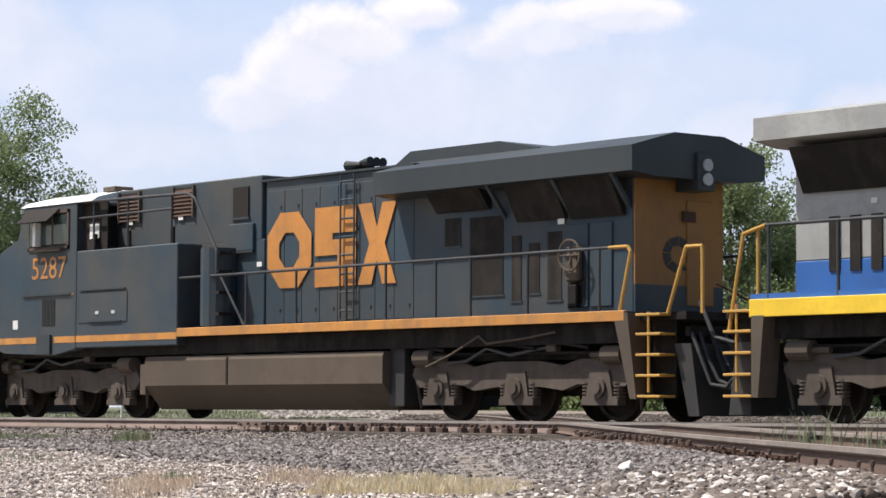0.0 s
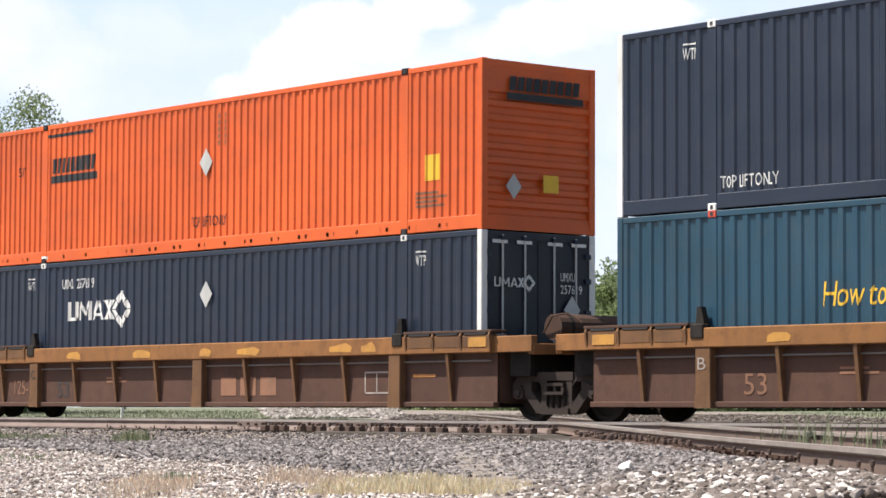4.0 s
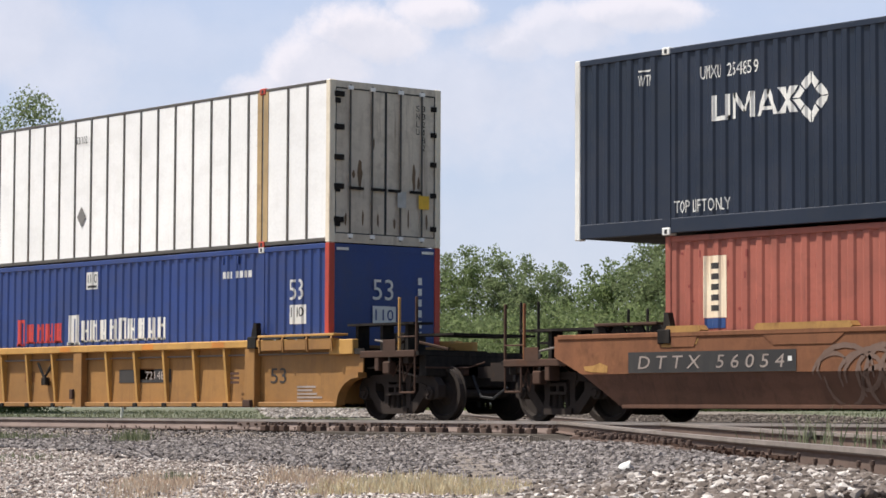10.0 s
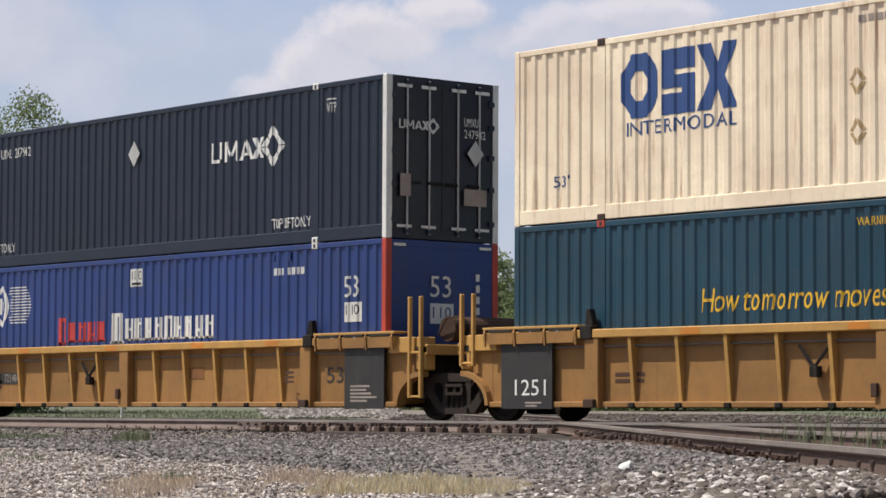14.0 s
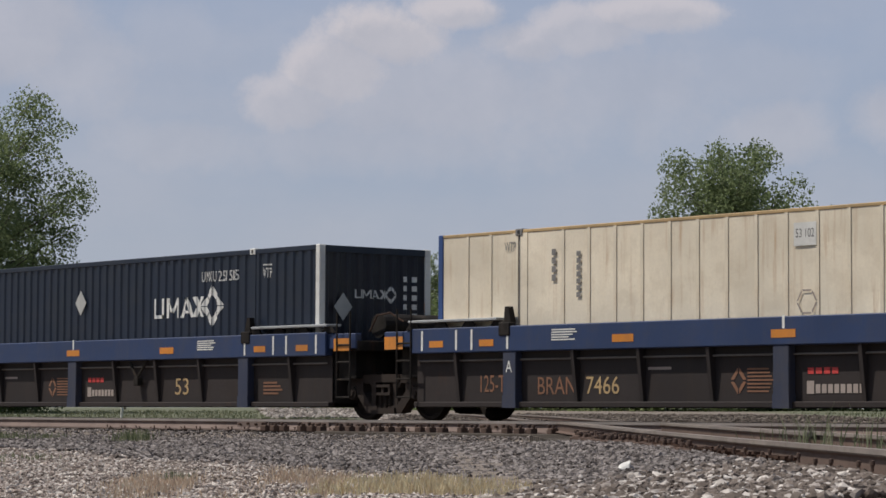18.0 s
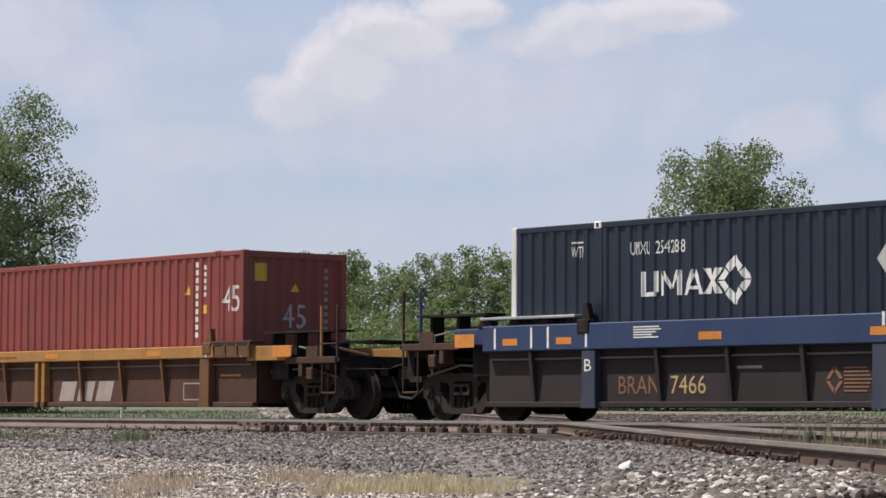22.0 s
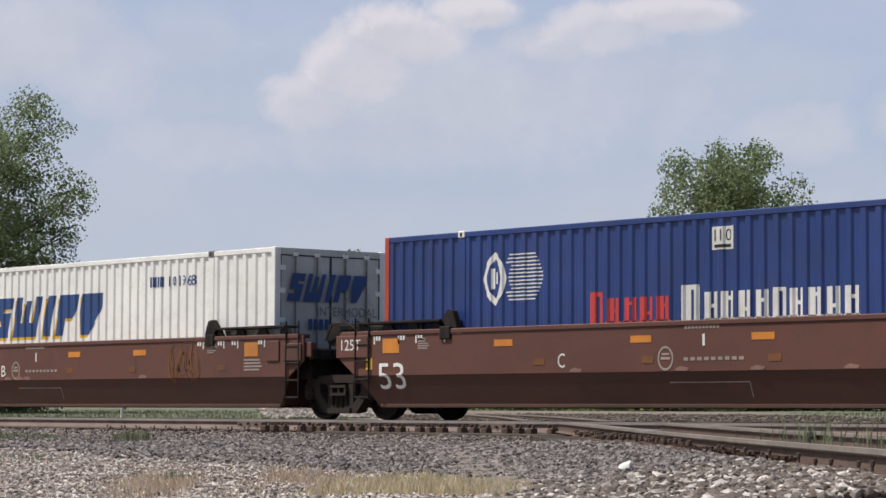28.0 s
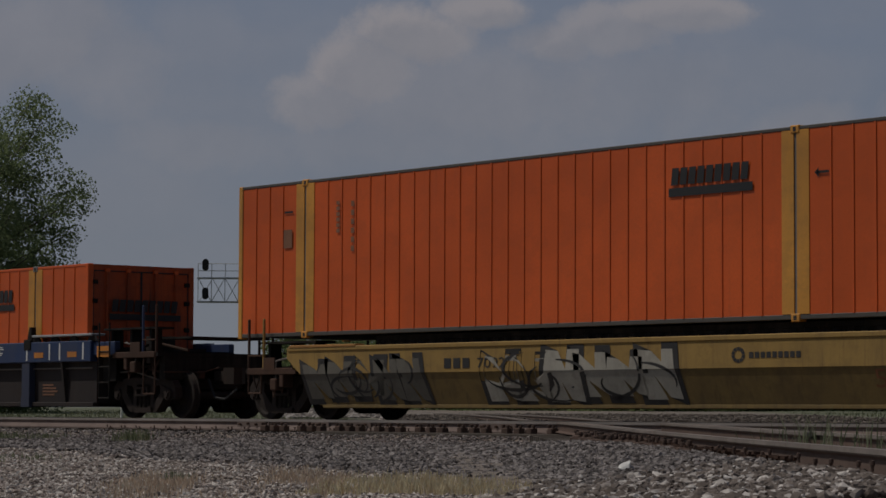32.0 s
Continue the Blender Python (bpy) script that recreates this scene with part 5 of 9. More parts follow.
def post_well(label, cx, sill, panel, left, right, z0=1.17, z1=1.47, small=(1.5, 3.0, 4.5, 7.4), wide=(0.0, 6.0), wide_paint=None, hw=8.55, zb=0.27, reach=9.35, bright_post=True, trucks=(), board="rusty", wheel=0.46, brake=False, twin=False):
    """A well car unit whose sides are a top chord, a sheet and upright posts."""
    car = root("well_car", label, "railway car", "well cars of the train")
    MOVING.append((car, cx, 0.0))
    wp = wide_paint or sill
    for y in (-1, 1):
        def Y(a, b):
            return tuple(sorted((y * a, y * b)))
        part("top_chord", soft_box((-hw, hw, *Y(1.34, 1.52), z0, z1), r=0.015), sill, car)
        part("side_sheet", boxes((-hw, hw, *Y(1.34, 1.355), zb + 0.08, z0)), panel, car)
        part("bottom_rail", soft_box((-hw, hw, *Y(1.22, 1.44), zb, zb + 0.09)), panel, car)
    for x in sorted({s * a for a in small for s in (-1, 1)}):
        bm = prism(bmesh.new(), [(-1.355, zb + 0.09), (-1.355, z0), (-1.50, z0), (-1.40, zb + 0.09)], x - 0.035, x + 0.035, "x")
        part("side_post", bm, sill if bright_post else wp if wp == "post_brown" else panel, car)
        if sill == "yellow_sill":
            part("post_foot", soft_box((x - 0.07, x + 0.07, -1.47, -1.38, zb - 0.005, zb + 0.075)), "dark_steel", car)
    for x in sorted({s * a for a in wide for s in (-1, 1)}):
        if twin and x == 0:
            for dx in (-0.13, 0.13):
                part("main_post", soft_box((x + dx - 0.065, x + dx + 0.065, -1.50, -1.357, zb + 0.02, z0)), sill, car)
                part("post_foot", soft_box((x + dx - 0.075, x + dx + 0.075, -1.515, -1.36, zb - 0.02, zb + 0.10)), "post_brown", car)
            continue
        bm = soft_box((x - 0.16, x + 0.16, -1.505, -1.357, zb + 0.05, z0))
        part("main_post", bm, wp, car)
        part("post_foot", prism(bmesh.new(), [(x - 0.17, zb - 0.01), (x + 0.17, zb - 0.01), (x + 0.16, zb + 0.2), (x - 0.16, zb + 0.2)], -1.512, -1.36), wp, car)
    part("well_floor", boxes((-hw, hw, -1.3, 1.3, zb + 0.01, zb + 0.06)), "dark_steel", car)
    for s in (-1, 1):
        twist_guide(car, s * 6.1, z1, "post_brown" if sill == "sill_tan" else "dark_steel", s)
        x0, x1 = sorted((s * 6.28, s * (hw + 0.05)))
        walk_rack(car, x0, x1, z1, board, 0.10 if sill == "blue_sill" else 0.035, {"yellow_sill": "yellow_well"}.get(sill, "post_brown"))
    for s, kind in ((-1, left), (1, right)):
        car_end(car, s, hw, reach, kind, sill, panel, z1, brake and s > 0, sill == "yellow_sill", sill == "blue_sill")
    part("side_pipe", rods([(-hw + 0.1, -1.40, z0 - 0.13), (hw - 0.1, -1.40, z0 - 0.13)], r=0.016), "pipe", car)
    for x in trucks:
        bogie(car, x, cx, wheel)
    return car


def smooth_well(label, cx, upper, lower, left, right, z1=1.57, zk=0.82, zb=0.28, hw=8.2, reach=9.3, trucks=(), board="rusty", slope=0.45, wheel=0.46, L=None):
    """A well car unit with plain plate sides: upright above, leaning in below, where a darker colour holds the shade.
    """
    car = root("well_car", label, "railway car", "well cars of the train")
    MOVING.append((car, cx, 0.0))
    for y in (-1, 1):
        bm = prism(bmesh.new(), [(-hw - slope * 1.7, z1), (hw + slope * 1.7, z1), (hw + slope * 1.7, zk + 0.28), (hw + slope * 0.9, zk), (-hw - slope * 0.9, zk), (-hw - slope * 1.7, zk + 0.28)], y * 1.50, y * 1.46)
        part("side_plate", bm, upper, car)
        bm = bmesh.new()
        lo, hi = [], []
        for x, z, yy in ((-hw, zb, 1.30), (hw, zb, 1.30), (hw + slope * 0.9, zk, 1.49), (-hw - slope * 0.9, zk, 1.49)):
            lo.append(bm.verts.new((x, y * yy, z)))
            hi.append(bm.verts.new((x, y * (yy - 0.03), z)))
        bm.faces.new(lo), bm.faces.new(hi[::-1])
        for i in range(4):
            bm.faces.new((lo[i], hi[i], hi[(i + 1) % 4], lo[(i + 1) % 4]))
        # the leaning plate is shaded through its darker paint
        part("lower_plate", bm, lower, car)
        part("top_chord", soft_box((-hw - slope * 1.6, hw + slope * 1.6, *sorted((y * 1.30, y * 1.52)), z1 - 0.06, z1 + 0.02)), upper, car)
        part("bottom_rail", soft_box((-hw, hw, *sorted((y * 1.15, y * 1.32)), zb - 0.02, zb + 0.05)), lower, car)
    part("well_floor", boxes((-hw, hw, -1.2, 1.2, zb + 0.01, zb + 0.06)), "dark_steel", car)
    for s in (-1, 1):
        if upper == "mustard":
            part("end_lip", soft_box((*sorted((s * 6.9, s * (hw + 0.75))), -1.53, -1.30, z1, z1 + 0.05), r=0.01), "sill_tan", car)
            continue
        twist_guide(car, s * 6.2, z1, "dark_steel", s, upper == "mineral")
        x0, x1 = sorted((s * 6.35, s * (hw + 0.4)))
        walk_rack(car, x0, x1, z1, "dark_steel" if upper == "mineral" else board, 0.14)
    for s, kind in ((-1, left), (1, right)):
        car_end(car, s, hw + 0.1, reach, kind, upper, lower, z1 - 0.1, (upper == "rust_plate" and s > 0) or (upper == "mineral" and s < 0), False, upper == "mineral")
    for x in trucks:
        bogie(car, x, cx, wheel)
    return car


SIDE = -1.525                      # plane of the marks on a car's top chord


def tag_lines(car, x, z, w, h, paint_, y, n=7, seed=1, thick=0.03):
    """A dense sprayed tag: thin zigzag strokes with loops across them, spelling nothing."""
    rnd = random.Random(seed)
    path = []
    for i in range(n * 3):
        f = (i + 0.5) / (n * 3)
        path.append((x + w * min(1, max(0, f + rnd.uniform(-0.05, 0.05))), z + h * (rnd.uniform(0.0, 0.3) if i % 2 else rnd.uniform(0.7, 1.0))))
    lines = [path]
    for i in range(n):
        cx, cz, a, b = x + w * (i + 0.5) / n, z + h * rnd.uniform(0.35, 0.65), w / n * rnd.uniform(0.35, 0.7), h * rnd.uniform(0.2, 0.5)
        t0, span = rnd.uniform(0, 6.28), rnd.uniform(2.5, 5.5)
        lines.append([(cx + a * math.cos(t0 + span * k / 8), cz + b * math.sin(t0 + span * k / 8)) for k in range(9)])
    shapes = []
    for line in lines:
        for (x0, z0), (x1, z1) in zip(line[:-1], line[1:]):
            d = math.hypot(x1 - x0, z1 - z0) or 1
            ux, uz = -(z1 - z0) / d * thick / 2, (x1 - x0) / d * thick / 2
            shapes.append([(x0 - ux, z0 - uz), (x1 - ux, z1 - uz), (x1 + ux, z1 + uz), (x0 + ux, z0 + uz)])
    return flat(shapes, paint_, car, y, name="graffiti")


def on_plates(car, shapes, paint_, zk, zb, off, name="graffiti", y_top=-1.506, y_low=(-1.496, -1.306), label=""):
    """Paint on a plate-sided car: it follows the upright plate and, below the knee, the leaning one."""
    bm = bmesh.new()
    for pts in shapes:
        bm.faces.new([bm.verts.new((x, 0, z)) for x, z in pts])
    bmesh.ops.bisect_plane(bm, geom=bm.verts[:] + bm.edges[:] + bm.faces[:], plane_co=(0, 0, zk), plane_no=(0, 0, 1))
    for v in bm.verts:
        z = v.co.z
        f = (z - zb) / (zk - zb)
        v.co.y = (y_top if z > zk - 1e-4 else y_low[1] + (y_low[0] - y_low[1]) * f) - off
    me = bpy.data.meshes.new(name)
    bm.to_mesh(me)
    bm.free()
    me.materials.append(M[paint_])
    return put(name, me, car, (0, 0, 0), label)


def wild_blocks(x, z, w, h, n, seed, grow=0.0):
    """Fat leaning blocks with bites out of them, like sprayed letters that spell nothing."""
    rnd = random.Random(seed)
    out = []
    p = w / n
    for i in range(n):
        a, b = x + i * p - 0.06 * p, x + (i + 1) * p + 0.06 * p
        lo, hi = z + h * rnd.uniform(0, 0.14), z + h * rnd.uniform(0.84, 1.0)
        k = rnd.uniform(-0.25, 0.30) * p
        m = rnd.uniform(0.3, 0.65)
        bite = rnd.uniform(0.15, 0.45) * p
        mid = lo + (hi - lo) * m
        g = grow
        pts = [(a - g, lo - g), (a + 0.62 * p, lo - g), (a + 0.45 * p + k, mid - 0.08 * h), (b - bite, lo + 0.06 * h), (b + g + k * 0.3, lo - g), (b + g + k, mid), (b + g + k * 1.4, hi + g), (b - 0.4 * p + k, hi + g), (b - 0.45 * p + k * 0.5, mid + 0.12 * h), (a + bite + k, hi - 0.05 * h), (a - g + k, hi + g), (a - g - 0.08 * p, mid)]
        out.append(pts)
    return out


def chord_marks(car, z, xs, w=0.48, h=0.12, paint_="reflector"):
    for x in xs:
        flat([quad(x - w / 2, x + w / 2, z - h / 2, z + h / 2)], paint_, car, SIDE, name="reflector")


def fine_print(car, x, z, w, h, n, paint_, y):
    """Lines of small writing, too small to read, as thin bars."""
    rnd = random.Random(int(abs(x) * 100) + n)
    for i in range(n):
        zz = z + h * (n - 1 - i) / n
        flat([quad(x, x + w * rnd.uniform(0.55, 1.0), zz, zz + 0.55 * h / n)], paint_, car, y, name="small_print")


def hanger(car, x, z, paint_="dark_steel"):
    """A brake lever in a V bracket on the side."""
    part("brake_hanger", rods([(x - 0.32, -1.42, z + 0.32), (x, -1.46, z), (x + 0.30, -1.42, z + 0.36)], r=0.028), paint_, car)
    part("hanger_block", soft_box((x - 0.07, x + 0.09, -1.50, -1.38, z - 0.14, z + 0.02)), paint_, car)


PANEL = -1.362                     # plane of the marks on a recessed side sheet
POST = -1.512                      # and on a main post

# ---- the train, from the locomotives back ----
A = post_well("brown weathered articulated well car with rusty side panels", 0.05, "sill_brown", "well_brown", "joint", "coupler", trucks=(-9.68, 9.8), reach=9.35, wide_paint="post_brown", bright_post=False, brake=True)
teal_box("dark teal corrugated container with yellow marks in a well car", 0.05, 0.35, "632108")
navy_box("navy corrugated container with white corner posts stacked on a teal one", 0.05, 3.25, "front", code="255381")
U = post_well("brown weathered middle unit of an articulated well car", -19.37, "sill_brown", "well_brown", "joint", "joint", trucks=(-9.75,), reach=9.5, wide_paint="post_brown", bright_post=False)
navy_box("navy corrugated container with white corner posts in a brown well", -19.37, 0.35, "door", flip=True, code="257619", lift=False)
c = container("bright orange corrugated container with white lower dashes, stacked high", -19.37, 3.25, "orange", end="ribs", casting="dark_steel", pitch=0.215)
y, xe = face(c)
hauler_mark(c, -5.8, 1.66, 1.8, 0.51, y)
hauler_mark(c, -0.78, 2.22, 1.75, 0.40, xe + 0.03, True)
placard(c, -0.06, 1.70, 0.27, y)
placard(c, -0.62, 0.75, 0.22, xe + 0.03, True)
flat([quad(0.05, 0.40, 0.68, 0.98)], "yellow_mark", c, xe + 0.03, True, "small_plate")
for i in range(19):
    flat([quad(-7.75 + i * 0.815, -7.42 + i * 0.815, 0.08, 0.15)], "white_mark", c, -1.2955 - 0.006, name="reflector")
lettering("53'", "black_mark", c, -7.08, 1.89, 0.26, 0.19, y)
lettering("TOP LIFT ONLY", "black_mark", c, -0.6, 0.47, 1.22, 0.20, y)
for i in range(5):
    flat([quad(0.32, 0.38, 2.0 + i * 0.13, 2.09 + i * 0.13), quad(0.52, 0.58, 2.0 + i * 0.13, 2.09 + i * 0.13)], "rust_mark", c, y, name="code_bar")
flat([quad(6.55, 6.95, 0.9, 1.35)], "yellow_mark", c, y, name="warning_plate")
fine_print(c, 6.3, 0.45, 1.0, 0.3, 4, "rust_mark", y)
fine_print(c, -5.9, 2.62, 2.2, 0.12, 1, "black_mark", y)
Wc = post_well("brown weathered trailing unit of an articulated well car", -38.85, "sill_brown", "well_brown", "coupler", "joint", trucks=(-9.5,), reach=9.5, wide_paint="post_brown", bright_post=False)
c = container("white sheet-sided container with dark upright battens in a brown well", -38.85, 0.35, "white", style="sheet", pitch=0.60, post_paint="tan_post", casting="rusty", corner_paint="offwhite", end="smooth", end_paint="white", rail_paint="batten_dark", H=2.82, post_w=0.19, battens=[-7.44, -6.77, -5.42, -4.98, 4.79, 5.29, 6.77, 7.44] + [-4.36 + 0.615 * i for i in range(15)])
y, xe = face(c)
lettering("53/102", "black_mark", c, 0.08, 2.36, 0.42, 0.16, y)
lettering("UMXU", "black_mark", c, 3.2, 2.42, 0.34, 0.14, y)
lettering("233605", "black_mark", c, 3.93, 2.41, 0.66, 0.15, y)
placard(c, -0.30, 1.72, 0.19, y)
flat([quad(0.0, 0.04, 2.2, 2.62)], "red_mark", c, y, name="small_mark")
column("UMXU", "black_mark", c, 0.72, 2.32, 0.13, 0.19, xe, True)
column("233605", "black_mark", c, 0.90, 2.32, 0.13, 0.19, xe, True)
flat([quad(-0.45, 0.5, 1.25, 2.05)], "silver_mark", c, xe, True, "bare_patch")
for car, ltr, num in ((A, "B", ""), (U, "C", "125-T"), (Wc, "A", "")):
    lettering(ltr, "black_mark" if ltr in "AC" else "grey_mark", car, -6.10, 0.84, 0.17, 0.18, POST)
    if num:
        lettering(num, "rust_mark", car, -7.0, 0.52, 0.78, 0.30, PANEL)
    lettering("53", "rust_mark" if ltr == "B" else "black_panel", car, 0.62 if ltr == "A" else -5.28, 0.46, 0.46, 0.32, PANEL)
    if ltr == "A":
        flat([quad(-6.95, -6.34, 0.71, 0.75)], "gold_mark", car, PANEL, name="small_print")
        lx = (8.36, 8.90)
        part("end_ladder", rods(*[[(x_, -1.56, 0.56), (x_, -1.56, 1.36), (x_, -1.50, 1.44)] for x_ in lx], *[[(lx[0], -1.56, z_), (lx[1], -1.56, z_)] for z_ in (0.58, 0.95, 1.32)], r=0.016), "rusty", car, "rusty bar ladder")
        part("handrail_post", rods([(8.55, -1.50, 1.2), (8.55, -1.50, 2.12), (8.72, -1.50, 2.12), (8.72, -1.50, 1.3)], r=0.022), "dark_steel", car)
    for x, w in ((-4.4, 0.5), (-1.9, 0.6), (0.3, 0.35), (1.7, 0.7), (4.5, 0.65), (5.3, 0.4)):
        rag = random.Random(int(x * 10) + int(ord(ltr)))
        pts = [(x - w / 2 * rag.uniform(0.85, 1.1), 1.22 + rag.uniform(0, 0.03)), (x + w / 2 * rag.uniform(0.7, 1.1), 1.21 + rag.uniform(0, 0.03)), (x + w / 2 * rag.uniform(0.8, 1.1), 1.32), (x + w / 4, 1.36 + rag.uniform(0, 0.05)), (x - w / 4, 1.34 + rag.uniform(0, 0.05)), (x - w / 2, 1.33)]
        flat([pts], "worn_gold", car, SIDE, name="paint_patch")
    fine_print(car, -3.4, 0.75, 0.9, 0.14, 2, "rust_mark", PANEL)
    flat([quad(5.0, 5.7, 0.50, 0.53), quad(5.0, 5.7, 0.86, 0.89), quad(5.0, 5.03, 0.5, 0.89), quad(5.67, 5.7, 0.5, 0.89), quad(5.33, 5.36, 0.5, 0.89)], "grey_mark", car, PANEL, name="stencil_box")
    flat([quad(6.35, 6.95, 0.78, 0.83)], "gold_mark", car, PANEL, name="small_print")
    for x in (6.5, 7.2, 7.95):
        part("deck_bracket", prism(bmesh.new(), [(-1.50, 1.20), (-1.50, 1.28), (-1.36, 1.50), (-1.34, 1.50), (-1.34, 1.20)], x, x + 0.05, "x"), "rusty", car)
    flat([quad(8.0, 8.45, 1.27, 1.43), quad(-8.4, -7.9, 1.25, 1.41)], "worn_gold", car, SIDE - 0.006, name="paint_patch")
flat(bars(0.6, 0.48, 1.9, 0.34, 3, 0.22), "rust_mark", U, PANEL, name="faded_block")
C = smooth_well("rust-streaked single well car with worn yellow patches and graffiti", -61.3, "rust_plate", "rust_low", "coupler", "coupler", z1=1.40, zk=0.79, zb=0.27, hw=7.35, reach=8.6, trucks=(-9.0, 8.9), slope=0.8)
# maroon on the end stands for shade on the red paint
c = container("faded rust-red corrugated forty-foot container in a well", -61.68, 0.35, "redbox", L=12.192, H=2.56, W=2.44, post=None, end="front", end_paint="maroon", pitch=0.30)
y, xe = face(c)
flat([quad(-5.28, -4.82, 1.28, 2.22)], "cream", c, y, name="name_plate")
for i in range(5):
    flat([quad(-5.14, -4.96, 1.38 + i * 0.16, 1.47 + i * 0.16)], "black_panel", c, y - 0.002, name="plate_bar")
flat([quad(-5.26, -4.84, 1.12, 1.27)], "blue_mark", c, y, name="name_plate")
for i in range(3):
    flat(bars(4.6, 1.78 + i * 0.17, 0.95, 0.07, 8, 0.45), "tan_post", c, y, name="code_bar")
for i in range(34):
    # chips and scrapes in the red paint
    x_, z_ = random.uniform(-5.9, 5.9), random.uniform(0.9, 2.3)
    flat([quad(x_, x_ + random.uniform(0.02, 0.05), z_, z_ + random.uniform(0.03, 0.12))], "maroon", c, y + 0.001, name="scrape")
flat([quad(-0.75, 0.55, 0.95, 1.45)], "maroon", c, y, name="paint_patch")
navy_box("navy corrugated container overhanging a red one below", -61.68, 2.93, "door", flip=True, code="254859")


def ragged(x0, x1, z0, z1, seed):
    """A worn patch: a rectangle whose edges have flaked."""
    rnd = random.Random(seed)
    n = max(3, int((x1 - x0) / 0.22))
    low = [(x0 + (x1 - x0) * i / n + rnd.uniform(-0.03, 0.03), z0 + rnd.uniform(0, 0.05)) for i in range(n + 1)]
    high = [(x0 + (x1 - x0) * i / n + rnd.uniform(-0.03, 0.03), z1 - rnd.uniform(0, 0.07)) for i in range(n + 1)]
    return low + high[::-1]


on_plates(C, [quad(-7.0, -3.5, 0.80, 1.12)], "black_panel", 0.79, 0.27, 0.0, "number_panel")
lettering("D T T X   5 6 0 5 4", "grey_mark", C, -6.78, 0.86, 3.05, 0.20, -1.512, slant=0.15)
flat([quad(-3.66, -3.58, 0.95, 1.02)], "white_mark", C, -1.512, name="paint_dot")
on_plates(C, [ragged(0.1, 2.4, 0.80, 1.15, 10)], "worn_patch", 0.79, 0.27, 0.0, "paint_patch")
on_plates(C, [ragged(2.8, 4.5, 0.80, 1.15, 280)], "worn_patch", 0.79, 0.27, 0.0, "paint_patch")
on_plates(C, [ragged(-6.3, -5.5, 1.18, 1.36, 630)], "worn_patch", 0.79, 0.27, 0.0, "paint_patch")
on_plates(C, [ragged(-8.0, -7.45, 0.80, 0.98, 800)], "worn_patch", 0.79, 0.27, 0.0, "paint_patch")
on_plates(C, [quad(6.1, 6.75, 1.14, 1.36)], "yellow_well", 0.79, 0.27, 0.0, "paint_patch")
on_plates(C, [ragged(7.3, 7.9, 1.05, 1.30, 730)], "worn_patch", 0.79, 0.27, 0.0, "paint_patch")
on_plates(C, [ragged(4.52, 5.95, 0.80, 1.12, 452)], "rust_low", 0.79, 0.27, 0.0, "number_panel")
for x0 in (4.62, 5.05, 5.48):
    flat([quad(x0, x0 + 0.26, 0.86, 1.06, 0.2)], "rust_mark", C, -1.512, name="faded_mark")
lettering("48", "rust_low", C, 6.12, 0.85, 0.52, 0.24, -1.512, slant=0.15)


def spray_loops(x, z, w, h, n, seed, thick):
    """Broad looping strokes of old spray paint, in short straight pieces."""
    rnd = random.Random(seed)
    out = []
    for i in range(n):
        cx, cz = x + w * rnd.uniform(0.1, 0.9), z + h * rnd.uniform(0.3, 0.7)
        a, b_ = w * rnd.uniform(0.08, 0.17), h * rnd.uniform(0.25, 0.5)
        t0, span, k = rnd.uniform(0, 6.28), rnd.uniform(1.8, 4.2), 10
        for j in range(k):
            q = []
            for tt, side in ((j, 1), (j + 1, 1), (j + 1, 0), (j, 0)):
                ang = t0 + span * tt / k
                wd = side * thick * (0.35 + 0.65 * math.sin(math.pi * min(1, max(0, tt / k))))
                q.append((cx + (a - wd) * math.cos(ang), min(z + h, max(z, cz + (b_ - wd) * math.sin(ang)))))
            if len({(round(u, 4), round(v, 4)) for u, v in q}) == 4:
                out.append(q)
    return out


for k in range(3):
    on_plates(C, spray_loops(-3.2, 0.32, 3.5, 1.0, 6, 31 + k, 0.08), "old_spray", 0.79, 0.27, 0.002 + 0.0015 * k, "graffiti", label="faded pale sprayed loops")
on_plates(C, spray_loops(1.6, 1.14, 3.0, 0.24, 12, 5, 0.03), "black_panel", 0.79, 0.27, 0.004, "graffiti", label="thin black sprayed scrawl")
for x0, x1, m in ((-4.33, -2.41, "worn_patch"), (-1.28, 0.66, "white"), (1.74, 3.73, "worn_patch"), (-6.2, -5.42, "worn_patch"), (4.82, 5.54, "worn_patch")):
    part("guide_flap", prism(bmesh.new(), [(x0, 1.44), (x0 + 0.06, 1.51), (x1 - 0.06, 1.51), (x1, 1.44), (x1 - 0.05, 1.41), (x0 + 0.05, 1.41)], -1.52, -1.34), m, C)
    part("flap_plate", prism(bmesh.new(), [(x0 + 0.04, 1.42), (x1 - 0.04, 1.42), (x1 - 0.2 * (x1 - x0), 1.19), (x0 + 0.2 * (x1 - x0), 1.19)], -1.512, -1.49), "rust_plate", C)
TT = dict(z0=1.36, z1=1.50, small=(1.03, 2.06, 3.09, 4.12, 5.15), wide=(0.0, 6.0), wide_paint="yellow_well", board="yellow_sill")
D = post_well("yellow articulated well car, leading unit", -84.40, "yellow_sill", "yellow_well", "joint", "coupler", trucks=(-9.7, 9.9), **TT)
royal_blue("royal blue corrugated container with red corner posts in a yellow well", -84.33, 0.33, "smooth")
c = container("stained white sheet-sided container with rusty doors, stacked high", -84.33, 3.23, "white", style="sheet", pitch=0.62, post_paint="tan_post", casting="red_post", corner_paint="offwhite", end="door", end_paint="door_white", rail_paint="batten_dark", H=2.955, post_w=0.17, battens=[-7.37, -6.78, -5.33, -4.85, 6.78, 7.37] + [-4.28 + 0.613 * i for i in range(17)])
y, xe = face(c)
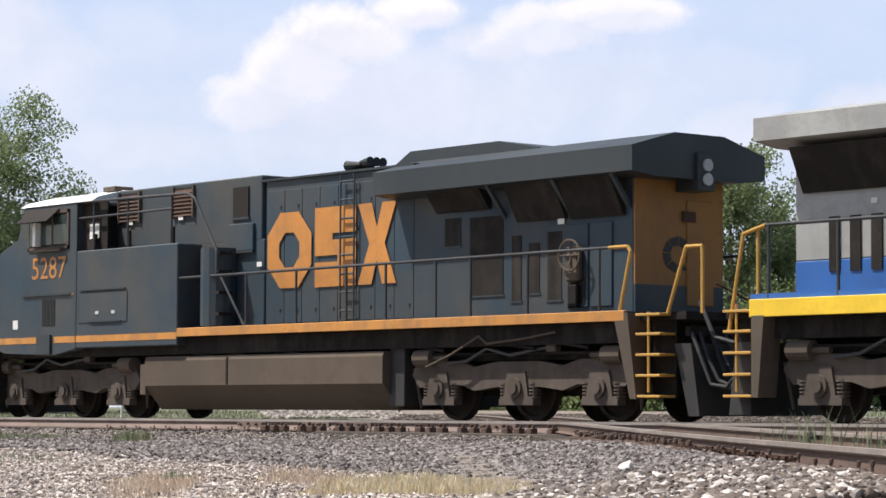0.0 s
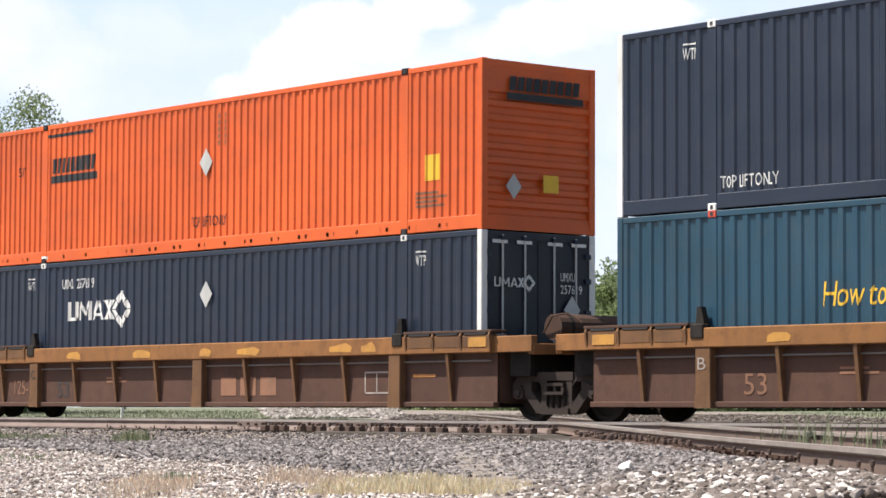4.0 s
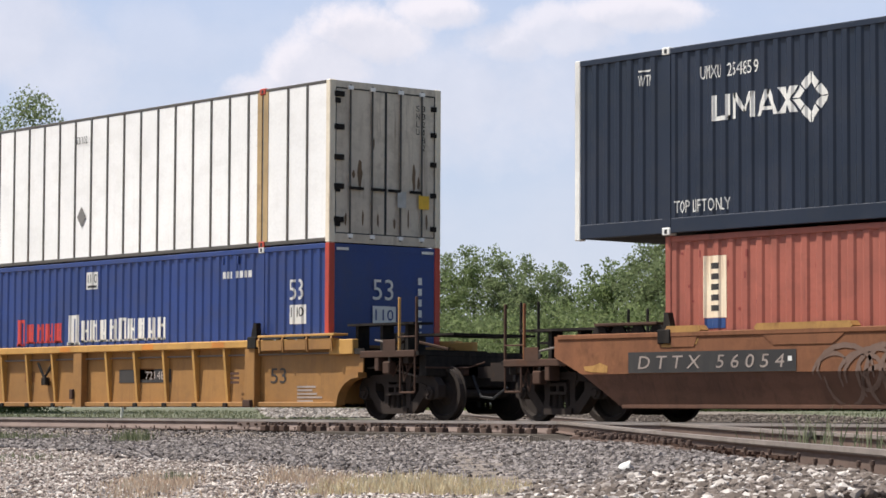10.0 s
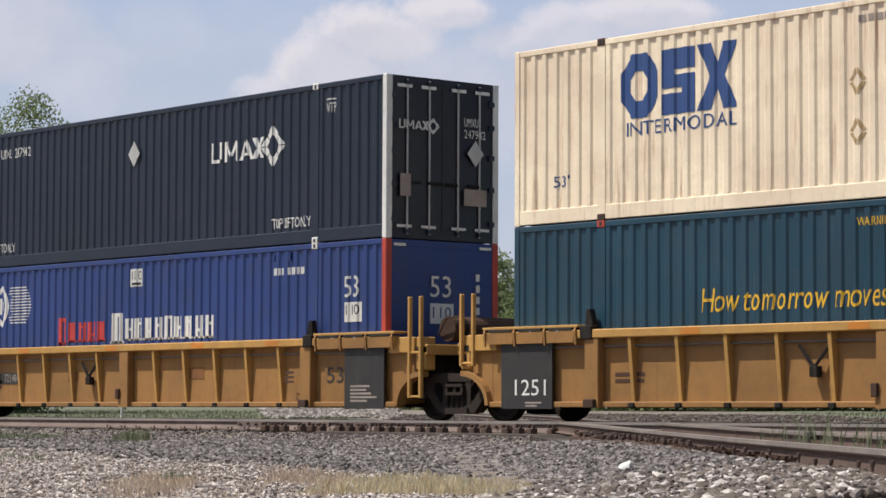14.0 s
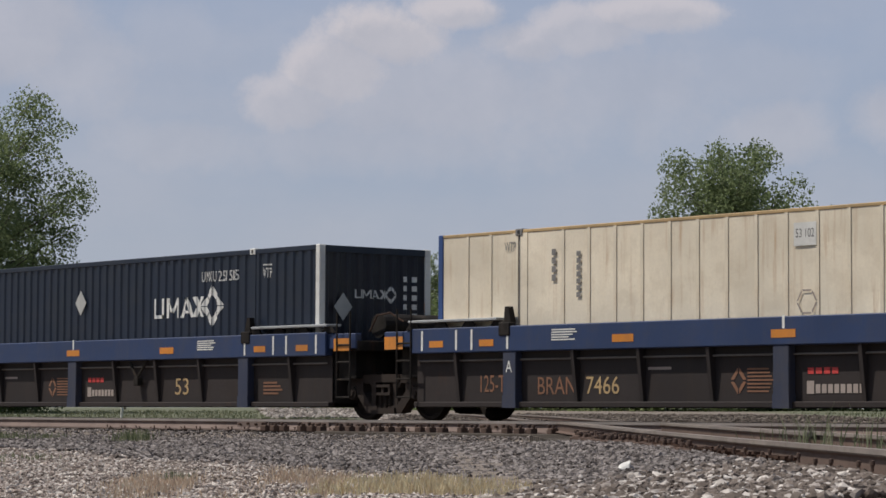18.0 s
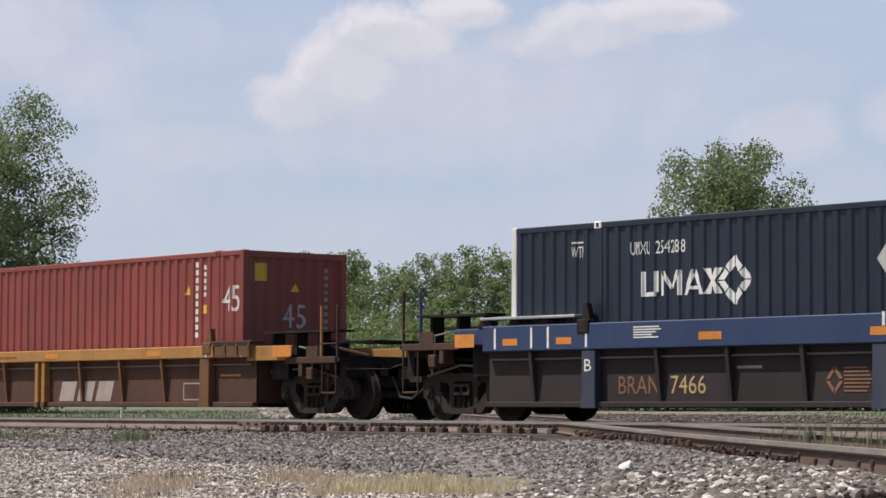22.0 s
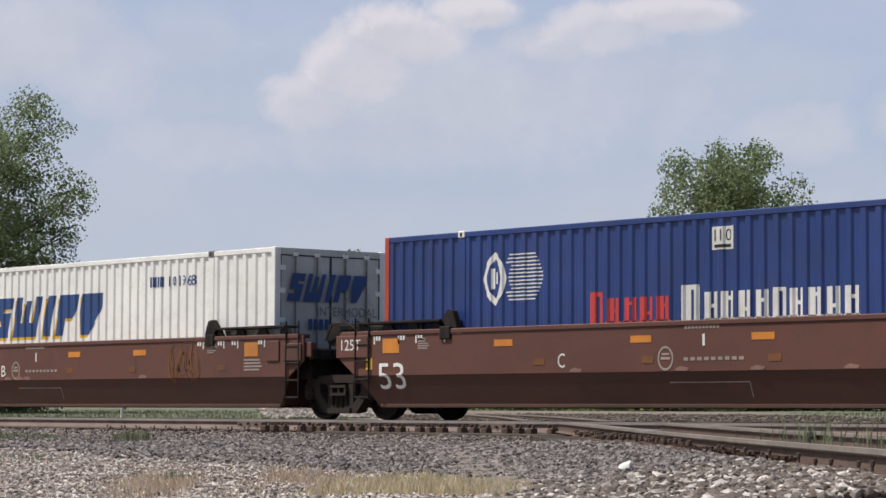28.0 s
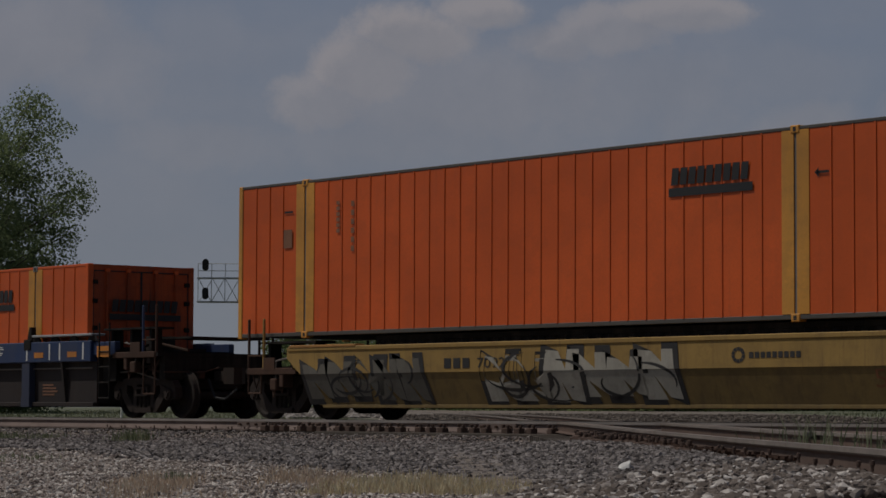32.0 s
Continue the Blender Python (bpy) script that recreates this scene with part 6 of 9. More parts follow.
lettering("53'", "black_mark", c, -7.86, 0.52, 0.22, 0.18, y)
lettering("53/102", "black_mark", c, -0.56, 2.42, 0.44, 0.15, y)
placard(c, -0.32, 0.92, 0.21, y, False, "grey_post")
for pl, e_, xs in ((y, False, (-5.07, -4.83)), (xe + 0.02, True, (0.68, 0.82))):
    column("SNLU", "black_mark", c, xs[0], 2.62, 0.11, 0.145, pl, e_)
    column("332182", "black_mark", c, xs[1], 2.62, 0.11, 0.145, pl, e_)
flat([quad(0.75, 1.0, 0.70, 0.95)], "yellow_mark", c, xe + 0.02, True, "warning_plate")
flat([quad(0.25, 0.45, 0.7, 1.0)], "silver_mark", c, xe + 0.02, True, "small_plate")
stain = random.Random(84)
for a, z0_, z1_, w_ in ((-0.66, 1.02, 1.56, 0.13), (-0.78, 1.18, 1.35, 0.08), (-0.55, 0.32, 0.62, 0.05), (0.62, 0.98, 1.52, 0.10), (0.74, 1.04, 1.30, 0.07), (0.52, 0.28, 0.70, 0.04), (-0.95, 0.30, 0.55, 0.06), (-0.2, 0.30, 0.58, 0.05), (0.18, 0.28, 0.52, 0.06), (0.95, 0.30, 0.62, 0.05), (-0.30, 1.7, 1.95, 0.04)):
    rim_ = [(a + w_ * (0.5 + 0.5 * math.cos(k * 0.524) * stain.uniform(0.6, 1.1)), (z0_ + z1_) / 2 + (z1_ - z0_) / 2 * math.sin(k * 0.524) * stain.uniform(0.7, 1.1)) for k in range(12)]
    flat([rim_], "door_stain", c, xe - 0.0225, True, "rust_stain")
for z_ in (0.42, 1.02, 1.55, 2.1, 2.7):
    part("hinge_strap", soft_box((xe - 0.012, xe + 0.02, -1.20, -0.98, z_ - 0.05, z_ + 0.05), r=0.008), "dark_steel", c)
E_ = post_well("yellow articulated well car, middle unit", -103.88, "yellow_sill", "yellow_well", "joint", "joint", trucks=(-9.75,), **TT)
teal_box("dark teal corrugated container with yellow marks in a yellow well", -103.88, 0.33, "633475")
c = container("cream corrugated container with rust streaks and blue marks, stacked high", -103.88, 3.23, "cream", end="door", end_paint="rusty_door", casting="rusty", pitch=0.285)
y, xe = face(c)
block_mark(c, -5.55, 1.56, 2.52, 1.02, "blue_mark", y)
lettering("INTERMODAL", "blue_mark", c, -5.44, 1.29, 2.4, 0.22, y)
lettering("53'", "blue_mark", c, -7.12, 0.59, 0.36, 0.19, y)
lettering("53'", "blue_mark", c, 6.80, 0.62, 0.36, 0.19, y)
flat(bars(4.28, 2.36, 0.42, 0.19, 4), "blue_mark", c, y, name="code_bar")
lettering("934287", "grey_post", c, 4.85, 2.36, 0.78, 0.19, y)
flat(bars(-0.63, 2.56, 1.3, 0.10, 8), "grey_mark", c, y, name="code_bar")
for z in (1.72, 0.99):
    flat(ring_shape(-0.67, z, 0.16, 0.2, 0.55, 4), "tan_post", c, y, name="placard_holder")
block_mark(c, -1.0, 2.15, 0.86, 0.40, "blue_mark", xe + 0.03, True)
lettering("INTERMODAL", "grey_mark", c, -0.98, 2.02, 0.84, 0.09, xe + 0.03, True)
lettering("934287", "black_mark", c, 0.32, 1.22, 0.62, 0.16, xe + 0.03, True)
flat([quad(0.32, 0.60, 1.42, 1.56), quad(-0.92, -0.68, 0.78, 1.1)], "grey_mark", c, xe + 0.03, True, "small_plate")
flat([quad(-0.92, -0.72, 0.62, 0.92)], "yellow_mark", c, xe + 0.032, True, "warning_plate")
Nn = post_well("yellow articulated well car, trailing unit", -123.42, "yellow_sill", "yellow_well", "coupler", "joint", trucks=(-9.45,), **TT)
royal_blue("royal blue corrugated container with red corner posts under a navy one", -123.42, 0.33, "smooth")
navy_box("dark navy corrugated container with white posts stacked on a blue one", -123.42, 3.23, "door", code="247942", code_left=True)
for car, num in ((D, ""), (E_, "1251"), (Nn, "")):
    for x0, x1 in ((-8.2, -6.95), (7.12, 8.25)):
        if num or x0 < 0 or car is Nn:
            part("data_panel", soft_box((x0, x1, -1.47, -1.44, 0.24, 1.34), r=0.008), "black_panel", car, "black data panel")
    lettering("1251" if num or car is D else "53", "white_mark", car, -7.85, 0.46, 0.75, 0.26, -1.474)
    fine_print(car, 7.3, 0.36, 0.75, 0.32, 5, "grey_mark", -1.474 if num or car is Nn else PANEL)
    fine_print(car, -7.6, 0.28, 0.4, 0.1, 2, "grey_mark", -1.474)
    lettering("53", "black_panel", car, 6.48, 0.70, 0.48, 0.28, PANEL)
    fine_print(car, -5.6, 0.66, 0.75, 0.2, 2, "well_brown", PANEL)
    fine_print(car, 5.4, 0.7, 0.3, 0.25, 3, "well_brown", POST)
    for x in (-3.8, -0.45, 2.6, 5.0):
        flat([quad(x - 0.2, x + 0.2, 1.38, 1.48)], "reflector", car, SIDE, name="reflector")
    hanger(car, -1.35, 0.85, "dark_steel")
    part("post_hook", soft_box((-0.22, -0.10, -1.56, -1.50, 0.42, 0.62)), "rusty", car)
    for x in (-6.0, 6.0):
        part("post_hook", soft_box((x - 0.12, x + 0.12, -1.58, -1.50, 0.26, 0.40)), "rusty", car)
    for x in (6.8, 7.45, -6.8, -7.45):
        flat([quad(x, x + 0.05, 1.38, 1.50)], "white_mark", car, SIDE, name="length_mark")
flat([quad(1.34, 3.02, 0.72, 1.02)], "black_panel", E_, PANEL, name="mark_panel")
flat(bars(1.42, 0.76, 1.5, 0.22, 3, 0.25, 0.2), "grey_mark", E_, PANEL - 0.002, name="mark_block")
for car in (D, Nn):
    flat([quad(-5.55, -4.25, 0.74, 0.98) if car is Nn else quad(1.35, 3.2, 0.74, 1.0)], "black_panel", car, PANEL, name="mark_panel")
    flat([quad(2.1, 2.6, 0.80, 1.02), quad(-2.3, -1.9, 0.78, 1.0)], "sill_brown", car, PANEL, name="paint_patch")
lettering("721484", "grey_mark", Nn, -4.85, 0.79, 0.6, 0.16, PANEL - 0.002)
lettering("721484", "grey_mark", D, 2.3, 0.80, 0.8, 0.16, PANEL - 0.002)
BLUES = []
for cx, lab, l, r_, tr in ((-146.5, "dark blue articulated well car with sooty panels, leading unit", "joint", "coupler", (-9.75, 9.6)), (-166.0, "dark blue articulated well car with sooty panels, middle unit", "joint", "joint", (-9.5,)), (-185.37, "dark blue articulated well car with sooty panels and graffiti", "coupler", "joint", (-9.5,)), (-316.9, "dark blue well car with sooty panels carrying an orange container", "joint", "coupler", (-9.75, 9.9))):
    bw = post_well(lab, cx, "blue_sill", "blue_panel", l, r_, z0=1.18, z1=1.60, trucks=tr, wide_paint="blue_post", board="mast", bright_post=False)
    BLUES.append(bw)
    chord_marks(bw, 1.35, (-3.3, 0.07, 3.48))
    chord_marks(bw, 1.33, (6.55, 7.85, -6.55, -7.85), 0.36, 0.11)
    chord_marks(bw, 1.37, (9.05, -9.0), 0.5, 0.22)
    for x in (-4.95, 4.52):
        fine_print(bw, x, 1.34, 0.62, 0.2, 5, "white_mark", SIDE)
    for x in (6.05, 6.95, 7.35, 8.25, -6.05, -6.95, -7.35, -8.25):
        flat([quad(x, x + 0.05, 1.22, 1.56)], "white_mark", bw, SIDE, name="length_mark")
    flat([quad(0.05, 0.10, 1.42, 1.62)], "white_mark", bw, SIDE, name="length_mark")
    flat(ring_shape(-0.98, 0.67, 0.16, 0.2, 0.6, 4), "rust_mark", bw, PANEL, name="owner_mark")
    flat([quad(-0.80, -0.28 - 0.03 * abs(i - 3), 0.50 + i * 0.055, 0.525 + i * 0.055) for i in range(7)], "rust_mark", bw, PANEL, name="speed_line")
    flat(bars(0.40, 0.76, 0.62, 0.09, 4), "red_mark", bw, PANEL, name="owner_mark")
    flat([quad(0.38, 0.52, 0.47, 0.66)] + bars(0.55, 0.48, 0.95, 0.13, 8), "grey_mark", bw, PANEL, name="owner_mark")
    fine_print(bw, 6.46, 0.50, 0.62, 0.26, 4, "rust_mark", PANEL)
    fine_print(bw, -2.9, 0.85, 0.6, 0.08, 1, "grey_mark", PANEL)
for bw, ltr in zip(BLUES, "ACBA"):
    if ltr == "A":
        lettering("125-T", "rust_mark", bw, -6.88, 0.52, 0.62, 0.28, PANEL)
    lettering("53", "tan_post", bw, 3.55 if ltr == "C" else 2.05, 0.50, 0.46, 0.32, PANEL)
    lettering(ltr, "white_mark", bw, -6.08, 0.84, 0.16, 0.19, POST)
hanger(BLUES[1], 2.35, 0.82)
lettering("BRAN", "rust_mark", BLUES[0], -5.45, 0.48, 0.9, 0.28, PANEL)
lettering("7466", "tan_post", BLUES[0], -4.3, 0.48, 0.75, 0.28, PANEL)
lettering("BRAN", "rust_mark", BLUES[2], -5.45, 0.48, 0.9, 0.28, PANEL)
lettering("7466", "tan_post", BLUES[2], -4.3, 0.48, 0.75, 0.28, PANEL)
flat([quad(6.6, 7.3, 0.46, 0.48), quad(6.6, 7.3, 0.82, 0.84), quad(6.6, 6.62, 0.46, 0.84), quad(7.28, 7.3, 0.46, 0.84)], "tan_post", BLUES[0], PANEL - 0.001, name="stencil_box")
tag_lines(BLUES[1], -8.7, 1.24, 1.6, 0.32, "silver_mark", SIDE - 0.002, 8, 8, 0.028)
tag_lines(BLUES[2], 2.35, 1.22, 1.9, 0.34, "silver_mark", SIDE - 0.002, 9, 9, 0.028)
tag_lines(BLUES[2], 3.10, 0.45, 1.2, 0.50, "grey_mark", PANEL - 0.002, 8, 10, 0.032)
tag_lines(BLUES[2], 4.65, 0.48, 0.95, 0.42, "grey_mark", PANEL - 0.002, 6, 11, 0.032)
c = container("aged cream sheet-sided container with tan stains in a blue well", -146.5, 0.33, "offwhite", style="sheet", pitch=0.55, post_paint="offwhite", corner_paint="offwhite", left_corner="blue_mark", end="door", end_paint="offwhite", batten="offwhite", rail_paint="tan_post", H=2.86, post_w=0.20, batten_w=0.032, battens=[-7.31, -6.72, 5.4, 6.72, 7.31] + [-4.93 + 0.607 * i for i in range(17)])
y, xe = face(c)
flat([quad(0.08, 0.52, 2.30, 2.64)], "white_mark", c, y, name="size_plate")
lettering("53 102", "grey_post", c, 0.12, 2.42, 0.36, 0.13, y - 0.002)
for i in range(7):
    flat([quad(-4.60, -4.50, 1.70 + i * 0.11, 1.78 + i * 0.11)] + ([quad(-5.19, -5.09, 1.70 + i * 0.14, 1.80 + i * 0.14)] if 1 < i < 6 else []), "grey_post", c, y, name="code_bar")
for px in (-6.35, 6.25):
    lettering("WTP", "grey_post", c, px, 2.5, 0.28, 0.16, y)
flat(ring_shape(0.33, 1.48, 0.2, 0.2, 0.85, 6), "grey_mark", c, y, name="placard_holder")
lettering("UMXU", "grey_post", c, 0.35, 2.0, 0.5, 0.16, xe + 0.03, True)
lettering("630370", "grey_post", c, 0.30, 1.75, 0.62, 0.16, xe + 0.03, True)
navy_box("navy corrugated container with white corner posts in a blue well", -166.0, 0.33, "front", code="251585", lift=False, H=2.88)
navy_box("navy corrugated container with white corner posts and a chain mark", -185.37, 0.33, "door", flip=True, code="254288", lift=False, H=2.88)
K = post_well("dark brown single well car with a faded yellow sill", -208.03, "sill_tan", "well_brown", "coupler", "coupler", z0=1.19, z1=1.42, small=(1.5, 3.0, 4.5), hw=7.5, reach=8.6, trucks=(-9.0, 9.02), bright_post=False, wide_paint="post_brown", twin=True)
lettering("DTTX", "white_mark", K, -7.12, 0.37, 0.74, 0.21, PANEL)
lettering("54639", "white_mark", K, -5.70, 0.37, 0.98, 0.22, PANEL)
flat(bars(0.55, 0.38, 2.1, 0.40, 3, 0.2, 0.35), "grey_mark", K, PANEL, name="mark_block")
flat([quad(5.1, 5.7, 0.39, 0.42), quad(5.1, 5.7, 0.70, 0.73), quad(5.1, 5.13, 0.39, 0.73), quad(5.67, 5.7, 0.39, 0.73)], "grey_mark", K, PANEL, name="stencil_box")
flat([quad(6.35, 7.0, 0.84, 0.88)], "gold_mark", K, PANEL, name="small_print")
chord_marks(K, 1.30, (-4.6, 0.5, 4.3), 0.5, 0.10)
chord_marks(K, 1.28, (8.5, -8.2), 0.6, 0.2)
fine_print(K, -3.6, 1.27, 2.8, 0.08, 1, "sill_brown", SIDE)
for x in (-6.0, -7.3, -6.7, 6.05, 6.7, 7.2):
    flat([quad(x, x + 0.06, 1.21, 1.40)], "white_mark", K, SIDE, name="length_mark")
c = container("maroon corrugated forty-five-foot container in a well car", -208.02, 0.35, "maroon", L=13.716, W=2.44, H=2.88, end="front", casting="maroon", pitch=0.285, post=5.985, post_w=0.07)
y, xe = face(c)
flat([quad(-5.40, -4.99, 2.14, 2.62)], "white_mark", c, y, name="owner_plate")
flat([quad(-5.36, -5.03, 2.22, 2.58)], "blue_mark", c, y - 0.002, name="plate_field")
flat([[(-5.30, 2.30), (-5.22, 2.30), (-5.20, 2.42), (-5.06, 2.47), (-5.06, 2.54), (-5.28, 2.48)]], "yellow_mark", c, y - 0.004, name="plate_sail")
lettering("45", "white_mark", c, 6.16, 1.72, 0.52, 0.50, y)
flat([[(4.88, 2.08), (5.08, 2.08), (4.98, 2.26)], quad(5.49, 5.62, 1.70, 1.87)], "yellow_mark", c, y, name="warning_mark")
for i in range(10):
    flat([quad(5.22, 5.32, 1.25 + i * 0.15, 1.35 + i * 0.15)] + ([quad(5.50, 5.58, 1.9 + (i - 4) * 0.13, 1.98 + (i - 4) * 0.13)] if i > 4 else []), "white_mark", c, y, name="code_bar")
lettering("45", "silver_mark", c, -0.28, 1.42, 0.55, 0.46, xe, True)
flat([quad(-0.92, -0.64, 2.30, 2.64)], "yellow_mark", c, xe, True, "warning_plate")
flat([[(-0.08, 2.12), (0.10, 2.12), (0.01, 2.28)]], "yellow_mark", c, xe, True, "warning_mark")
for i in range(10):
    flat([quad(0.72, 0.80, 1.25 + i * 0.14, 1.33 + i * 0.14)], "grey_mark", c, xe, True, "code_bar")
BN = []
for cx, lab, l, r_, tr in ((-230.96, "reddish brown articulated well car with plain plate sides, leading unit", "joint", "coupler", (-9.55, 9.75)), (-250.05, "reddish brown articulated well car with plain plate sides, middle unit", "joint", "joint", (-9.6,)), (-269.4, "reddish brown articulated well car with plain plate sides, trailing unit", "coupler", "joint", (-9.6,))):
    b_ = smooth_well(lab, cx, "mineral", "mineral_shaded", l, r_, trucks=tr, slope=0.55)
    BN.append(b_)
    y0 = -1.506
    tail = l == "coupler"
    for x in (-5.43, -2.07, 1.35, 3.77) if tail else (-4.73, -1.50, 1.07, 4.1):
        flat([quad(x - 0.23, x + 0.23, 1.27, 1.38)], "reflector", b_, y0, name="reflector")
    for x in (-6.95, 1.18, 3.5, 6.56) if tail else (-3.85, -1.35, 1.3, 6.5):
        flat([quad(x - 0.13, x + 0.13, 0.95, 1.06)], "old_reflector", b_, y0, name="old_reflector")
    shift = -1.15 if tail else 0.0
    flat([quad(-7.91 + shift, -7.45 + shift, 1.20, 1.45), quad(7.31, 7.74, 1.20, 1.46)], "reflector", b_, y0, name="reflector")
    flat([quad(-8.37 - 0.1 * tail, -8.20 - 0.1 * tail, 0.92, 1.12)], "yellow_mark", b_, y0, name="small_plate")
    flat(bars(-0.57, 0.98, 1.3, 0.05, 9, 0.35), "grey_mark", b_, y0, name="small_print")
    flat(bars(-0.55, 1.46, 0.75, 0.05, 10, 0.3), "grey_mark", b_, y0, name="small_print")
    for x in (-6.4, 5.3):
        flat(bars(x, 1.50, 0.65, 0.03, 4, 0.3), "grey_mark", b_, y0, name="small_print")
    for x in (5.95, 6.63, 7.08, 7.93, -6.25, -7.01, -7.49, -8.16):
        flat([quad(x, x + 0.035, 1.36, 1.50)], "white_mark", b_, y0, name="length_mark")
        flat(bars(x + (0.06 if x < 0 else -0.18), 1.42, 0.15, 0.08, 2, 0.3), "white_mark", b_, y0, name="length_digit")
    fine_print(b_, 6.1, 1.28, 0.36, 0.22, 6, "grey_mark", y0)
    fine_print(b_, 7.3, 0.94, 0.58, 0.24, 4, "grey_mark", y0)
    fine_print(b_, -6.95, 1.26, 0.32, 0.2, 5, "grey_mark", y0)
    flat(ring_shape(-0.96, 1.02, 0.17, 0.19, 0.82, 14, 0, 0, 0.0), "grey_mark", b_, y0, name="stencil_ring")
    flat([quad(-1.06, -0.86, 1.0, 1.04), quad(-1.04, -0.88, 1.07, 1.10)], "grey_mark", b_, y0, name="stencil_bar")
    flat([quad(-0.17, -0.12, 1.20, 1.38)], "white_mark", b_, y0, name="length_mark")
    on_plates(b_, [quad(-0.93, 0.75, 0.645, 0.66), quad(0.735, 0.75, 0.42, 0.645)], "grey_mark", 0.82, 0.28, 0.003, "panel_seam")
    for k in range(5):
        # pale scuffs along the knee
        sx = random.uniform(-7, 7)
        on_plates(b_, [[(sx, 0.83), (sx + 0.25, 0.825), (sx + 0.30, 0.87), (sx + 0.12, 0.90), (sx + 0.02, 0.87)]], "mineral_pale", 0.82, 0.28, 0.002, "scuff")
    if not tail:
        part("corner_plate", soft_box((-9.21, -8.30, -1.53, -1.505, 1.13, 1.52), r=0.012), "mineral", b_)
    part("corner_plate", soft_box((8.02, 8.42, -1.525, -1.505, 1.10, 1.48), r=0.012), "mineral", b_)
    part("side_door", soft_box((8.55, 9.1, -1.535, -1.50, 1.10, 1.42)), "mineral_shaded", b_)
    # the car's size number, brushed across the plate's knee
    co, polys = text_mesh("53")
    lo, hi = co.min(0), co.max(0)
    uv = (co - lo) / (hi - lo)
    on_plates(b_, [[(-8.04 - 0.22 * tail + uv[i][0] * 0.72, 0.58 + uv[i][1] * 0.45) for i in f] for f in polys], "white_mark", 0.82, 0.28, 0.003, "lettering")
for b_, ltr, nx in zip(BN, "ACB", (2.35, 3.4, -5.07)):
    lettering(ltr, "white_mark", b_, {"A": 1.47, "C": -3.4, "B": -1.55}[ltr], 0.90, 0.17, 0.23, -1.506)
    if ltr != "C":
        for k in range(4):
            a_ = nx + k * 0.305
            flat([quad(a_, a_ + 0.06, 0.88, 1.10), quad(a_ + 0.14, a_ + 0.19, 0.88, 1.10), quad(a_ + 0.06, a_ + 0.14, 0.97, 1.01)], "faded_tan", b_, -1.506, name="code_bar")
        lettering("211005", "faded_tan", b_, nx + 1.41, 0.88, 1.25, 0.22, -1.506)
lettering("125T", "white_mark", BN[1], -9.05, 1.26, 0.55, 0.19, -1.533)
lettering("125T", "white_mark", BN[0], -9.05, 1.26, 0.55, 0.19, -1.533)
tag_lines(BN[0], 2.2, 1.20, 1.5, 0.32, "old_spray", -1.508, 5, 14, 0.022)
for k in range(3):
    on_plates(BN[2], spray_loops(4.7, 0.72, 1.15, 0.78, 5, 61 + k, 0.05), "old_reflector", 0.82, 0.28, 0.002 + 0.001 * k, "graffiti", label="old brown sprayed swirl")
royal_blue("royal blue corrugated container with doors and red corner posts", -230.96, 0.33, "door")
royal_blue("royal blue corrugated container with red corner posts in a brown well", -250.1, 0.33, "smooth")
ribbed_white("white corrugated container with slanted dark blue blocks in a brown well", -269.5, 0.33)
Fc = smooth_well("mustard yellow single well car covered in graffiti", -292.75, "mustard", "mustard_shaded", "coupler", "coupler", z1=1.33, zk=0.86, zb=0.27, hw=8.1, reach=8.85, trucks=(-9.55, 9.15), slope=0.5, board="rusty")
on_plates(Fc, wild_blocks(-8.35, 0.34, 3.4, 0.82, 5, 41, 0.07), "black_panel", 0.86, 0.27, 0.001, "graffiti", label="sprayed graffiti with pale outlines")
on_plates(Fc, wild_blocks(-8.35, 0.34, 3.4, 0.82, 5, 41, -0.03), "spray_grey", 0.86, 0.27, 0.003, "graffiti")
on_plates(Fc, wild_blocks(-3.4, 0.30, 4.45, 0.92, 6, 47, 0.09), "black_panel", 0.86, 0.27, 0.001, "graffiti", label="bold pale graffiti with black outlines")
on_plates(Fc, wild_blocks(-3.4, 0.30, 4.45, 0.92, 6, 47, -0.02), "spray_silver", 0.86, 0.27, 0.003, "graffiti")
on_plates(Fc, spray_loops(-3.4, 0.36, 4.4, 0.80, 9, 72, 0.06), "black_panel", 0.86, 0.27, 0.005, "graffiti", label="black strokes over pale spray paint")
on_plates(Fc, spray_loops(-8.3, 0.38, 3.3, 0.72, 8, 73, 0.06), "black_panel", 0.86, 0.27, 0.005, "graffiti")
flat(bars(-4.48, 0.92, 0.72, 0.17, 3, 0.25), "black_panel", Fc, -1.506, name="code_bar")
lettering("7092", "black_panel", Fc, -3.62, 0.92, 0.7, 0.17, -1.506)
flat(ring_shape(2.33, 1.05, 0.14, 0.12, 0.55, 10), "black_panel", Fc, -1.506, name="owner_mark")
flat(bars(2.55, 1.0, 1.05, 0.09, 9, 0.25), "black_panel", Fc, -1.506, name="owner_mark")
co, polys = text_mesh("53")
lo, hi = co.min(0), co.max(0)
uv = (co - lo) / (hi - lo)
on_plates(Fc, [[(4.92 + uv[i][0] * 0.5, 0.55 + uv[i][1] * 0.27) for i in f] for f in polys], "rust_plate", 0.86, 0.27, 0.003, "lettering")
on_plates(Fc, [quad(7.15, 7.66, 0.58 + 0.08 * i, 0.63 + 0.08 * i) for i in range(3)], "black_panel", 0.86, 0.27, 0.003, "stencil_box")
# assumed support, added to fill the dark gap under the high-riding container
c = container("added low dark steel box filling the shaded gap in a mustard well", -293.45, 0.33, "dark_steel", L=12.192, H=1.205, W=2.30, post=None, end="smooth")
